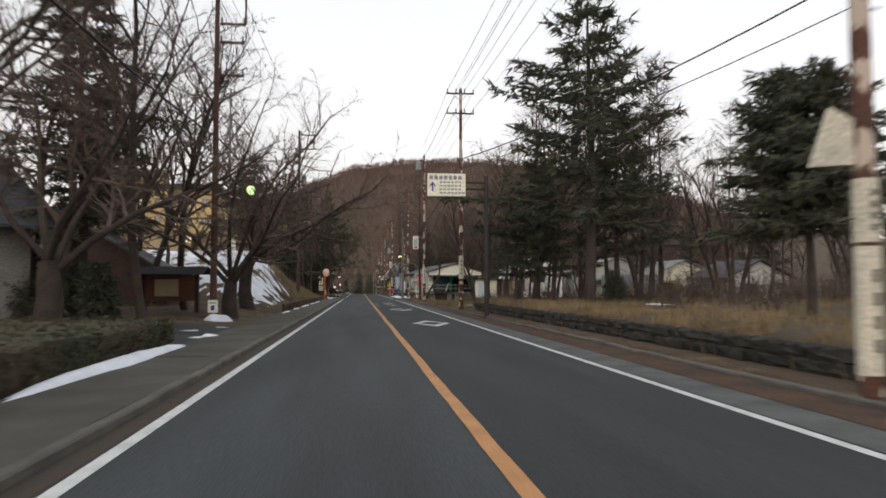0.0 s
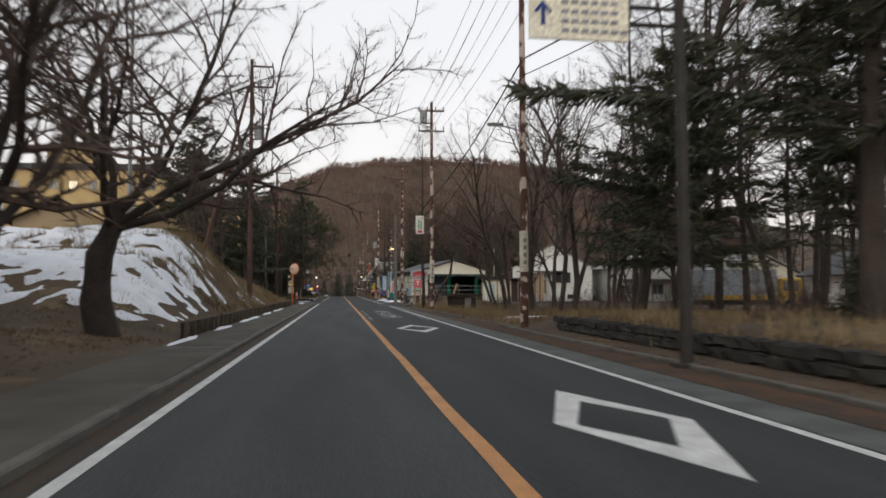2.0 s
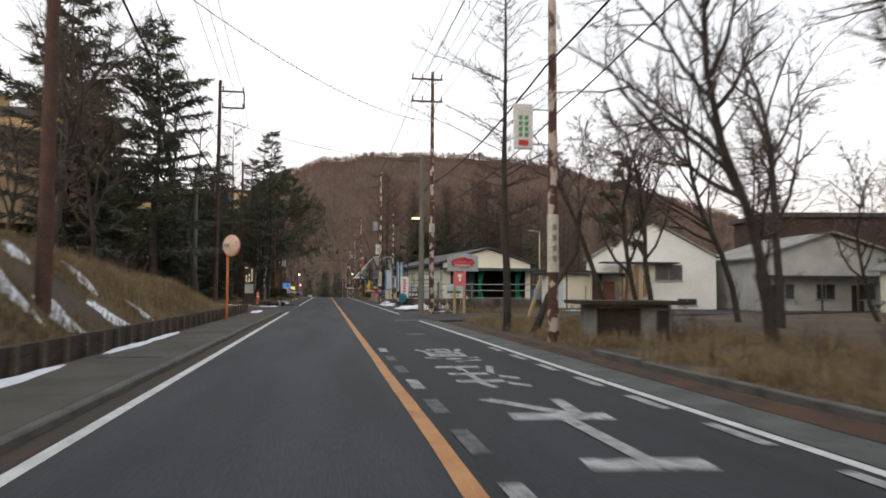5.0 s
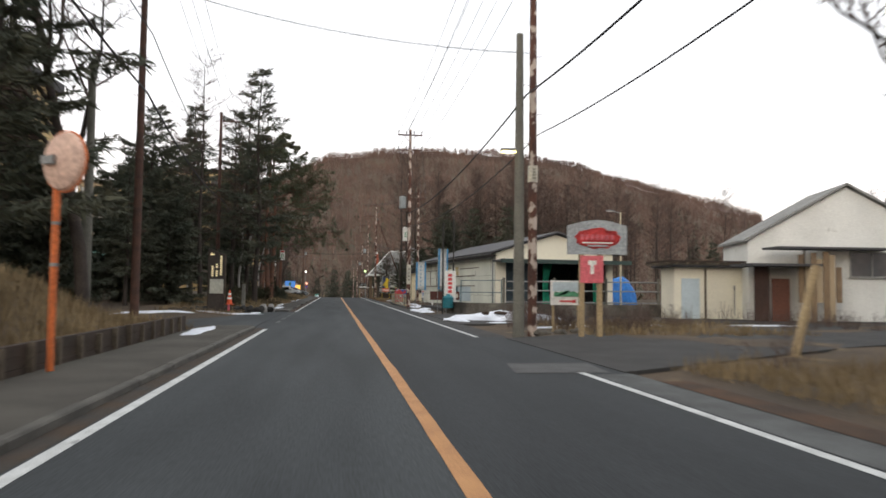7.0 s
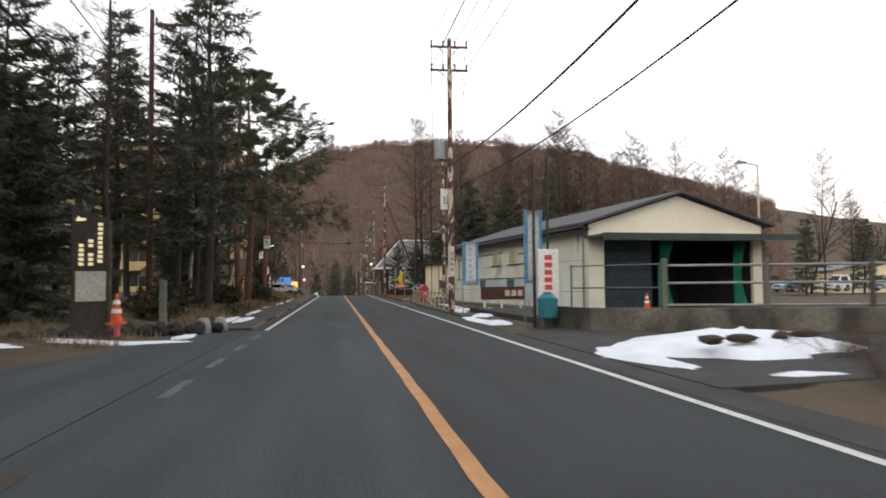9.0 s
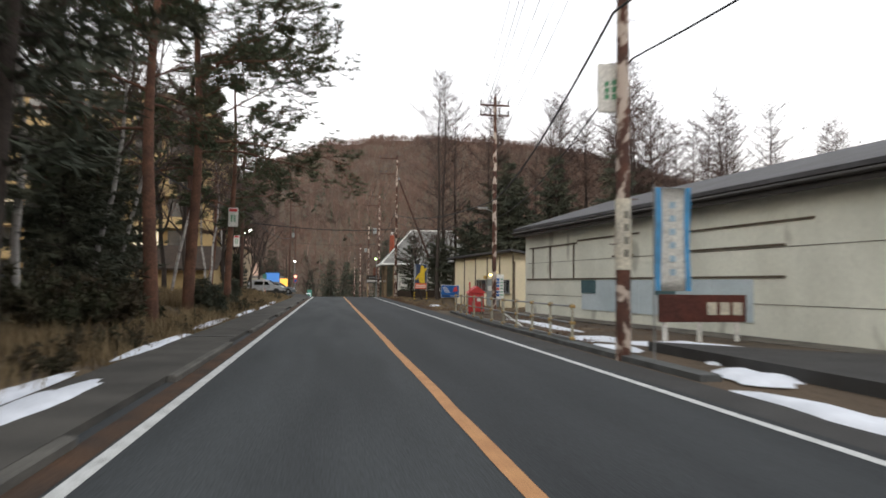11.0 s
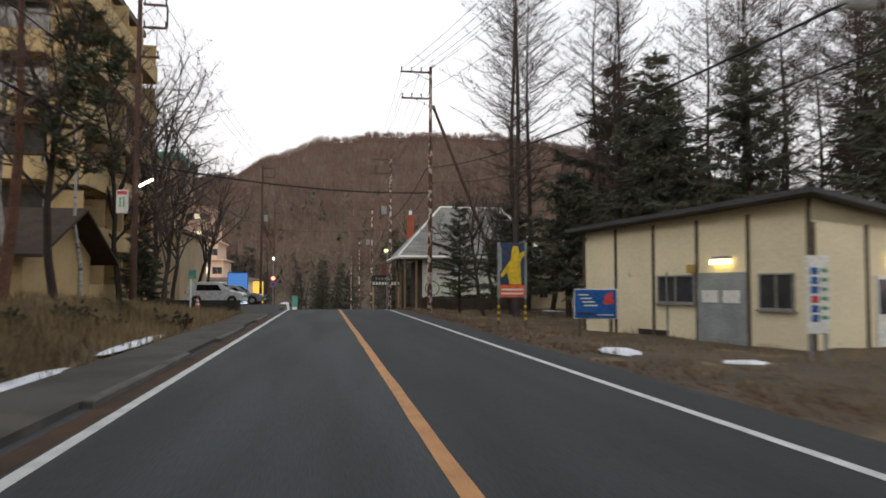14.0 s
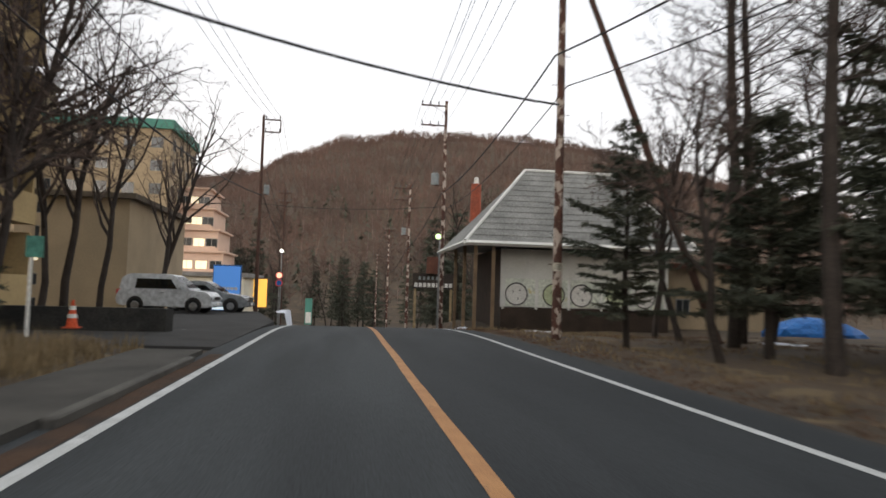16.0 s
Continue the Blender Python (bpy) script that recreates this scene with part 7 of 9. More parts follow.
for i in range(7):
    part("letter_bar", bbox(0.36 + i * 0.145, 0.46 + i * 0.145, -0.145, -0.136, 2.84, 2.99), M_PINKPAINT, ob_)
part("letter_bar", bbox(0.4, 1.3, -0.145, -0.136, 2.735, 2.77), M_SIGNWHITE, ob_)
part("letter_bar", bbox(0.55, 1.15, -0.145, -0.136, 2.64, 2.69), M_SILVERBOARD, ob_)
ar = part("arrow_board", bbox(0.36, 1.03, -0.12, -0.075, 1.6, 2.38), M_PINKPAINT, os_, "faded red arrow board")
part("arrow_shaft", bbox(0.65, 0.75, -0.13, -0.122, 1.85, 2.2), M_SIGNWHITE, ar)
part("arrow_head", bbox(0.58, 0.82, -0.13, -0.122, 2.12, 2.24), M_SIGNWHITE, ar)
gs = thing("small_sign", pose(6.0, 95.0, 0.0), "small white sign with green writing and a red arrow", "sign")
gb = part("board", bbox(0, 1.05, -0.03, 0.03, 0.85, 1.65, 0.01), M_SIGNWHITE, gs)
part("picture_band", bbox(0.06, 0.99, -0.04, -0.032, 1.3, 1.6), M_BLUESHEET, gb)
bm = bmesh.new()
hills = [(0.1, 1.13)] + [(0.1 + 0.036 * i, 1.2 + 0.11 * abs(math.sin(i * 0.75)) + 0.05 * math.sin(i * 1.9)) for i in range(24)] + [(0.95, 1.13)]
bm.faces.new([bm.verts.new((x, -0.046, z)) for x, z in hills])
bmesh.ops.triangulate(bm, faces=bm.faces[:])
bmesh.ops.solidify(bm, geom=bm.faces[:], thickness=0.006)
part("green_motif", bm, M_GREENPRINT, gb)
part("arrow", bbox(0.3, 0.72, -0.04, -0.032, 0.955, 1.005), M_REDPAINT, gb)
part("arrow_head", prism([(0.72, -0.04), (0.72, -0.032), (0.84, -0.032), (0.84, -0.04)], 0.93, 1.03), M_REDPAINT, gb)
for x in (0.1, 0.95):
    part("post", bbox(x - 0.03, x + 0.03, 0.032, 0.08, -0.3, 1.5), M_POST, gs)
lp = thing("leaning_post", pose(8.5, 86.0, -0.2), "leaning pale timber post in the dry grass", "post")
part("post", brod((0, 0, 0), (0.72, 0.2, 2.1), 0.1, 0.09, 10), M_POST, lp)

M_PALEPRINT = mat("pale_blue_print", (0.38, 0.52, 0.62), 0.6, bump=0)
# printed banners, white pylon and tank near the warehouse
def nobori(x, y, z0, w, h, label, rz=0):
    t = thing("banner_flag", pose(x, y, z0, 0, 0, rz), label, "banner", "shop banners")
    part("pole", brod((0, 0, -0.6), (0, 0, h + 1.25), 0.018), M_STEEL, t)
    part("cross_rod", brod((0, 0, h + 1.2), (w, 0, h + 1.2), 0.012), M_STEEL, t)
    bm = bmesh.new()
    vs = [[bm.verts.new((0.02 + w * i / 4, 0.03 * math.sin(i * 1.3 + k * 0.7), 1.2 + h * k / 8)) for k in range(9)] for i in range(5)]
    for i in range(4):
        for k in range(8):
            bm.faces.new((vs[i][k], vs[i + 1][k], vs[i + 1][k + 1], vs[i][k + 1]))
    bmesh.ops.solidify(bm, geom=bm.faces[:], thickness=0.01)
    c = part("cloth", bm, M_SIGNWHITE, t, "white cloth with blue edges", smooth=True)
    for a, b in ((0.0, 0.17), (0.84, 1.0)):
        bm = bmesh.new()
        vs = [[bm.verts.new((0.02 + w * (a + (b - a) * i), 0.03 * math.sin((a + (b - a) * i) * 4 * 1.3 + k * 0.7) - 0.02, 1.2 + h * k / 8)) for k in range(9)] for i in range(2)]
        for k in range(8):
            bm.faces.new((vs[0][k], vs[1][k], vs[1][k + 1], vs[0][k + 1]))
        part("blue_edge", bm, M_SIGNBLUE, c)
    for i in range(6):
        part("letter_bar", bbox(w * 0.42, w * 0.58, -0.05, -0.043, 1.3 + h * (0.1 + 0.13 * i), 1.3 + h * (0.16 + 0.13 * i)), M_PALEPRINT, c)


nobori(4.84, 113.3, 0.15, 0.56, 2.3, "tall white and blue shop banner on a pole")
nobori(4.78, 124.35, 0.1, 0.72, 2.0, "white and blue shop banner beside a utility pole")
py = thing("pylon_sign", pose(5.16, 112.85, 0.2), "white upright sign box with faded red letters", "sign")
pb = part("box", bbox(0, 0.66, 0, 0.25, 0.15, 2.2, 0.02), M_SIGNWHITE, py)
for i in range(5):
    part("letter_bar", bbox(0.2, 0.44, -0.012, -0.004, 0.95 + i * 0.23, 1.1 + i * 0.23), M_REDPAINT, pb)
part("leg", bbox(0.1, 0.16, 0.05, 0.2, -0.3, 0.15), M_STEEL, py)
part("leg", bbox(0.5, 0.56, 0.05, 0.2, -0.3, 0.15), M_STEEL, py)
tk = thing("plastic_tank", pose(5.3, 112.35, 0.3), "teal plastic tank with a domed lid", "tank")
bm = bmesh.new()
for z0, z1, r0, r1 in ((0, 0.05, 0.27, 0.3), (0.05, 0.6, 0.3, 0.3), (0.6, 0.72, 0.3, 0.16), (0.72, 0.78, 0.12, 0.12)):
    rod(bm, (0, 0, z0), (0, 0, z1), r0, r1, 18)
part("body", bm, M_TANKTEAL, tk)
for z in (0.2, 0.35, 0.5):
    part("rib", brod((0, 0, z), (0, 0, z + 0.03), 0.315, 0.315, 18), M_TANKTEAL, tk)
bbd = thing("name_board", pose(6.2, 127.2, 0.0, 0, 0, 4), "low red-brown board with pale letter blocks", "sign")
nb = part("board", bbox(0, 2.3, -0.03, 0.03, 0.55, 1.2, 0.01), M_BROWNBOARD, bbd)
for i in range(3):
    part("letter_block", bbox(1.25 + i * 0.34, 1.5 + i * 0.34, -0.045, -0.032, 0.72, 1.02), M_PLATE, nb)
for x in (0.2, 1.1, 2.1):
    part("leg", bbox(x - 0.05, x + 0.05, 0.032, 0.1, -0.3, 0.9), M_SIGNWHITE, bbd)


def guard_fence(name, pts, label, h=0.95, rails=(0.9, 0.5), post_r=0.035, material=None, caps=True, rail_r=0.022, step=1.9, rail_m=None):
    """A pipe fence along a line of plan points."""
    material = material or M_FENCEPAINT
    t = thing(name, pose(pts[0][0], pts[0][1], pts[0][2]), label, "fence")
    o = Vector(pts[0])
    for a, b in zip(pts, pts[1:]):
        a, b = Vector(a) - o, Vector(b) - o
        n = max(1, round((b - a).length / step))
        for i in range(n + 1):
            p = a.lerp(b, i / n)
            ps = part("post", brod(p + Vector((0, 0, -0.3)), p + Vector((0, 0, h)), post_r, post_r, 8), material, t)
            if caps:
                for z in rails:
                    part("clamp", brod(p + Vector((-0.06, 0, z)), p + Vector((0.06, 0, z)), 0.045, 0.045, 8), M_CAPYEL, ps)
        for z in rails:
            part("rail", brod(a + Vector((0, 0, z)), b + Vector((0, 0, z)), rail_r, rail_r, 6), rail_m or material, t)
    return t


gf = guard_fence("pipe_fence", [(4.45, 128.2, 0.0), (4.45, 139.0, 0.0), (4.85, 147.3, -0.05)], "cream pipe fence with yellow clamps along the road", 0.95, (0.88, 0.48, 0.1), rail_m=M_STEEL)
part("diagonal_brace", brod((0.0, 7.6, 0.48), (0.35, 6.0, 0.05), 0.025), M_SIGNWHITE, gf)
kerbw = tagged(part("low_concrete_edge", prism([(4.2, 121.5), (4.55, 121.5), (4.6, 139.5), (5.0, 148), (4.65, 148), (4.25, 139)], -0.1, 0.045), M_APRON), "low worn concrete edge beside the road", "kerb", kind="structure")
tagged(part("yard_wall", prism([(6.0, 110.6), (8.4, 109.4), (13.0, 108.2), (30.0, 106.5), (30, 106.9), (13.0, 108.6), (8.5, 109.8), (6.1, 111.0), (5.6, 114.2), (5.3, 114.0)], -0.2, 0.64), M_STAINED), "low stained concrete retaining wall of the yard", "wall", kind="structure")
tagged(part("raised_yard", prism([(6.1, 111.0), (8.5, 109.8), (13.0, 108.6), (30.0, 106.9), (60, 106), (60, 121), (19.2, 123.4), (10.1, 122.4), (8.3, 123), (5.4, 126), (5.6, 114.2)], -0.2, 0.2), M_ASPHALT_OLD), "raised asphalt yard behind the wall", "yard", kind="structure")
guard_fence("timber_fence", [(7.9, 109.9, 0.5), (13.0, 108.4, 0.5), (29.5, 106.7, 0.5)], "post fence with three pale rails on the wall", 1.5, (1.3, 0.82, 0.22), 0.075, M_POLEC, False, 0.035, 2.6, M_STEEL)
guard_fence("mesh_fence", [(6.0, 112.2, 0.5), (7.8, 110.0, 0.5)], "short grey-green mesh fence panel at the yard corner", 1.4, (1.35, 0.7, 0.1), 0.03, M_TEAL, False, 0.02, 2.0)

# red hose box with a small roof
hx = thing("hose_box", pose(5.35, 144.8, 0.0, 0, 0, 6) @ Matrix.Diagonal((0.8, 0.9, 1, 1)), "red fire hose box with a small pitched roof", "hose box")
part("cabinet", bbox(-0.45, 0.45, -0.22, 0.22, 0.12, 0.98, 0.015), M_REDPAINT, hx)
bm = bmesh.new()
v = [bm.verts.new(p) for p in ((-0.56, -0.3, 0.985), (0.56, -0.3, 0.985), (0.0, -0.3, 1.32), (-0.56, 0.3, 0.985), (0.56, 0.3, 0.985), (0.0, 0.3, 1.32))]
for fc in ((0, 1, 2), (5, 4, 3), (0, 2, 5, 3), (2, 1, 4, 5), (1, 0, 3, 4)):
    bm.faces.new([v[i] for i in fc])
part("roof", bm, M_REDPAINT, hx)
for x in (-0.38, 0.38):
    part("leg", bbox(x - 0.04, x + 0.04, -0.18, 0.18, -0.2, 0.12), M_DARK, hx)
dr = part("door", bbox(-0.4, 0.4, -0.245, -0.222, 0.18, 0.9), M_REDPAINT, hx)
part("door_window", bbox(0.0, 0.28, -0.255, -0.247, 0.6, 0.78), M_SIGNWHITE, dr)
part("handle", bbox(-0.3, -0.26, -0.27, -0.247, 0.45, 0.6), M_STEEL, dr)
part("marker_post", brod((-0.45, -0.28, -0.2), (-0.45, -0.28, 1.5), 0.045), M_REDPAINT, hx)

# blue and tall printed signs by the hut
bl = thing("blue_sign", pose(6.75, 164.9, -0.2, 0, 0, -6), "blue notice board with white lines and a red mark", "sign")
bb_ = part("board", bbox(0, 1.3, -0.03, 0.03, 0.62, 1.5, 0.01), M_SIGNROYAL, bl)
part("white_edge", bbox(-0.03, 1.36, 0.032, 0.045, 0.59, 1.53), M_SIGNWHITE, bl)
for i in range(4):
    part("letter_bar", bbox(0.1 + i * 0.06, 0.42 + i * 0.09, -0.042, -0.034, 1.32 - i * 0.11, 1.36 - i * 0.11), M_SIGNWHITE, bb_)
part("letter_bar", bbox(0.7, 1.2, -0.042, -0.034, 0.70, 0.73), M_SIGNWHITE, bb_)
part("letter_bar", bbox(0.06, 0.6, -0.042, -0.034, 0.7, 0.8), M_BANNERBLUE, bb_)
for x, z, r in ((1.05, 1.25, 0.13), (0.98, 1.12, 0.1), (1.12, 1.36, 0.07), (1.14, 1.12, 0.08)):
    part("red_mark", brod((x, -0.042, z), (x, -0.034, z), r, r, 9), M_REDPAINT, bb_)
for x in (0.15, 1.15):
    part("leg", bbox(x - 0.05, x + 0.05, 0.047, 0.12, -0.2, 1.2), M_BATTEN, bl)
tb = thing("tall_sign", pose(5.15, 168.4, -0.1), "tall navy board with a yellow figure shape over orange", "sign")
t1 = part("board", bbox(0, 0.98, -0.03, 0.03, 1.08, 3.05, 0.01), M_BANNERBLUE, tb)
part("orange_panel", bbox(0.03, 0.95, -0.042, -0.033, 1.12, 1.55), M_ORANGEPRINT, t1)
for i in range(2):
    part("letter_bar", bbox(0.1, 0.88, -0.05, -0.044, 1.22 + i * 0.14, 1.28 + i * 0.14), M_SIGNWHITE, t1)
bm = bmesh.new()
shape = ((0.50, 2.94), (0.69, 2.94), (0.76, 2.67), (0.92, 2.78), (0.95, 2.69), (0.76, 2.35), (0.72, 2.0), (0.82, 1.57), (0.67, 1.57), (0.63, 1.88), (0.56, 1.57), (0.40, 1.57), (0.43, 1.94), (0.34, 2.03), (0.11, 1.81), (0.05, 1.91), (0.24, 2.19), (0.43, 2.44), (0.47, 2.72))
bm.faces.new([bm.verts.new((x, -0.044, z)) for x, z in shape])
bmesh.ops.triangulate(bm, faces=bm.faces[:])
bmesh.ops.solidify(bm, geom=bm.faces[:], thickness=0.006)
part("yellow_shape", bm, M_YELLOWPRINT, t1, "plain yellow painted shape")
part("pale_strip", bbox(0.03, 0.1, -0.042, -0.033, 2.05, 2.9), M_GREYBOX, t1)
for x in (0.0, 0.98):
    part("frame_edge", bbox(x - 0.04, x + 0.04, -0.05, 0.05, 1.05, 3.08), M_STEEL, tb)
    lg = part("leg", brod((x, 0, -0.3), (x, 0, 1.05), 0.04), M_BATTEN, tb)
    for i in range(3):
        part("yellow_band", brod((x, 0, 0.3 + i * 0.22), (x, 0, 0.4 + i * 0.22), 0.045, 0.045), M_YELLOWPRINT, lg)
ws = thing("shop_sign", pose(9.05, 157.0, -0.2, 0, 0, 12), "white upright shop sign with blue and green writing", "sign")
wb = part("board", bbox(0, 0.6, -0.04, 0.04, 0.6, 2.25, 0.01), M_SIGNWHITE, ws)
for i in range(6):
    part("letter_bar", bbox(0.08, 0.28, -0.052, -0.044, 0.85 + i * 0.2, 1.0 + i * 0.2), M_SIGNROYAL if i != 2 else M_REDPAINT, wb)
    part("letter_bar", bbox(0.36, 0.54, -0.052, -0.044, 0.9 + i * 0.2, 0.98 + i * 0.2), M_GREENPRINT, wb)
for x in (0.08, 0.52):
    part("leg", bbox(x - 0.03, x + 0.03, -0.02, 0.03, -0.2, 0.6), M_STEEL, ws)

# Print given a weak glow so the writing reads bright without a lamp.
M_GLOWPRINT = glow("glowing_sign_print", (0.95, 0.80, 0.45), 0.4)
M_POSTCREAM = mat("cream_post_paint", (0.62, 0.55, 0.38), 0.7, (0.5, 0.44, 0.3), 2, fine=18, bump=0.05)
M_PANELDULL = mat("dull_cream_panel", (0.50, 0.49, 0.40), 0.7, (0.42, 0.41, 0.34), 2, fine=16, bump=0.05)
# brown timber sign in a stone-edged bed
bs = thing("timber_sign", pose(-7.1, 108.9, 0.6, 0, 0, 14), "dark brown upright timber guide sign with pale writing", "sign")
bm = bmesh.new()
prof = ((0.0, -0.5), (0.86, -0.5), (0.86, 2.32), (0.0, 2.62))
fa = [[bm.verts.new((x, y, z)) for x, z in prof] for y in (-0.06, 0.06)]
bm.faces.new(fa[0])
bm.faces.new(fa[1][::-1])
for i in range(4):
    bm.faces.new((fa[0][i], fa[1][i], fa[1][(i + 1) % 4], fa[0][(i + 1) % 4]))
bmesh.ops.recalc_face_normals(bm, faces=bm.faces)
bmesh.ops.bevel(bm, geom=bm.edges[:], offset=0.012, segments=1, affect="EDGES")
s1 = part("board", bm, M_SIGNBROWN, bs)
part("edge_strip", bbox(0.80, 0.85, -0.075, -0.063, -0.3, 2.3), M_BATTEN, s1)
part("cream_panel", bbox(0.1, 0.74, -0.075, -0.063, 0.42, 1.12), M_PANELDULL, bs, "dull cream panel")
for x0, z0, n in ((0.56, 1.32, 9), (0.36, 1.25, 6), (0.16, 1.25, 5)):
    for i in range(n):
        if x0 == 0.36 and i == 3:
            continue
        b_ = 0.095
        part("letter_bar", bbox(x0, x0 + 0.1, -0.073, -0.063, z0 + i * 0.108, z0 + b_ + i * 0.108 - 0.02), M_GLOWPRINT, s1)
part("arrow", bbox(0.14, 0.3, -0.073, -0.063, 2.3, 2.36), M_GLOWPRINT, s1)
part("arrow_head", brod((0.15, -0.073, 2.33), (0.15, -0.063, 2.33), 0.085, 0.085, 3), M_GLOWPRINT, s1)
part("marker_peg", brod((1.0, -0.25, -0.4), (1.0, -0.25, 0.25), 0.07, 0.05, 10), M_PINKPAINT, bs, "short faded red marker")


def cone(x, y, z, label="orange traffic cone with white bands"):
    t = thing("traffic_cone", pose(x, y, z), label, "traffic cone", "traffic cones")
    part("base", bbox(-0.18, 0.18, -0.18, 0.18, 0, 0.03), M_CONE, t)
    c = part("cone", brod((0, 0, 0.03), (0, 0, 0.7), 0.14, 0.03, 14), M_CONE, t)
    for z0, r0, r1 in ((0.25, 0.118, 0.1), (0.45, 0.084, 0.066)):
        part("white_band", brod((0, 0, z0), (0, 0, z0 + 0.1), r0, r1, 14), M_SIGNWHITE, c)


cone(-8.3, 121.0, ground_z(-8.3, 121))
cone(-6.0, 108.6, 0.5)
cone(12.4, 121.3, 0.2)
cone(-7.7, 184.2, 0.12, "plain orange traffic cone beside the parking")
st = thing("timber_stump_post", pose(-5.75, 112.0, 0.3), "short square timber post in the bed", "post")
part("post", bbox(-0.09, 0.09, -0.09, 0.09, -0.3, 1.22, 0.02), M_POLEC, st)


def boulder(x, y, z, s, seed, name="boundary_stone", label="pale rough stone at the road corner", m=None):
    rng = random.Random(seed)
    bm = bmesh.new()
    bmesh.ops.create_icosphere(bm, subdivisions=2, radius=1.0)
    for v in bm.verts:
        k = 1 + 0.35 * noise.noise(v.co * 1.3 + Vector((seed * 3.1, 0, 0)))
        v.co = Vector((v.co.x * s[0] * k, v.co.y * s[1] * k, v.co.z * s[2] * k))
    ob = part(name, bm, m or M_CONC, None)
    ob.matrix_world = pose(x, y, z, 0, 0, rng.uniform(0, 360))
    return tagged(ob, label, "stone")


boulder(-4.75, 112.6, 0.18, (0.28, 0.22, 0.3), 3)
boulder(-4.4, 113.3, 0.18, (0.3, 0.22, 0.27), 4)
for i in range(26):
    u = i / 25
    x, y = (-8.6 + 1.6 * u * 2, 106.9 + 3.0 * u * 2) if u < 0.5 else (-7.0 + 2.5 * (u - 0.5) * 2, 109.9 + 2.6 * (u - 0.5) * 2)
    k_ = 0.75 + 0.6 * ((i * 37) % 11) / 11
    boulder(x + 0.1 * math.sin(i * 2.3), y + 0.35 + 0.12 * math.cos(i * 3.1), 0.16, (0.24 * k_, 0.2, 0.2 * k_), 20 + i, "bed_stone", "dark rough stone edging the planted bed", M_CONC_DK)
nbd = thing("notice_shelter", pose(-10.9, 35.0, 0.25, 0, 0, -6), "roofed dark timber notice board with a pale panel", "notice board")
for x in (0.25, 2.6):
    part("post", bbox(x - 0.08, x + 0.08, -0.08, 0.08, -0.4, 1.75), M_DKWOOD, nbd)
nb_ = part("back_panel", bbox(0.2, 2.65, -0.05, 0.05, 0.55, 1.7), M_REDBROWN, nbd)
for i in range(7):
    part("slat", bbox(0.22, 2.63, -0.075, -0.053, 0.58 + i * 0.16, 0.7 + i * 0.16), M_REDBROWN, nb_)
part("map_panel", bbox(0.75, 1.8, -0.1, -0.078, 0.75, 1.5), M_TAN, nb_, "pale bare timber panel")
bm = bmesh.new()
for sg_ in (-1, 1):
    v = [bm.verts.new(p) for p in ((-0.25, 0, 2.08), (3.1, 0, 2.08), (3.1, sg_ * 0.75, 1.72), (-0.25, sg_ * 0.75, 1.72))]
    bm.faces.new(v)
bmesh.ops.solidify(bm, geom=bm.faces[:], thickness=0.06)
part("roof", bm, M_ROOFDK, nbd)

# retaining lagging along the sidewalk
rw = tagged(new("retaining_boards"), "low retaining wall of dark timber lagging boards and posts", "retaining wall", kind="structure")
rb = part("board", bbox(-5.32, -5.2, 0.02, 1.98, 0.0, 0.16), M_DKWOOD, rw)
rp = part("post", bbox(-5.22, -5.12, -0.05, 0.05, -0.2, 0.5), M_BATTEN, rw)
y = 42.0
first_b, first_p = True, True
while y < 94:
    for k in range(3):
        if first_b:
            o, first_b = rb, False
        else:
            o = rb.copy()
            scene.collection.objects.link(o)
        o.location = (random.uniform(-0.015, 0.015), y, 0.0 + k * 0.165)
    for d_ in (0.0, 1.0):
        if first_p:
            o, first_p = rp, False
        else:
            o = rp.copy()
            scene.collection.objects.link(o)
        o.location = (0, y + d_, random.uniform(-0.05, 0.02))
    y += 2.0

# low stone wall behind the right gutter
sw = tagged(new("stone_wall"), "low dark mossy stone wall in front of dry grass", "wall", kind="structure")
part("core", prism([(5.98, -30), (6.45, -30), (6.45, 45.5), (5.98, 45.5)], -0.1, 0.42), M_CONC_DK, sw)
protos = []
for k in range(6):
    rng = random.Random(70 + k)
    bm = bmesh.new()
    box(bm, -0.1, 0.1, -0.24, 0.24, -0.11, 0.11, 0.04)
    for v in bm.verts:
        v.co += Vector((rng.uniform(-0.045, 0.045), rng.uniform(-0.05, 0.05), rng.uniform(-0.04, 0.04)))
    protos.append(part("stone", bm, M_CONC_DK, sw))
used = set()
rng = random.Random(9)
for row in range(2):
    y = 4.0 + row * 0.25
    while y < 45.3:
        k = rng.randrange(6)
        o = protos[k]
        if k in used:
            o = o.copy()
            scene.collection.objects.link(o)
        used.add(k)
        o.location = (5.95, y, 0.12 + row * 0.225)
        o.scale = (1, 1.05, 1)
        y += 0.5
ge = tagged(new("gutter_edge"), "row of narrow concrete edge blocks along the gutter", "kerb", kind="structure")
g0 = part("edge_block", bbox(4.5, 4.66, 0.01, 1.19, -0.1, 0.085, 0.015), M_KERB, ge)
y = 2.0
while y < 66:
    if not 46.5 < y < 55:
        o = g0 if y == 2.0 else g0.copy()
        if o is not g0:
            scene.collection.objects.link(o)
        o.location = (random.uniform(-0.02, 0.02), y, random.uniform(-0.025, 0.01))
    y += 1.2


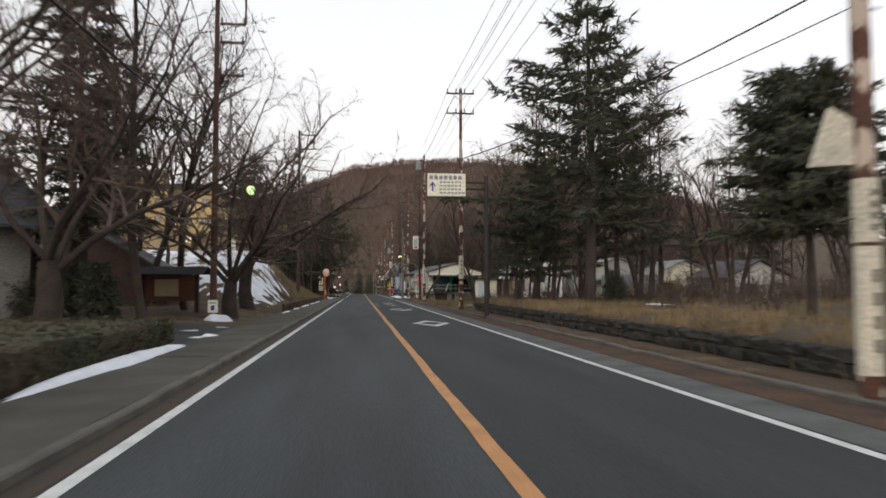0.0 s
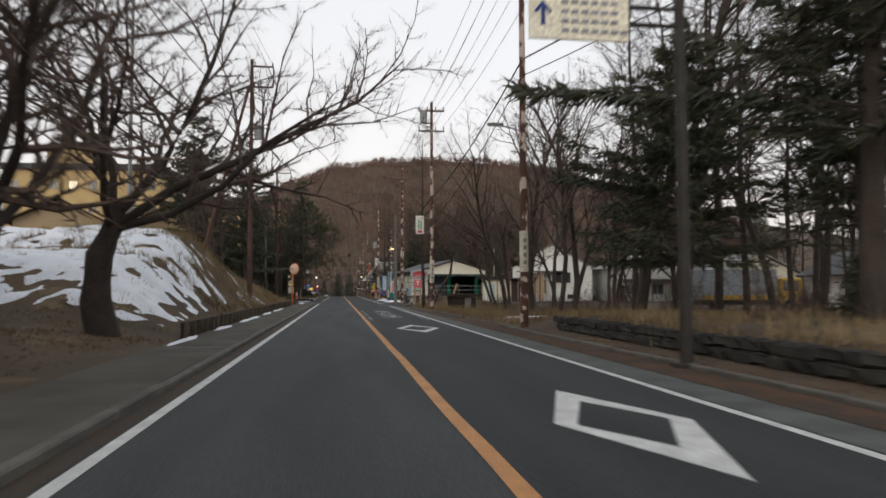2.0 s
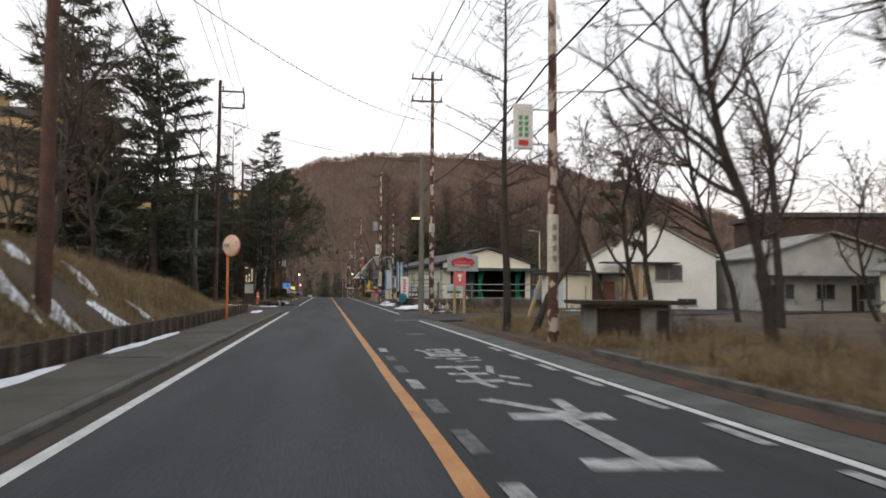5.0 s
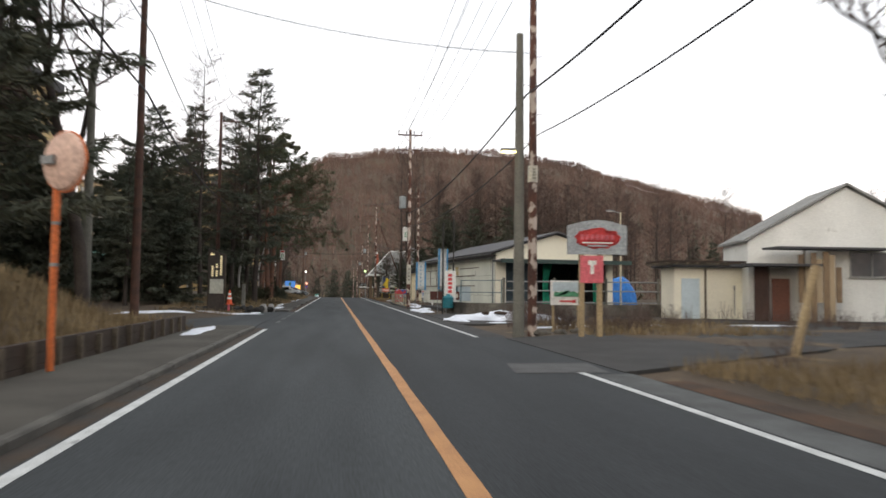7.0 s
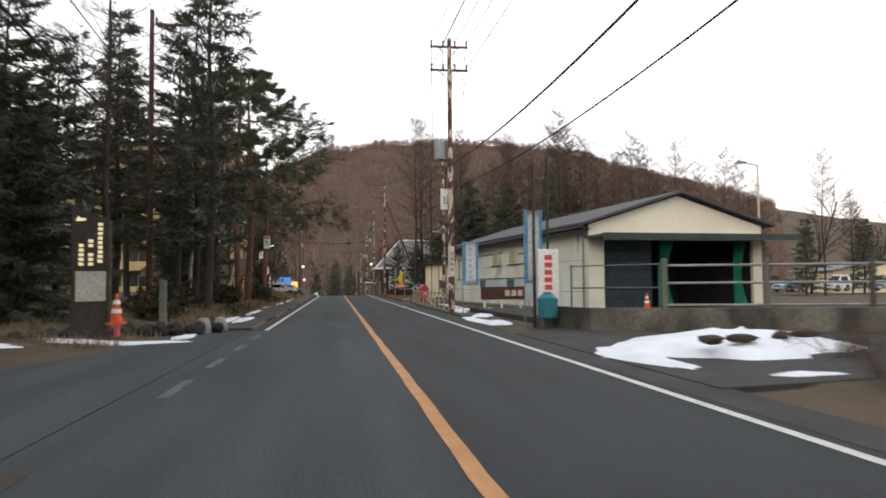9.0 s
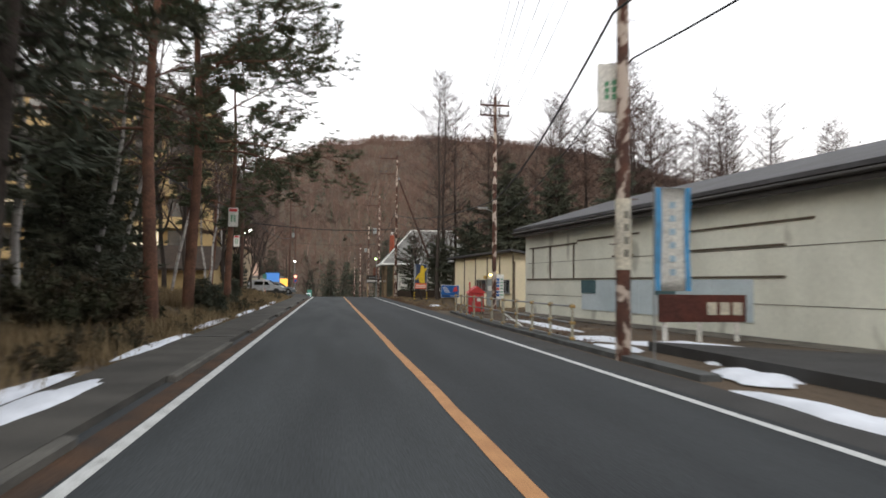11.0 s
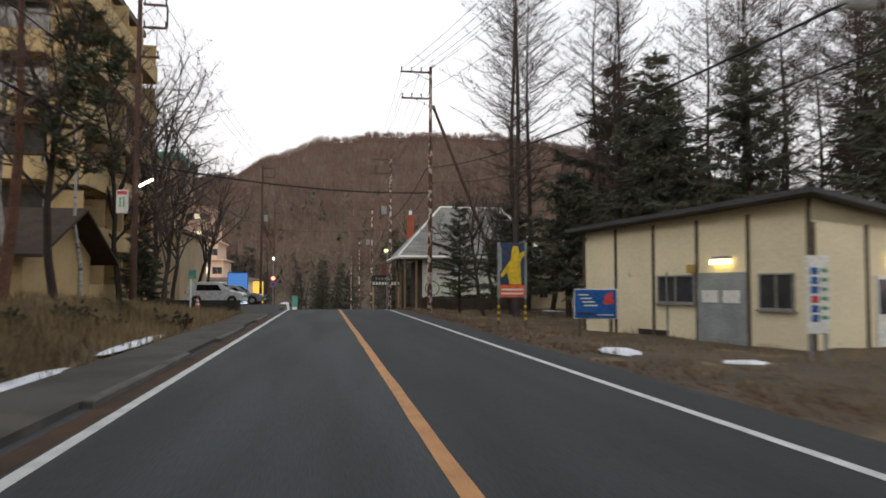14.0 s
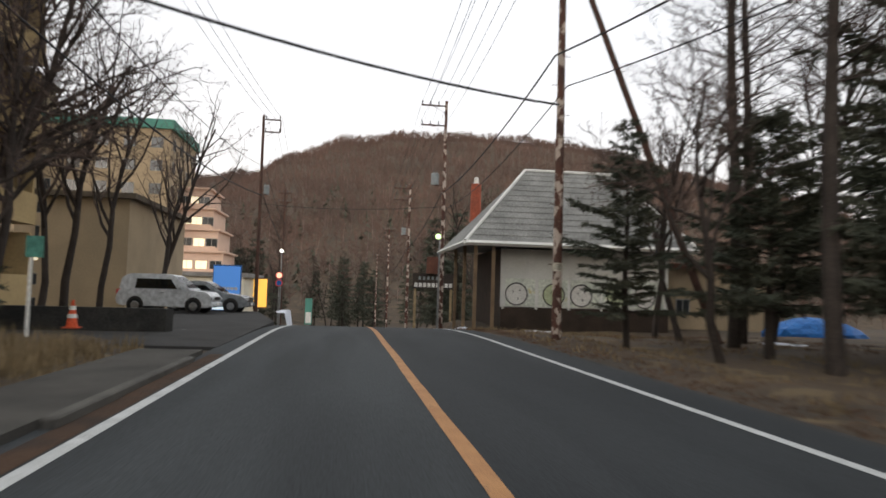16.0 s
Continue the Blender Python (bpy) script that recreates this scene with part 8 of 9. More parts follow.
# ---- vehicles ----
def car(x, y, rz, paint, label, L=4.3, W=1.7, H=1.75, kind="van", z=0.0):
    t = thing("car", pose(x, y, z, 0, 0, rz), label, "car", "parked cars")
    if kind == "van":
        low = [(0, 0.35), (0.05, 0.75), (0.25, 0.95), (1.0, 1.02), (L - 0.15, 1.0), (L, 0.75), (L, 0.4), (L - 0.2, 0.28), (0.2, 0.25)]
        top = [(0.95, 1.02), (1.75, H - 0.06), (2.2, H), (L - 0.5, H - 0.02), (L - 0.18, H - 0.2), (L - 0.1, 1.0)]
    else:
        low = [(0, 0.35), (0.05, 0.65), (0.3, 0.82), (1.3, 0.95), (L - 0.3, 0.98), (L - 0.02, 0.85), (L, 0.4), (L - 0.2, 0.28), (0.2, 0.25)]
        top = [(1.2, 0.94), (1.95, H - 0.06), (2.4, H), (L - 0.9, H - 0.04), (L - 0.35, 0.98)]

    def hull(poly, w0, w1, ztop, zbase):
        bm = bmesh.new()
        A, B = [], []
        for px, pz in poly:
            f = 0 if ztop == zbase else max(0.0, (pz - zbase) / (ztop - zbase))
            w = w0 + (w1 - w0) * f
            A.append(bm.verts.new((px, -w / 2, pz)))
            B.append(bm.verts.new((px, w / 2, pz)))
        bm.faces.new(A)
        bm.faces.new(B[::-1])
        for i in range(len(poly)):
            j = (i + 1) % len(poly)
            bm.faces.new((A[i], B[i], B[j], A[j]))
        bmesh.ops.recalc_face_normals(bm, faces=bm.faces)
        bmesh.ops.bevel(bm, geom=bm.edges[:], offset=0.04, segments=2, affect="EDGES")
        return bm

    body = part("body", hull(low, W, W, 1, 1), paint, t, smooth=False)
    part("cabin", hull(top, W - 0.06, W - 0.34, H, 1.0), paint, t)
    zt = H - 0.14
    for sgn in (-1, 1):
        for (a, b) in ((0.34, 0.56), (0.58, 0.8)):
            xa, xb = top[0][0] + (L - top[0][0]) * (a - 0.12), top[0][0] + (L - top[0][0]) * (b - 0.05)
            bm = bmesh.new()
            yb, yt = (W - 0.06) / 2 + 0.004, (W - 0.30) / 2 + 0.004
            v = [bm.verts.new(p) for p in ((xa - 0.12, sgn * yb, 1.06), (xb, sgn * yb, 1.06), (xb - 0.05, sgn * yt, zt), (xa + (0.25 if a < 0.4 else 0.02), sgn * yt, zt))]
            bm.faces.new(v)
            bmesh.ops.solidify(bm, geom=bm.faces[:], thickness=0.012)
            part("side_window", bm, M_CARGLASS, t)
        part("door_handle", bbox(L * 0.5, L * 0.5 + 0.16, sgn * W / 2 - 0.01, sgn * W / 2 + 0.015, 0.86, 0.9), M_STEEL, t)
        part("mirror", bbox(top[0][0] + 0.35, top[0][0] + 0.5, sgn * (W / 2 + 0.02), sgn * (W / 2 + 0.16), 1.05, 1.2, 0.02), paint, t)
    p0, p1 = Vector((top[0][0], 0, top[0][1])), Vector((top[1][0], 0, top[1][1]))
    bm = bmesh.new()
    n = Vector((-(p1.z - p0.z), 0, p1.x - p0.x)).normalized() * 0.012
    a, b = p0.lerp(p1, 0.12) + n, p0.lerp(p1, 0.92) + n
    v = [bm.verts.new(q) for q in ((a.x, -W / 2 + 0.12, a.z), (a.x, W / 2 - 0.12, a.z), (b.x, W / 2 - 0.24, b.z), (b.x, -W / 2 + 0.24, b.z))]
    bm.faces.new(v)
    bmesh.ops.solidify(bm, geom=bm.faces[:], thickness=0.01)
    part("windscreen", bm, M_CARGLASS, t)
    for sgn in (-1, 1):
        part("headlamp", bbox(-0.02, 0.2, sgn * W / 2 - sgn * 0.42, sgn * W / 2 - sgn * 0.06, 0.6, 0.74, 0.02), M_LENS, t)
        part("tail_lamp", bbox(L - 0.08, L + 0.015, sgn * W / 2 - sgn * 0.3, sgn * W / 2 - sgn * 0.05, 0.75, 1.0, 0.01), M_REDPAINT, t)
        for wx in (0.8, L - 0.85):
            bm = bmesh.new()
            rod(bm, (wx, sgn * (W / 2 - 0.2), 0.31), (wx, sgn * (W / 2 + 0.012), 0.31), 0.31, 0.30, 22)
            wl_ = part("wheel", bm, M_TYRE, t)
            part("rim", brod((wx, sgn * (W / 2 + 0.005), 0.31), (wx, sgn * (W / 2 + 0.025), 0.31), 0.19, 0.17, 14), M_RIM, wl_)
            part("arch", brod((wx, sgn * (W / 2 - 0.01), 0.34), (wx, sgn * (W / 2 + 0.004), 0.34), 0.37, 0.37, 22), M_DARK, body)
    part("bumper", bbox(-0.05, 0.12, -W / 2 + 0.05, W / 2 - 0.05, 0.3, 0.5, 0.03), paint, t)
    part("grille", bbox(-0.03, 0.05, -0.4, 0.4, 0.62, 0.74), M_DARK, t)
    part("plate_bar", bbox(-0.065, -0.052, -0.17, 0.17, 0.36, 0.48), M_SIGNWHITE, t)
    return t


car(-6.75, 199.3, 174, M_CARWHITE, "white parked minivan with dark side windows", 4.2, 1.7, 1.72, z=0.02)
car(-5.6, 202.2, 176, M_CARSILVER, "silver parked estate car beside a minivan", 4.3, 1.7, 1.5, "wagon", z=0.0)
car(46.0, 164.0, 15, M_CARBLUE, "pale blue parked hatchback in the far yard", 3.9, 1.65, 1.5, "wagon", z=0.2)
car(53.0, 165.5, 20, M_CARWHITE, "white parked kei van in the far yard", 3.4, 1.5, 1.8, z=0.2)
car(57.5, 163.0, 20, M_CARSILVER, "grey parked car in the far yard", 4.3, 1.7, 1.5, "wagon", z=0.2)
street_lamp(21.3, 127.0, 7.6, -0.9, M_LAMPOFF, "tall pale yard lamp on a cream post", z=0.15, post=M_POSTCREAM)
for x, y, h_ in ((5.9, 114.3, 5.6), (5.1, 113.1, 5.1)):
    tp = thing("thin_pole", pose(x, y, 0.15), "thin plain grey steel pole behind a banner", "pole")
    part("shaft", brod((0, 0, -0.2), (0, 0, h_ - 0.15), 0.05, 0.04, 8), M_DARK, tp)
    part("cap", brod((0, 0, h_ - 0.15), (0, 0, h_ - 0.1), 0.05, 0.03, 8), M_DARK, tp)
tr = thing("box_truck", pose(20.4, 63.4, -0.1, 0, 0, -8), "grey box truck body with an amber stripe behind the trees", "truck")
part("box", bbox(0, 4.6, 0, 2.0, 0.75, 2.6, 0.03), M_TRUCKGREY, tr)
part("stripe", bbox(0.02, 4.58, -0.012, -0.003, 0.78, 1.05), M_TRUCKYEL, tr)
part("chassis", bbox(0.1, 6.0, 0.3, 1.7, 0.45, 0.74), M_DARK, tr)
part("cab", bbox(4.75, 6.2, 0.1, 1.9, 0.5, 2.1, 0.12), M_TRUCKYEL, tr)
part("cab_window", bbox(5.0, 5.9, 0.085, 0.097, 1.3, 1.9), M_CARGLASS, tr)
for wx in (1.0, 5.4):
    w_ = part("wheel", brod((wx, 0.05, 0.4), (wx, 0.35, 0.4), 0.4, 0.4, 18), M_TYRE, tr)
    part("rim", brod((wx, 0.03, 0.4), (wx, 0.06, 0.4), 0.2, 0.2, 12), M_RIM, w_)
vb = thing("tarp_heap", pose(24.4, 135.0, ground_z(24.4, 135.0)) @ Matrix.Diagonal((1.6, 1.2, 1.4, 1)), "blue tarpaulin-covered heap beside the yard", "tarp heap")
bm = bmesh.new()
bmesh.ops.create_icosphere(bm, subdivisions=3, radius=1.0)
for v in bm.verts:
    v.co = Vector((v.co.x * 1.0, v.co.y * 0.8, max(0, v.co.z) * 1.85)) * (1 + 0.12 * noise.noise(v.co * 3))
part("tarp", bm, M_BLUETARP, vb)
vb = thing("tarp_heap", pose(21.4, 197.5, ground_z(21.4, 197.5) - 0.05), "low heap covered by a blue tarpaulin", "tarp heap")
bm = bmesh.new()
bmesh.ops.create_icosphere(bm, subdivisions=3, radius=1.0)
for v in bm.verts:
    v.co = Vector((v.co.x * 2.6, v.co.y * 1.2, max(0, v.co.z) * 1.0)) * (1 + 0.15 * noise.noise(v.co * 2.5))
part("tarp", bm, M_BLUETARP, vb)

# ---- signs past the crest ----
M_LITBLUE = glow("lit_blue_panel", (0.08, 0.24, 0.62), 0.7)
M_LITWHITE = glow("lit_pale_panel", (0.75, 0.90, 1.0), 1.0)
M_LITORANGE = glow("lit_orange_panel", (1.0, 0.55, 0.10), 1.1)
z_ = ground_z(-10.5, 222.6)
lb = thing("lit_sign", pose(-11.0, 222.6, z_), "lit blue and white hotel sign box", "sign")
part("box", bbox(0, 2.1, 0, 0.3, 0.9, 2.9 - z_, 0.03), M_SIGNROYAL, lb)
part("blue_panel", bbox(0.06, 2.04, -0.02, -0.003, 2.0, 2.8 - z_), M_LITBLUE, lb)
part("white_panel", bbox(0.06, 2.04, -0.02, -0.003, 1.0, 1.95), M_LITWHITE, lb)
part("base", bbox(0.3, 1.8, 0.05, 0.25, -0.3, 0.9), M_CONC, lb)
for i in range(6):
    part("letter_bar", bbox(0.2 + i * 0.29, 0.42 + i * 0.29, -0.03, -0.022, 2.5, 2.72), M_SIGNWHITE, lb)
for i in range(3):
    part("letter_bar", bbox(0.2, 1.7 - 0.2 * i, -0.03, -0.022, 1.2 + 0.24 * i, 1.31 + 0.24 * i), M_SIGNROYAL, lb)
z_ = ground_z(-10.5, 240)
lo_ = thing("lit_sign", pose(-10.6, 240, z_), "lit orange sign box with a dark frame", "sign")
part("box", bbox(0, 2.0, 0, 0.3, 0.7 - z_ - 1.6, 2.2 - z_), M_BATTEN, lo_)
part("orange_panel", bbox(0.1, 1.9, -0.02, -0.003, 0.8 - z_ - 1.5, 2.1 - z_), M_LITORANGE, lo_)
part("post", bbox(0.9, 1.1, 0.05, 0.25, -0.3, 0.7 - z_ - 1.6), M_BATTEN, lo_)


def disc_sign(x, y, ztop, mats_, label):
    z0 = ground_z(x, y)
    t = thing("round_sign", pose(x, y, z0), label, "road sign")
    part("post", brod((0, 0, -0.3), (0, 0, ztop - z0 + 0.3), 0.035), M_STEEL, t)
    for i, (m1, m2) in enumerate(mats_):
        zc = ztop - z0 - i * 0.72
        d = part("disc", brod((0, -0.06, zc), (0, -0.04, zc), 0.34, 0.34, 24), m1, t)
        part("disc_centre", brod((0, -0.072, zc), (0, -0.063, zc), 0.25, 0.25, 24), m2, d)
    return t


# Disc centre glows of itself; its brightness is put into the sign face.
M_DISCGLOW = glow("glowing_disc", (1.0, 0.62, 0.42), 1.0)
disc_sign(-7.2, 236.0, 2.45, [(M_REDPAINT, M_DISCGLOW), (M_REDPAINT, M_SIGNROYAL)], "two round road signs on a grey post")
gsn = thing("green_sign", pose(-6.0, 262, ground_z(-6, 262)), "pale green upright sign beside the road", "sign")
part("board", bbox(0, 0.9, -0.05, 0.05, 2.0, 5.4), M_GREENROOF, gsn)
part("white_panel", bbox(0.1, 0.8, -0.06, -0.052, 2.2, 3.6), M_SIGNWHITE, gsn)
part("post", bbox(0.4, 0.5, -0.05, 0.05, -0.3, 2.0), M_STEEL, gsn)
z_ = ground_z(5.0, 215)
hs = thing("black_sign", pose(3.6, 215.2, z_), "dark sign board with pale lettering on posts", "sign")
hb_ = part("board", bbox(0, 2.9, -0.05, 0.05, 1.5 - z_, 2.55 - z_), M_SIGNBROWN, hs)
for i in range(9):
    part("letter_bar", bbox(0.12 + i * 0.3, 0.34 + i * 0.3, -0.062, -0.052, 1.62 - z_, 1.9 - z_), M_SIGNWHITE, hb_)
for i in range(6):
    part("letter_bar", bbox(0.4 + i * 0.3, 0.56 + i * 0.3, -0.062, -0.052, 2.12 - z_, 2.35 - z_), M_GREYBOX, hb_)
for x in (0.2, 2.7):
    part("post", bbox(x - 0.08, x + 0.08, 0.052, 0.2, -0.4, 2.5 - z_), M_POST, hs)
part("carved_top", brod((1.4, 0.1, 2.55 - z_), (1.4, 0.1, 3.7 - z_), 0.5, 0.45, 10), M_REDBROWN, hs, "red-brown carved timber block")
gp = thing("green_sign_post", pose(-7.55, 181.2, 0.2), "small green sign plate on a pale post", "sign")
part("post", brod((0, 0, -0.3), (0, 0, 1.9), 0.04), M_SIGNWHITE, gp)
part("plate", bbox(-0.1, 0.25, -0.05, -0.02, 1.55, 2.0), M_GREENROOF, gp)
tagged(part("low_wall", prism([(-10.5, 184.6), (-5.7, 185.2), (-5.6, 185.6), (-10.5, 185.0)], -0.2, 0.62), M_CONC_DK), "low dark concrete wall at the parking edge", "wall", kind="structure")
tagged(strip("bay_line", [(186.5, -5.6, -5.45), (190.0, -5.2, -5.05)], M_WORN, 0.02), "worn white parking bay line", "road marking", kind="structure")

# ---- markings painted for the oncoming lane ----
mk = tagged(new("lane_lettering"), "white road lettering painted for oncoming traffic", "road marking", kind="structure")


def stroke(x0, y0, x1, y1, w, m=None):
    zz = 0.006 if abs(x1 - x0) > abs(y1 - y0) else 0.010
    d = Vector((x1 - x0, y1 - y0, 0)).normalized()
    s = Vector((-d.y, d.x, 0)) * w / 2
    bm = bmesh.new()
    v = [bm.verts.new((x + q.x, y + q.y, zz)) for x, y, q in ((x0, y0, s), (x1, y1, s), (x1, y1, -s), (x0, y0, -s))]
    bm.faces.new(v)
    bmesh.ops.recalc_face_normals(bm, faces=bm.faces)
    if bm.faces[:][0].normal.z < 0:
        bmesh.ops.reverse_faces(bm, faces=bm.faces[:])
    part("stroke", bm, m or M_WORN, mk)


def road_glyph(ch, x0, x1, y0, y1):
    """A character of the road lettering, turned to be read by oncoming traffic."""
    cu = bpy.data.curves.new("glyph", "FONT")
    cu.body = ch
    cu.offset = 0.012
    tmp = bpy.data.objects.new("glyph", cu)
    scene.collection.objects.link(tmp)
    bpy.context.view_layer.update()
    me = bpy.data.meshes.new_from_object(tmp.evaluated_get(bpy.context.evaluated_depsgraph_get()))
    bpy.data.objects.remove(tmp)
    xs, ys = [v.co.x for v in me.vertices], [v.co.y for v in me.vertices]
    kx, ky = (x1 - x0) / (max(xs) - min(xs)), (y1 - y0) / (max(ys) - min(ys))
    for v in me.vertices:
        v.co = Vector((x1 - (v.co.x - min(xs)) * kx, y1 - (v.co.y - min(ys)) * ky, 0.006))
    me.materials.clear()
    me.materials.append(M_WORN)
    ob = new("character", me)
    ob.parent = mk


road_glyph("注", 0.86, 1.9, 61.7, 64.6)
road_glyph("意", 0.92, 1.98, 65.2, 68.2)
for a in ((0.9, 60.7, 1.55, 59.6, 0.2), (0.92, 59.5, 1.95, 59.4, 0.4), (1.75, 60.6, 1.62, 59.2, 0.16), (1.45, 59.2, 1.47, 57.2, 0.16), (0.95, 57.4, 1.9, 57.3, 0.35)):
    stroke(*a)
for i in range(8):
    y = 67.5 - i * 1.93
    stroke(0.26, y, 0.26, y + 1.0, 0.17, M_FAINT if i % 3 else M_WORN)
    stroke(2.74, y, 2.74, y + 1.0, 0.14, M_WORN)
bm = bmesh.new()
rod(bm, (1.66, 73.7, -0.05), (1.66, 73.7, 0.007), 0.31, 0.31, 24)
tagged(part("manhole_cover", bm, M_FAINT), "round grey manhole cover in the lane", "manhole cover", kind="structure")
for x, y in ((-4.4, 15.2), (-4.3, 38.4), (-4.35, 66.0), (-4.2, 129.5)):
    tagged(part("drain_cover", bbox(x - 0.55, x + 0.55, y - 0.2, y + 0.2, 0.0, 0.091), M_DARK), "dark drain grating in the sidewalk", "drain", kind="structure")

# ---- snow ----
def snow_patch(outline_seed, cx, cy, rx, ry, h=0.06, rot=0.0, label="patch of old grainy snow", zoff=0.0):
    """A low irregular cushion of snow that follows the ground."""
    bm = bmesh.new()
    n, rings = 26, 5
    rows = []
    for k in range(rings + 1):
        u = k / rings
        row = []
        for i in range(n):
            a = 6.2832 * i / n
            r = 1 + 0.45 * noise.noise((math.cos(a) * 1.7 + outline_seed * 5.3, math.sin(a) * 1.7, 0.5)) + 0.18 * noise.noise((math.cos(a) * 5 + outline_seed, math.sin(a) * 5, 2.5))
            lx, ly = rx * r * u * math.cos(a), ry * r * u * math.sin(a)
            x, y = cx + lx * math.cos(rot) - ly * math.sin(rot), cy + lx * math.sin(rot) + ly * math.cos(rot)
            base = max(ground_z(x, y), 0.088 if (-5.2 < x < -3.8 and (y < 98 or y > 114)) else -9)
            z = base + zoff + h * (1 - u ** 2.5) * (1 + 0.5 * noise.noise((x * 2.1, y * 2.1, 3))) - (0.03 if k == rings else 0)
            row.append(bm.verts.new((x, y, z)))
        rows.append(row)
    for k in range(rings):
        for i in range(n):
            if k == 0:
                continue
            bm.faces.new((rows[k][i], rows[k][(i + 1) % n], rows[k + 1][(i + 1) % n], rows[k + 1][i]))
    bm.faces.new(rows[1])
    bmesh.ops.recalc_face_normals(bm, faces=bm.faces)
    return tagged(part("snow_patch", bm, M_SNOW, smooth=True), label, "snow", "snow patches")


snow_patch(1, 6.9, 104.6, 2.6, 2.2, 0.34, 0.5, "heap of dirty snow beside the yard wall")
snow_patch(2, 5.0, 104.2, 0.8, 1.3, 0.2, 0.2, "heap of dirty snow beside the yard wall")
for i, (x, y) in enumerate(((5.5, 103.0), (6.2, 103.2), (7.3, 103.7), (8.0, 104.0))):
    boulder(x, y, 0.33, (0.3, 0.16, 0.09), 80 + i, "soil_clod", "dark soil clod showing through the snow", M_SOIL)
for i, (x, y) in enumerate(((5.2, 93.3), (5.9, 93.6), (6.6, 94.1), (7.5, 94.8), (8.3, 95.5))):
    boulder(x, y, 0.03, (0.27, 0.16, 0.12), 130 + i, "edge_stone", "pale low stone edging the track", M_STAINED)
for i, (x, y, a, b) in enumerate(((8.2, 98.2, 1.3, 0.35), (10.5, 97.5, 1.5, 0.3), (6.6, 97.2, 0.8, 0.2), (13.0, 100.0, 1.5, 0.4), (11.5, 99.0, 0.9, 0.25))):
    snow_patch(160 + i, x, y, a, b, 0.05, 0.2 * i, "thin patch of snow among dry brush")
for i, (x, y, a, b) in enumerate(((5.2, 121.6, 0.55, 1.0), (5.9, 123.4, 0.5, 0.8), (4.9, 126.6, 0.3, 0.9), (6.4, 126.5, 0.22, 2.6))):
    snow_patch(130 + i, x, y, a, b, 0.08, 0.15 * i, "grainy old snow beside the roadside fence")
snow_patch(3, 4.1, 117.5, 0.35, 2.4, 0.08)
snow_patch(4, 4.4, 115.4, 0.5, 0.8, 0.1)
snow_patch(5, 4.3, 103.5, 0.5, 2.2, 0.1)
for i in range(6):
    snow_patch(30 + i, -5.0 + 0.12 * math.sin(i * 2.1), 119 + i * 8.3, 0.17, 3.0, 0.05, 0.0, "strip of old snow along the sidewalk edge")
for i in range(7):
    snow_patch(50 + i, -5.0, 41 + i * 5.1 + (i % 3), 0.16, 1.9, 0.04, 0.0, "thin strip of snow below the retaining boards")
for i, (x, y, a, b) in enumerate(((-6.6, 64.5, 0.5, 0.3), (-7.3, 67.0, 0.7, 0.35), (-6.4, 68.6, 0.4, 0.5), (-8.2, 70.2, 0.6, 0.3), (-6.3, 72.0, 0.3, 0.5), (-7.6, 73.6, 0.5, 0.25), (-6.6, 75.5, 0.35, 0.3), (-6.1, 62.6, 0.35, 0.6))):
    snow_patch(200 + i, x, y, a * 1.5, b * 1.5, 0.13, 0.5 * i, "small patch of snow among dry grass on the bank")
snow_patch(60, -4.7, 93.2, 0.3, 2.2, 0.05)
snow_patch(61, -5.06, 14.4, 0.22, 4.2, 0.12, 0.0, "strip of old snow at the foot of the hedge")
for i, (x, y, a, b) in enumerate(((-6.4, 24.6, 0.55, 0.22), (-8.2, 24.2, 0.8, 0.25), (-5.7, 26.4, 0.45, 0.25), (-8.8, 26.2, 0.9, 0.2), (-5.35, 21.2, 0.4, 0.5), (-6.6, 30.4, 0.75, 0.45), (-10.5, 25.0, 0.9, 0.5), (-9.0, 22.5, 0.9, 0.5))):
    snow_patch(70 + i, x, y, a, b, 0.05 if i != 5 else 0.25, 0.3 * i)
for i, (x, y, a, b) in enumerate(((-6.0, 108.9, 1.6, 0.45), (-8.9, 106.3, 1.9, 0.4), (-5.0, 111.2, 0.3, 1.4), (-4.45, 119, 0.25, 2.5))):
    snow_patch(90 + i, x, y, a, b, 0.05, 0.4 if i < 2 else 0.0, "strip of snow along the stone-edged bed")
for i, (x, y, a, b) in enumerate(((16, 99, 1.8, 0.5), (5.6, 100.5, 0.6, 0.25), (11.5, 54.0, 1.6, 0.25), (6.8, 54.4, 1.5, 0.3), (5.3, 158, 0.35, 0.8), (7.6, 157, 0.5, 0.4), (5.9, 136, 0.28, 4.5), (5.6, 129.5, 0.6, 0.9), (8.3, 198.5, 0.9, 0.7), (13, 187, 0.9, 0.4), (12.5, 33, 0.8, 0.4), (21, 38, 1.1, 0.5), (-3.9, 203, 0.5, 2.0), (5.0, 203.5, 0.5, 1.6))):
    snow_patch(110 + i, x, y, a, b, 0.06)

# thawing snow over the bank
sv, sf = [], []
sxs = [-17 + 0.22 * i for i in range(50)]
sys_ = [44 + 0.3 * i for i in range(112)]
for yy in sys_:
    for xx in sxs:
        cover = 1.15 - max(0.0, (48 - yy) / 5.0) - max(0.0, (yy - 55.5) / 2.6) - max(0.0, (xx + 7.6) / 1.5)
        nz = 0.3 * noise.noise((xx * 0.55, yy * 0.55, 9.1)) + 0.75 * noise.noise((xx * 1.3, yy * 1.1, 5.1)) + 0.85 * noise.noise((xx * 2.6, yy * 2.2, 2.2))
        sv.append((xx, yy, ground_z(xx, yy) + max(-0.3, min(0.13, 0.2 * (cover * 0.6 + 1.35 * nz - 0.36)))))
m_ = len(sxs)
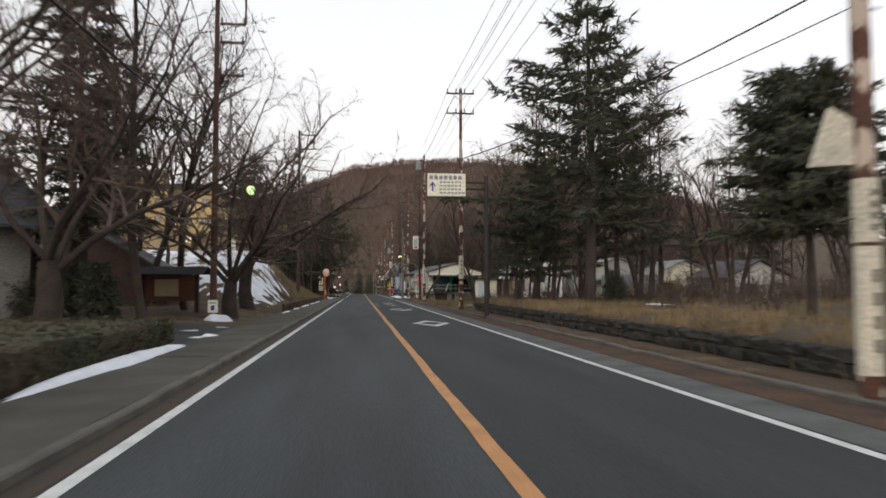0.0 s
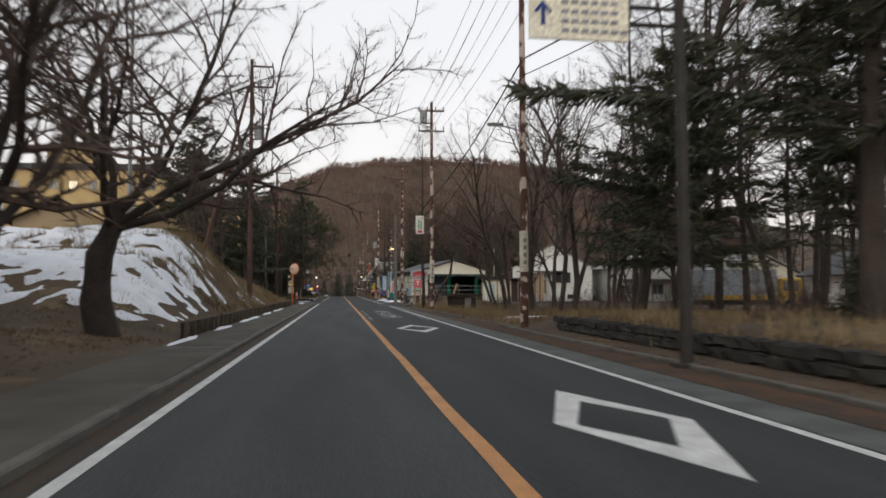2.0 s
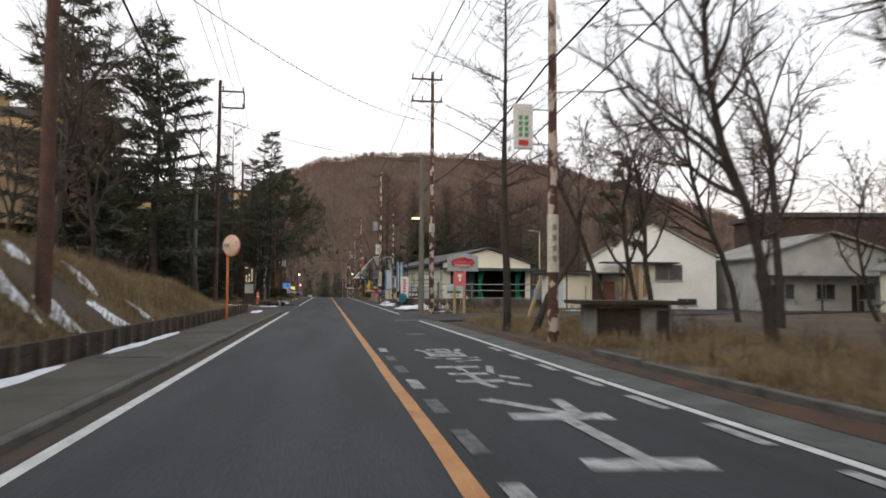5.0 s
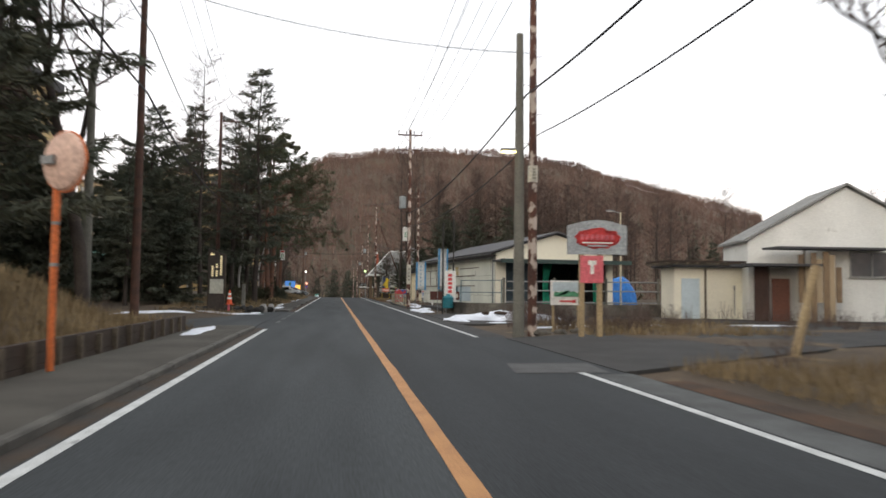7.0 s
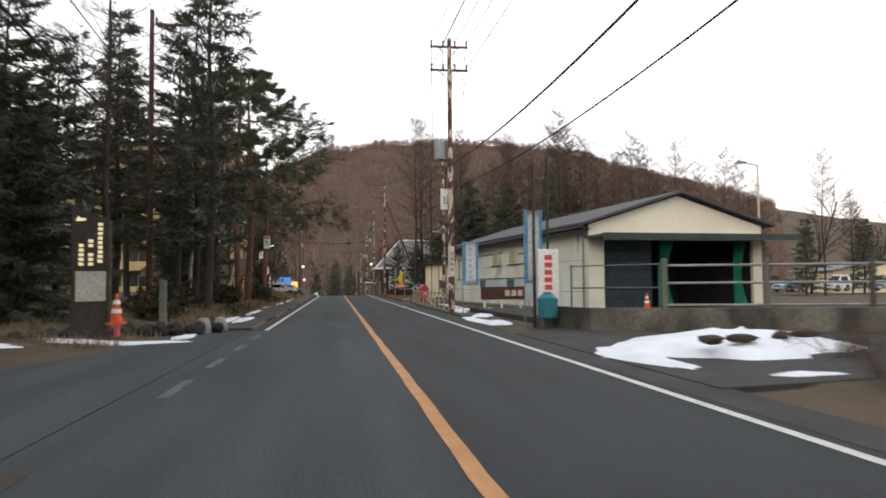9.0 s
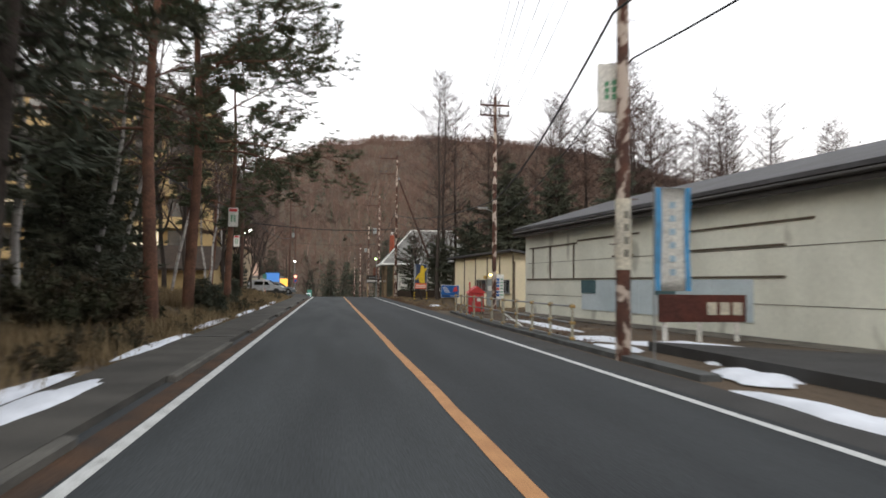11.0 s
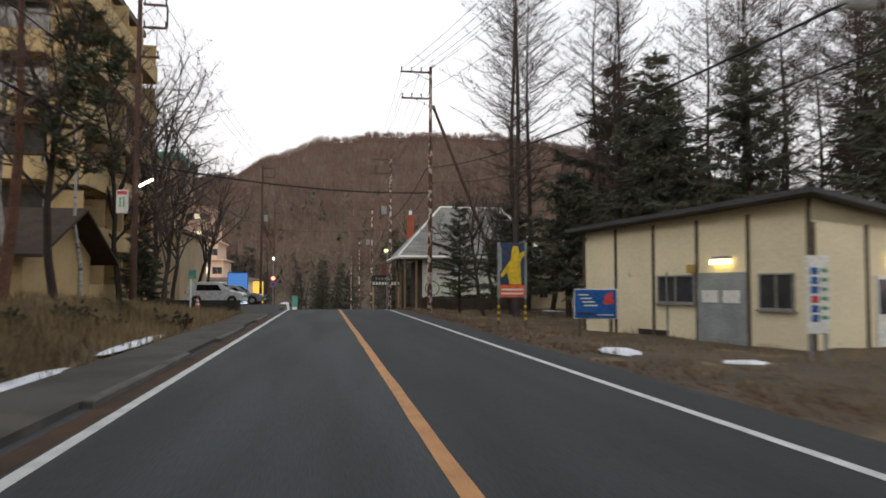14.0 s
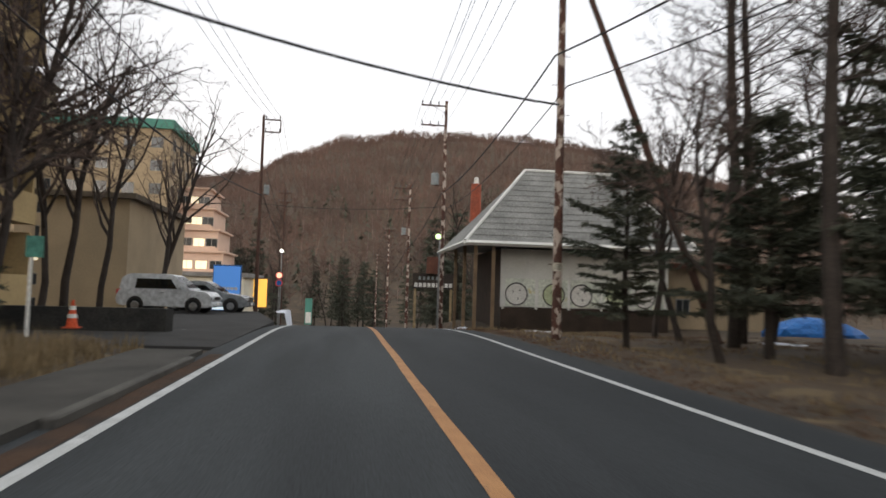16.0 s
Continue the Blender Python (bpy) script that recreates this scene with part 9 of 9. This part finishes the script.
sf = [(j * m_ + i, j * m_ + i + 1, (j + 1) * m_ + i + 1, (j + 1) * m_ + i) for j in range(len(sys_) - 1) for i in range(m_ - 1)]
tagged(soup("bank_snow", sv, sf, M_SNOW, smooth=True), "thawing snow cover on the roadside bank", "snow", kind="structure")

# ---- grass ----
def grass(name, regions, material, label, seed):
    """Blades of dry grass; regions: x0, x1, y0, y1, count, height."""
    rng = np.random.default_rng(seed)
    V, F = [], []
    for x0, x1, y0, y1, count, hgt in regions:
        n = count // 6
        cx, cy = rng.uniform(x0, x1, n), rng.uniform(y0, y1, n)
        for k in range(n):
            if noise.noise((cx[k] * 0.5, cy[k] * 0.5, 11.0)) < -0.25:
                continue
            for b in range(6):
                x, y = cx[k] + rng.normal(0, 0.1), cy[k] + rng.normal(0, 0.1)
                z = ground_z(x, y) - 0.02
                h = hgt * rng.uniform(0.4, 1.2)
                a, l, w = rng.uniform(0, 6.28), rng.uniform(0.1, 0.6) * h, rng.uniform(0.008, 0.018)
                i = len(V)
                V += [(x - w * math.cos(a), y - w * math.sin(a), z), (x + w * math.cos(a), y + w * math.sin(a), z), (x - l * math.sin(a), y + l * math.cos(a), z + h)]
                F.append((i, i + 1, i + 2))
    return tagged(soup(name, V, F, material), label, "grass", kind="stuff")


grass("dry_grass", [(6.4, 12, -2, 47, 13000, 0.22), (6.02, 6.5, -2, 45, 5000, 0.44), (12, 26, 5, 60, 9000, 0.4), (5.2, 12, 49, 84, 16000, 0.4), (4.9, 6.2, 56, 84, 5000, 0.25), (6.5, 14, 92.5, 100, 5000, 0.35), (-14, -5.5, 50, 97, 46000, 0.3), (-9, -5.4, 60, 96, 16000, 0.45), (-14, -5.4, 37, 50, 5000, 0.15), (-10, -4.85, 115, 180, 36000, 0.36), (-7.8, -5.3, 117, 178, 20000, 0.5), (-9, -5.7, 107, 114, 2500, 0.25), (4.3, 12, 149, 200, 9000, 0.18)], M_GRASS, "dry straw-coloured grass on the verges", 5)
grass("leaf_litter", [(3.8, 5.9, 0, 47, 14000, 0.05), (3.9, 6.5, 148, 200, 12000, 0.06), (-12, -6, 20, 44, 9000, 0.08), (-3.62, -3.25, 0, 97, 5000, 0.03), (4.6, 9, 128, 149, 3000, 0.1), (8, 16, 183, 199, 5000, 0.1)], M_LITTER, "red-brown fallen leaves and needles on the ground", 6)

# ---- woods on the hill ----
rng = np.random.default_rng(12)
TV, TF, BV, BF, CV, CF = [], [], [], [], [], []
for k in range(11500):
    y = 335 + 515 * rng.random() ** 0.75
    half = 60 + (y - 200) * 0.62
    x = rng.uniform(-half * 0.75, half) + 20
    z = ground_z(x, y) - 0.5
    h = rng.uniform(6.5, 11.5) * (1.0 if y < 760 else 0.8)
    if rng.random() < 0.035 and y < 560:
        h *= 1.1
        for j in range(26):
            u = rng.random()
            a = rng.uniform(0, 6.28)
            r = (1 - u) * 2.6 + 0.3
            i = len(CV)
            zz = z + h * (0.1 + 0.9 * u)
            CV += [(x, y, zz + 0.8), (x + r * math.cos(a), y + r * math.sin(a), zz - 0.5), (x + r * math.cos(a + 0.7), y + r * math.sin(a + 0.7), zz - 0.3)]
            CF.append((i, i + 1, i + 2))
        continue
    pale = rng.random() < 0.26
    w = rng.uniform(0.1, 0.2) if pale else rng.uniform(0.05, 0.12)
    V_, F_ = (TV, TF) if pale else (BV, BF)
    i = len(V_)
    lx = rng.normal(0, 0.4)
    V_ += [(x - w, y, z), (x + w, y, z), (x, y - w, z), (x + lx, y, z + h)]
    F_ += [(i, i + 2, i + 3), (i + 2, i + 1, i + 3), (i + 1, i, i + 3)]
    for j in range(18):
        u = 0.15 + 0.8 * rng.random()
        a = rng.uniform(0, 6.28)
        l = (1.05 - u) * rng.uniform(1.8, 4.2) + 0.4
        px, pz = x + lx * u, z + h * u
        i = len(BV)
        BV += [(px, y, pz), (px + 0.02, y, pz + 0.28), (px + l * math.cos(a), y + l * math.sin(a), pz + l * rng.uniform(0.5, 1.3))]
        BF.append((i, i + 1, i + 2))
for k in range(4200):
    y = rng.uniform(790, 848)
    x = rng.uniform(-330, 470)
    z = ground_z(x, y) - 0.6
    h = rng.uniform(5.0, 9.5)
    for j in range(9):
        u = 0.05 + 0.8 * rng.random()
        a = rng.uniform(0, 6.28)
        l = (1.05 - u) * rng.uniform(1.2, 3.0) + 0.5
        i = len(BV)
        BV += [(x - 0.12, y, z + h * u * 0.7), (x + 0.16, y, z + h * u * 0.7), (x + l * math.cos(a), y + l * math.sin(a), z + h * u + l * 0.5)]
        BF.append((i, i + 1, i + 2))
tagged(soup("hill_trunks", TV, TF, M_WOODPALE), "pale bare trunks covering the far hill", "woods", kind="stuff")
tagged(soup("hill_woods", BV, BF, M_WOODFAR), "brown leafless woods covering the far hill", "woods", kind="stuff")
tagged(soup("hill_conifers", CV, CF, M_NEEDLE), "scattered dark conifers on the lower hill", "woods", kind="stuff")
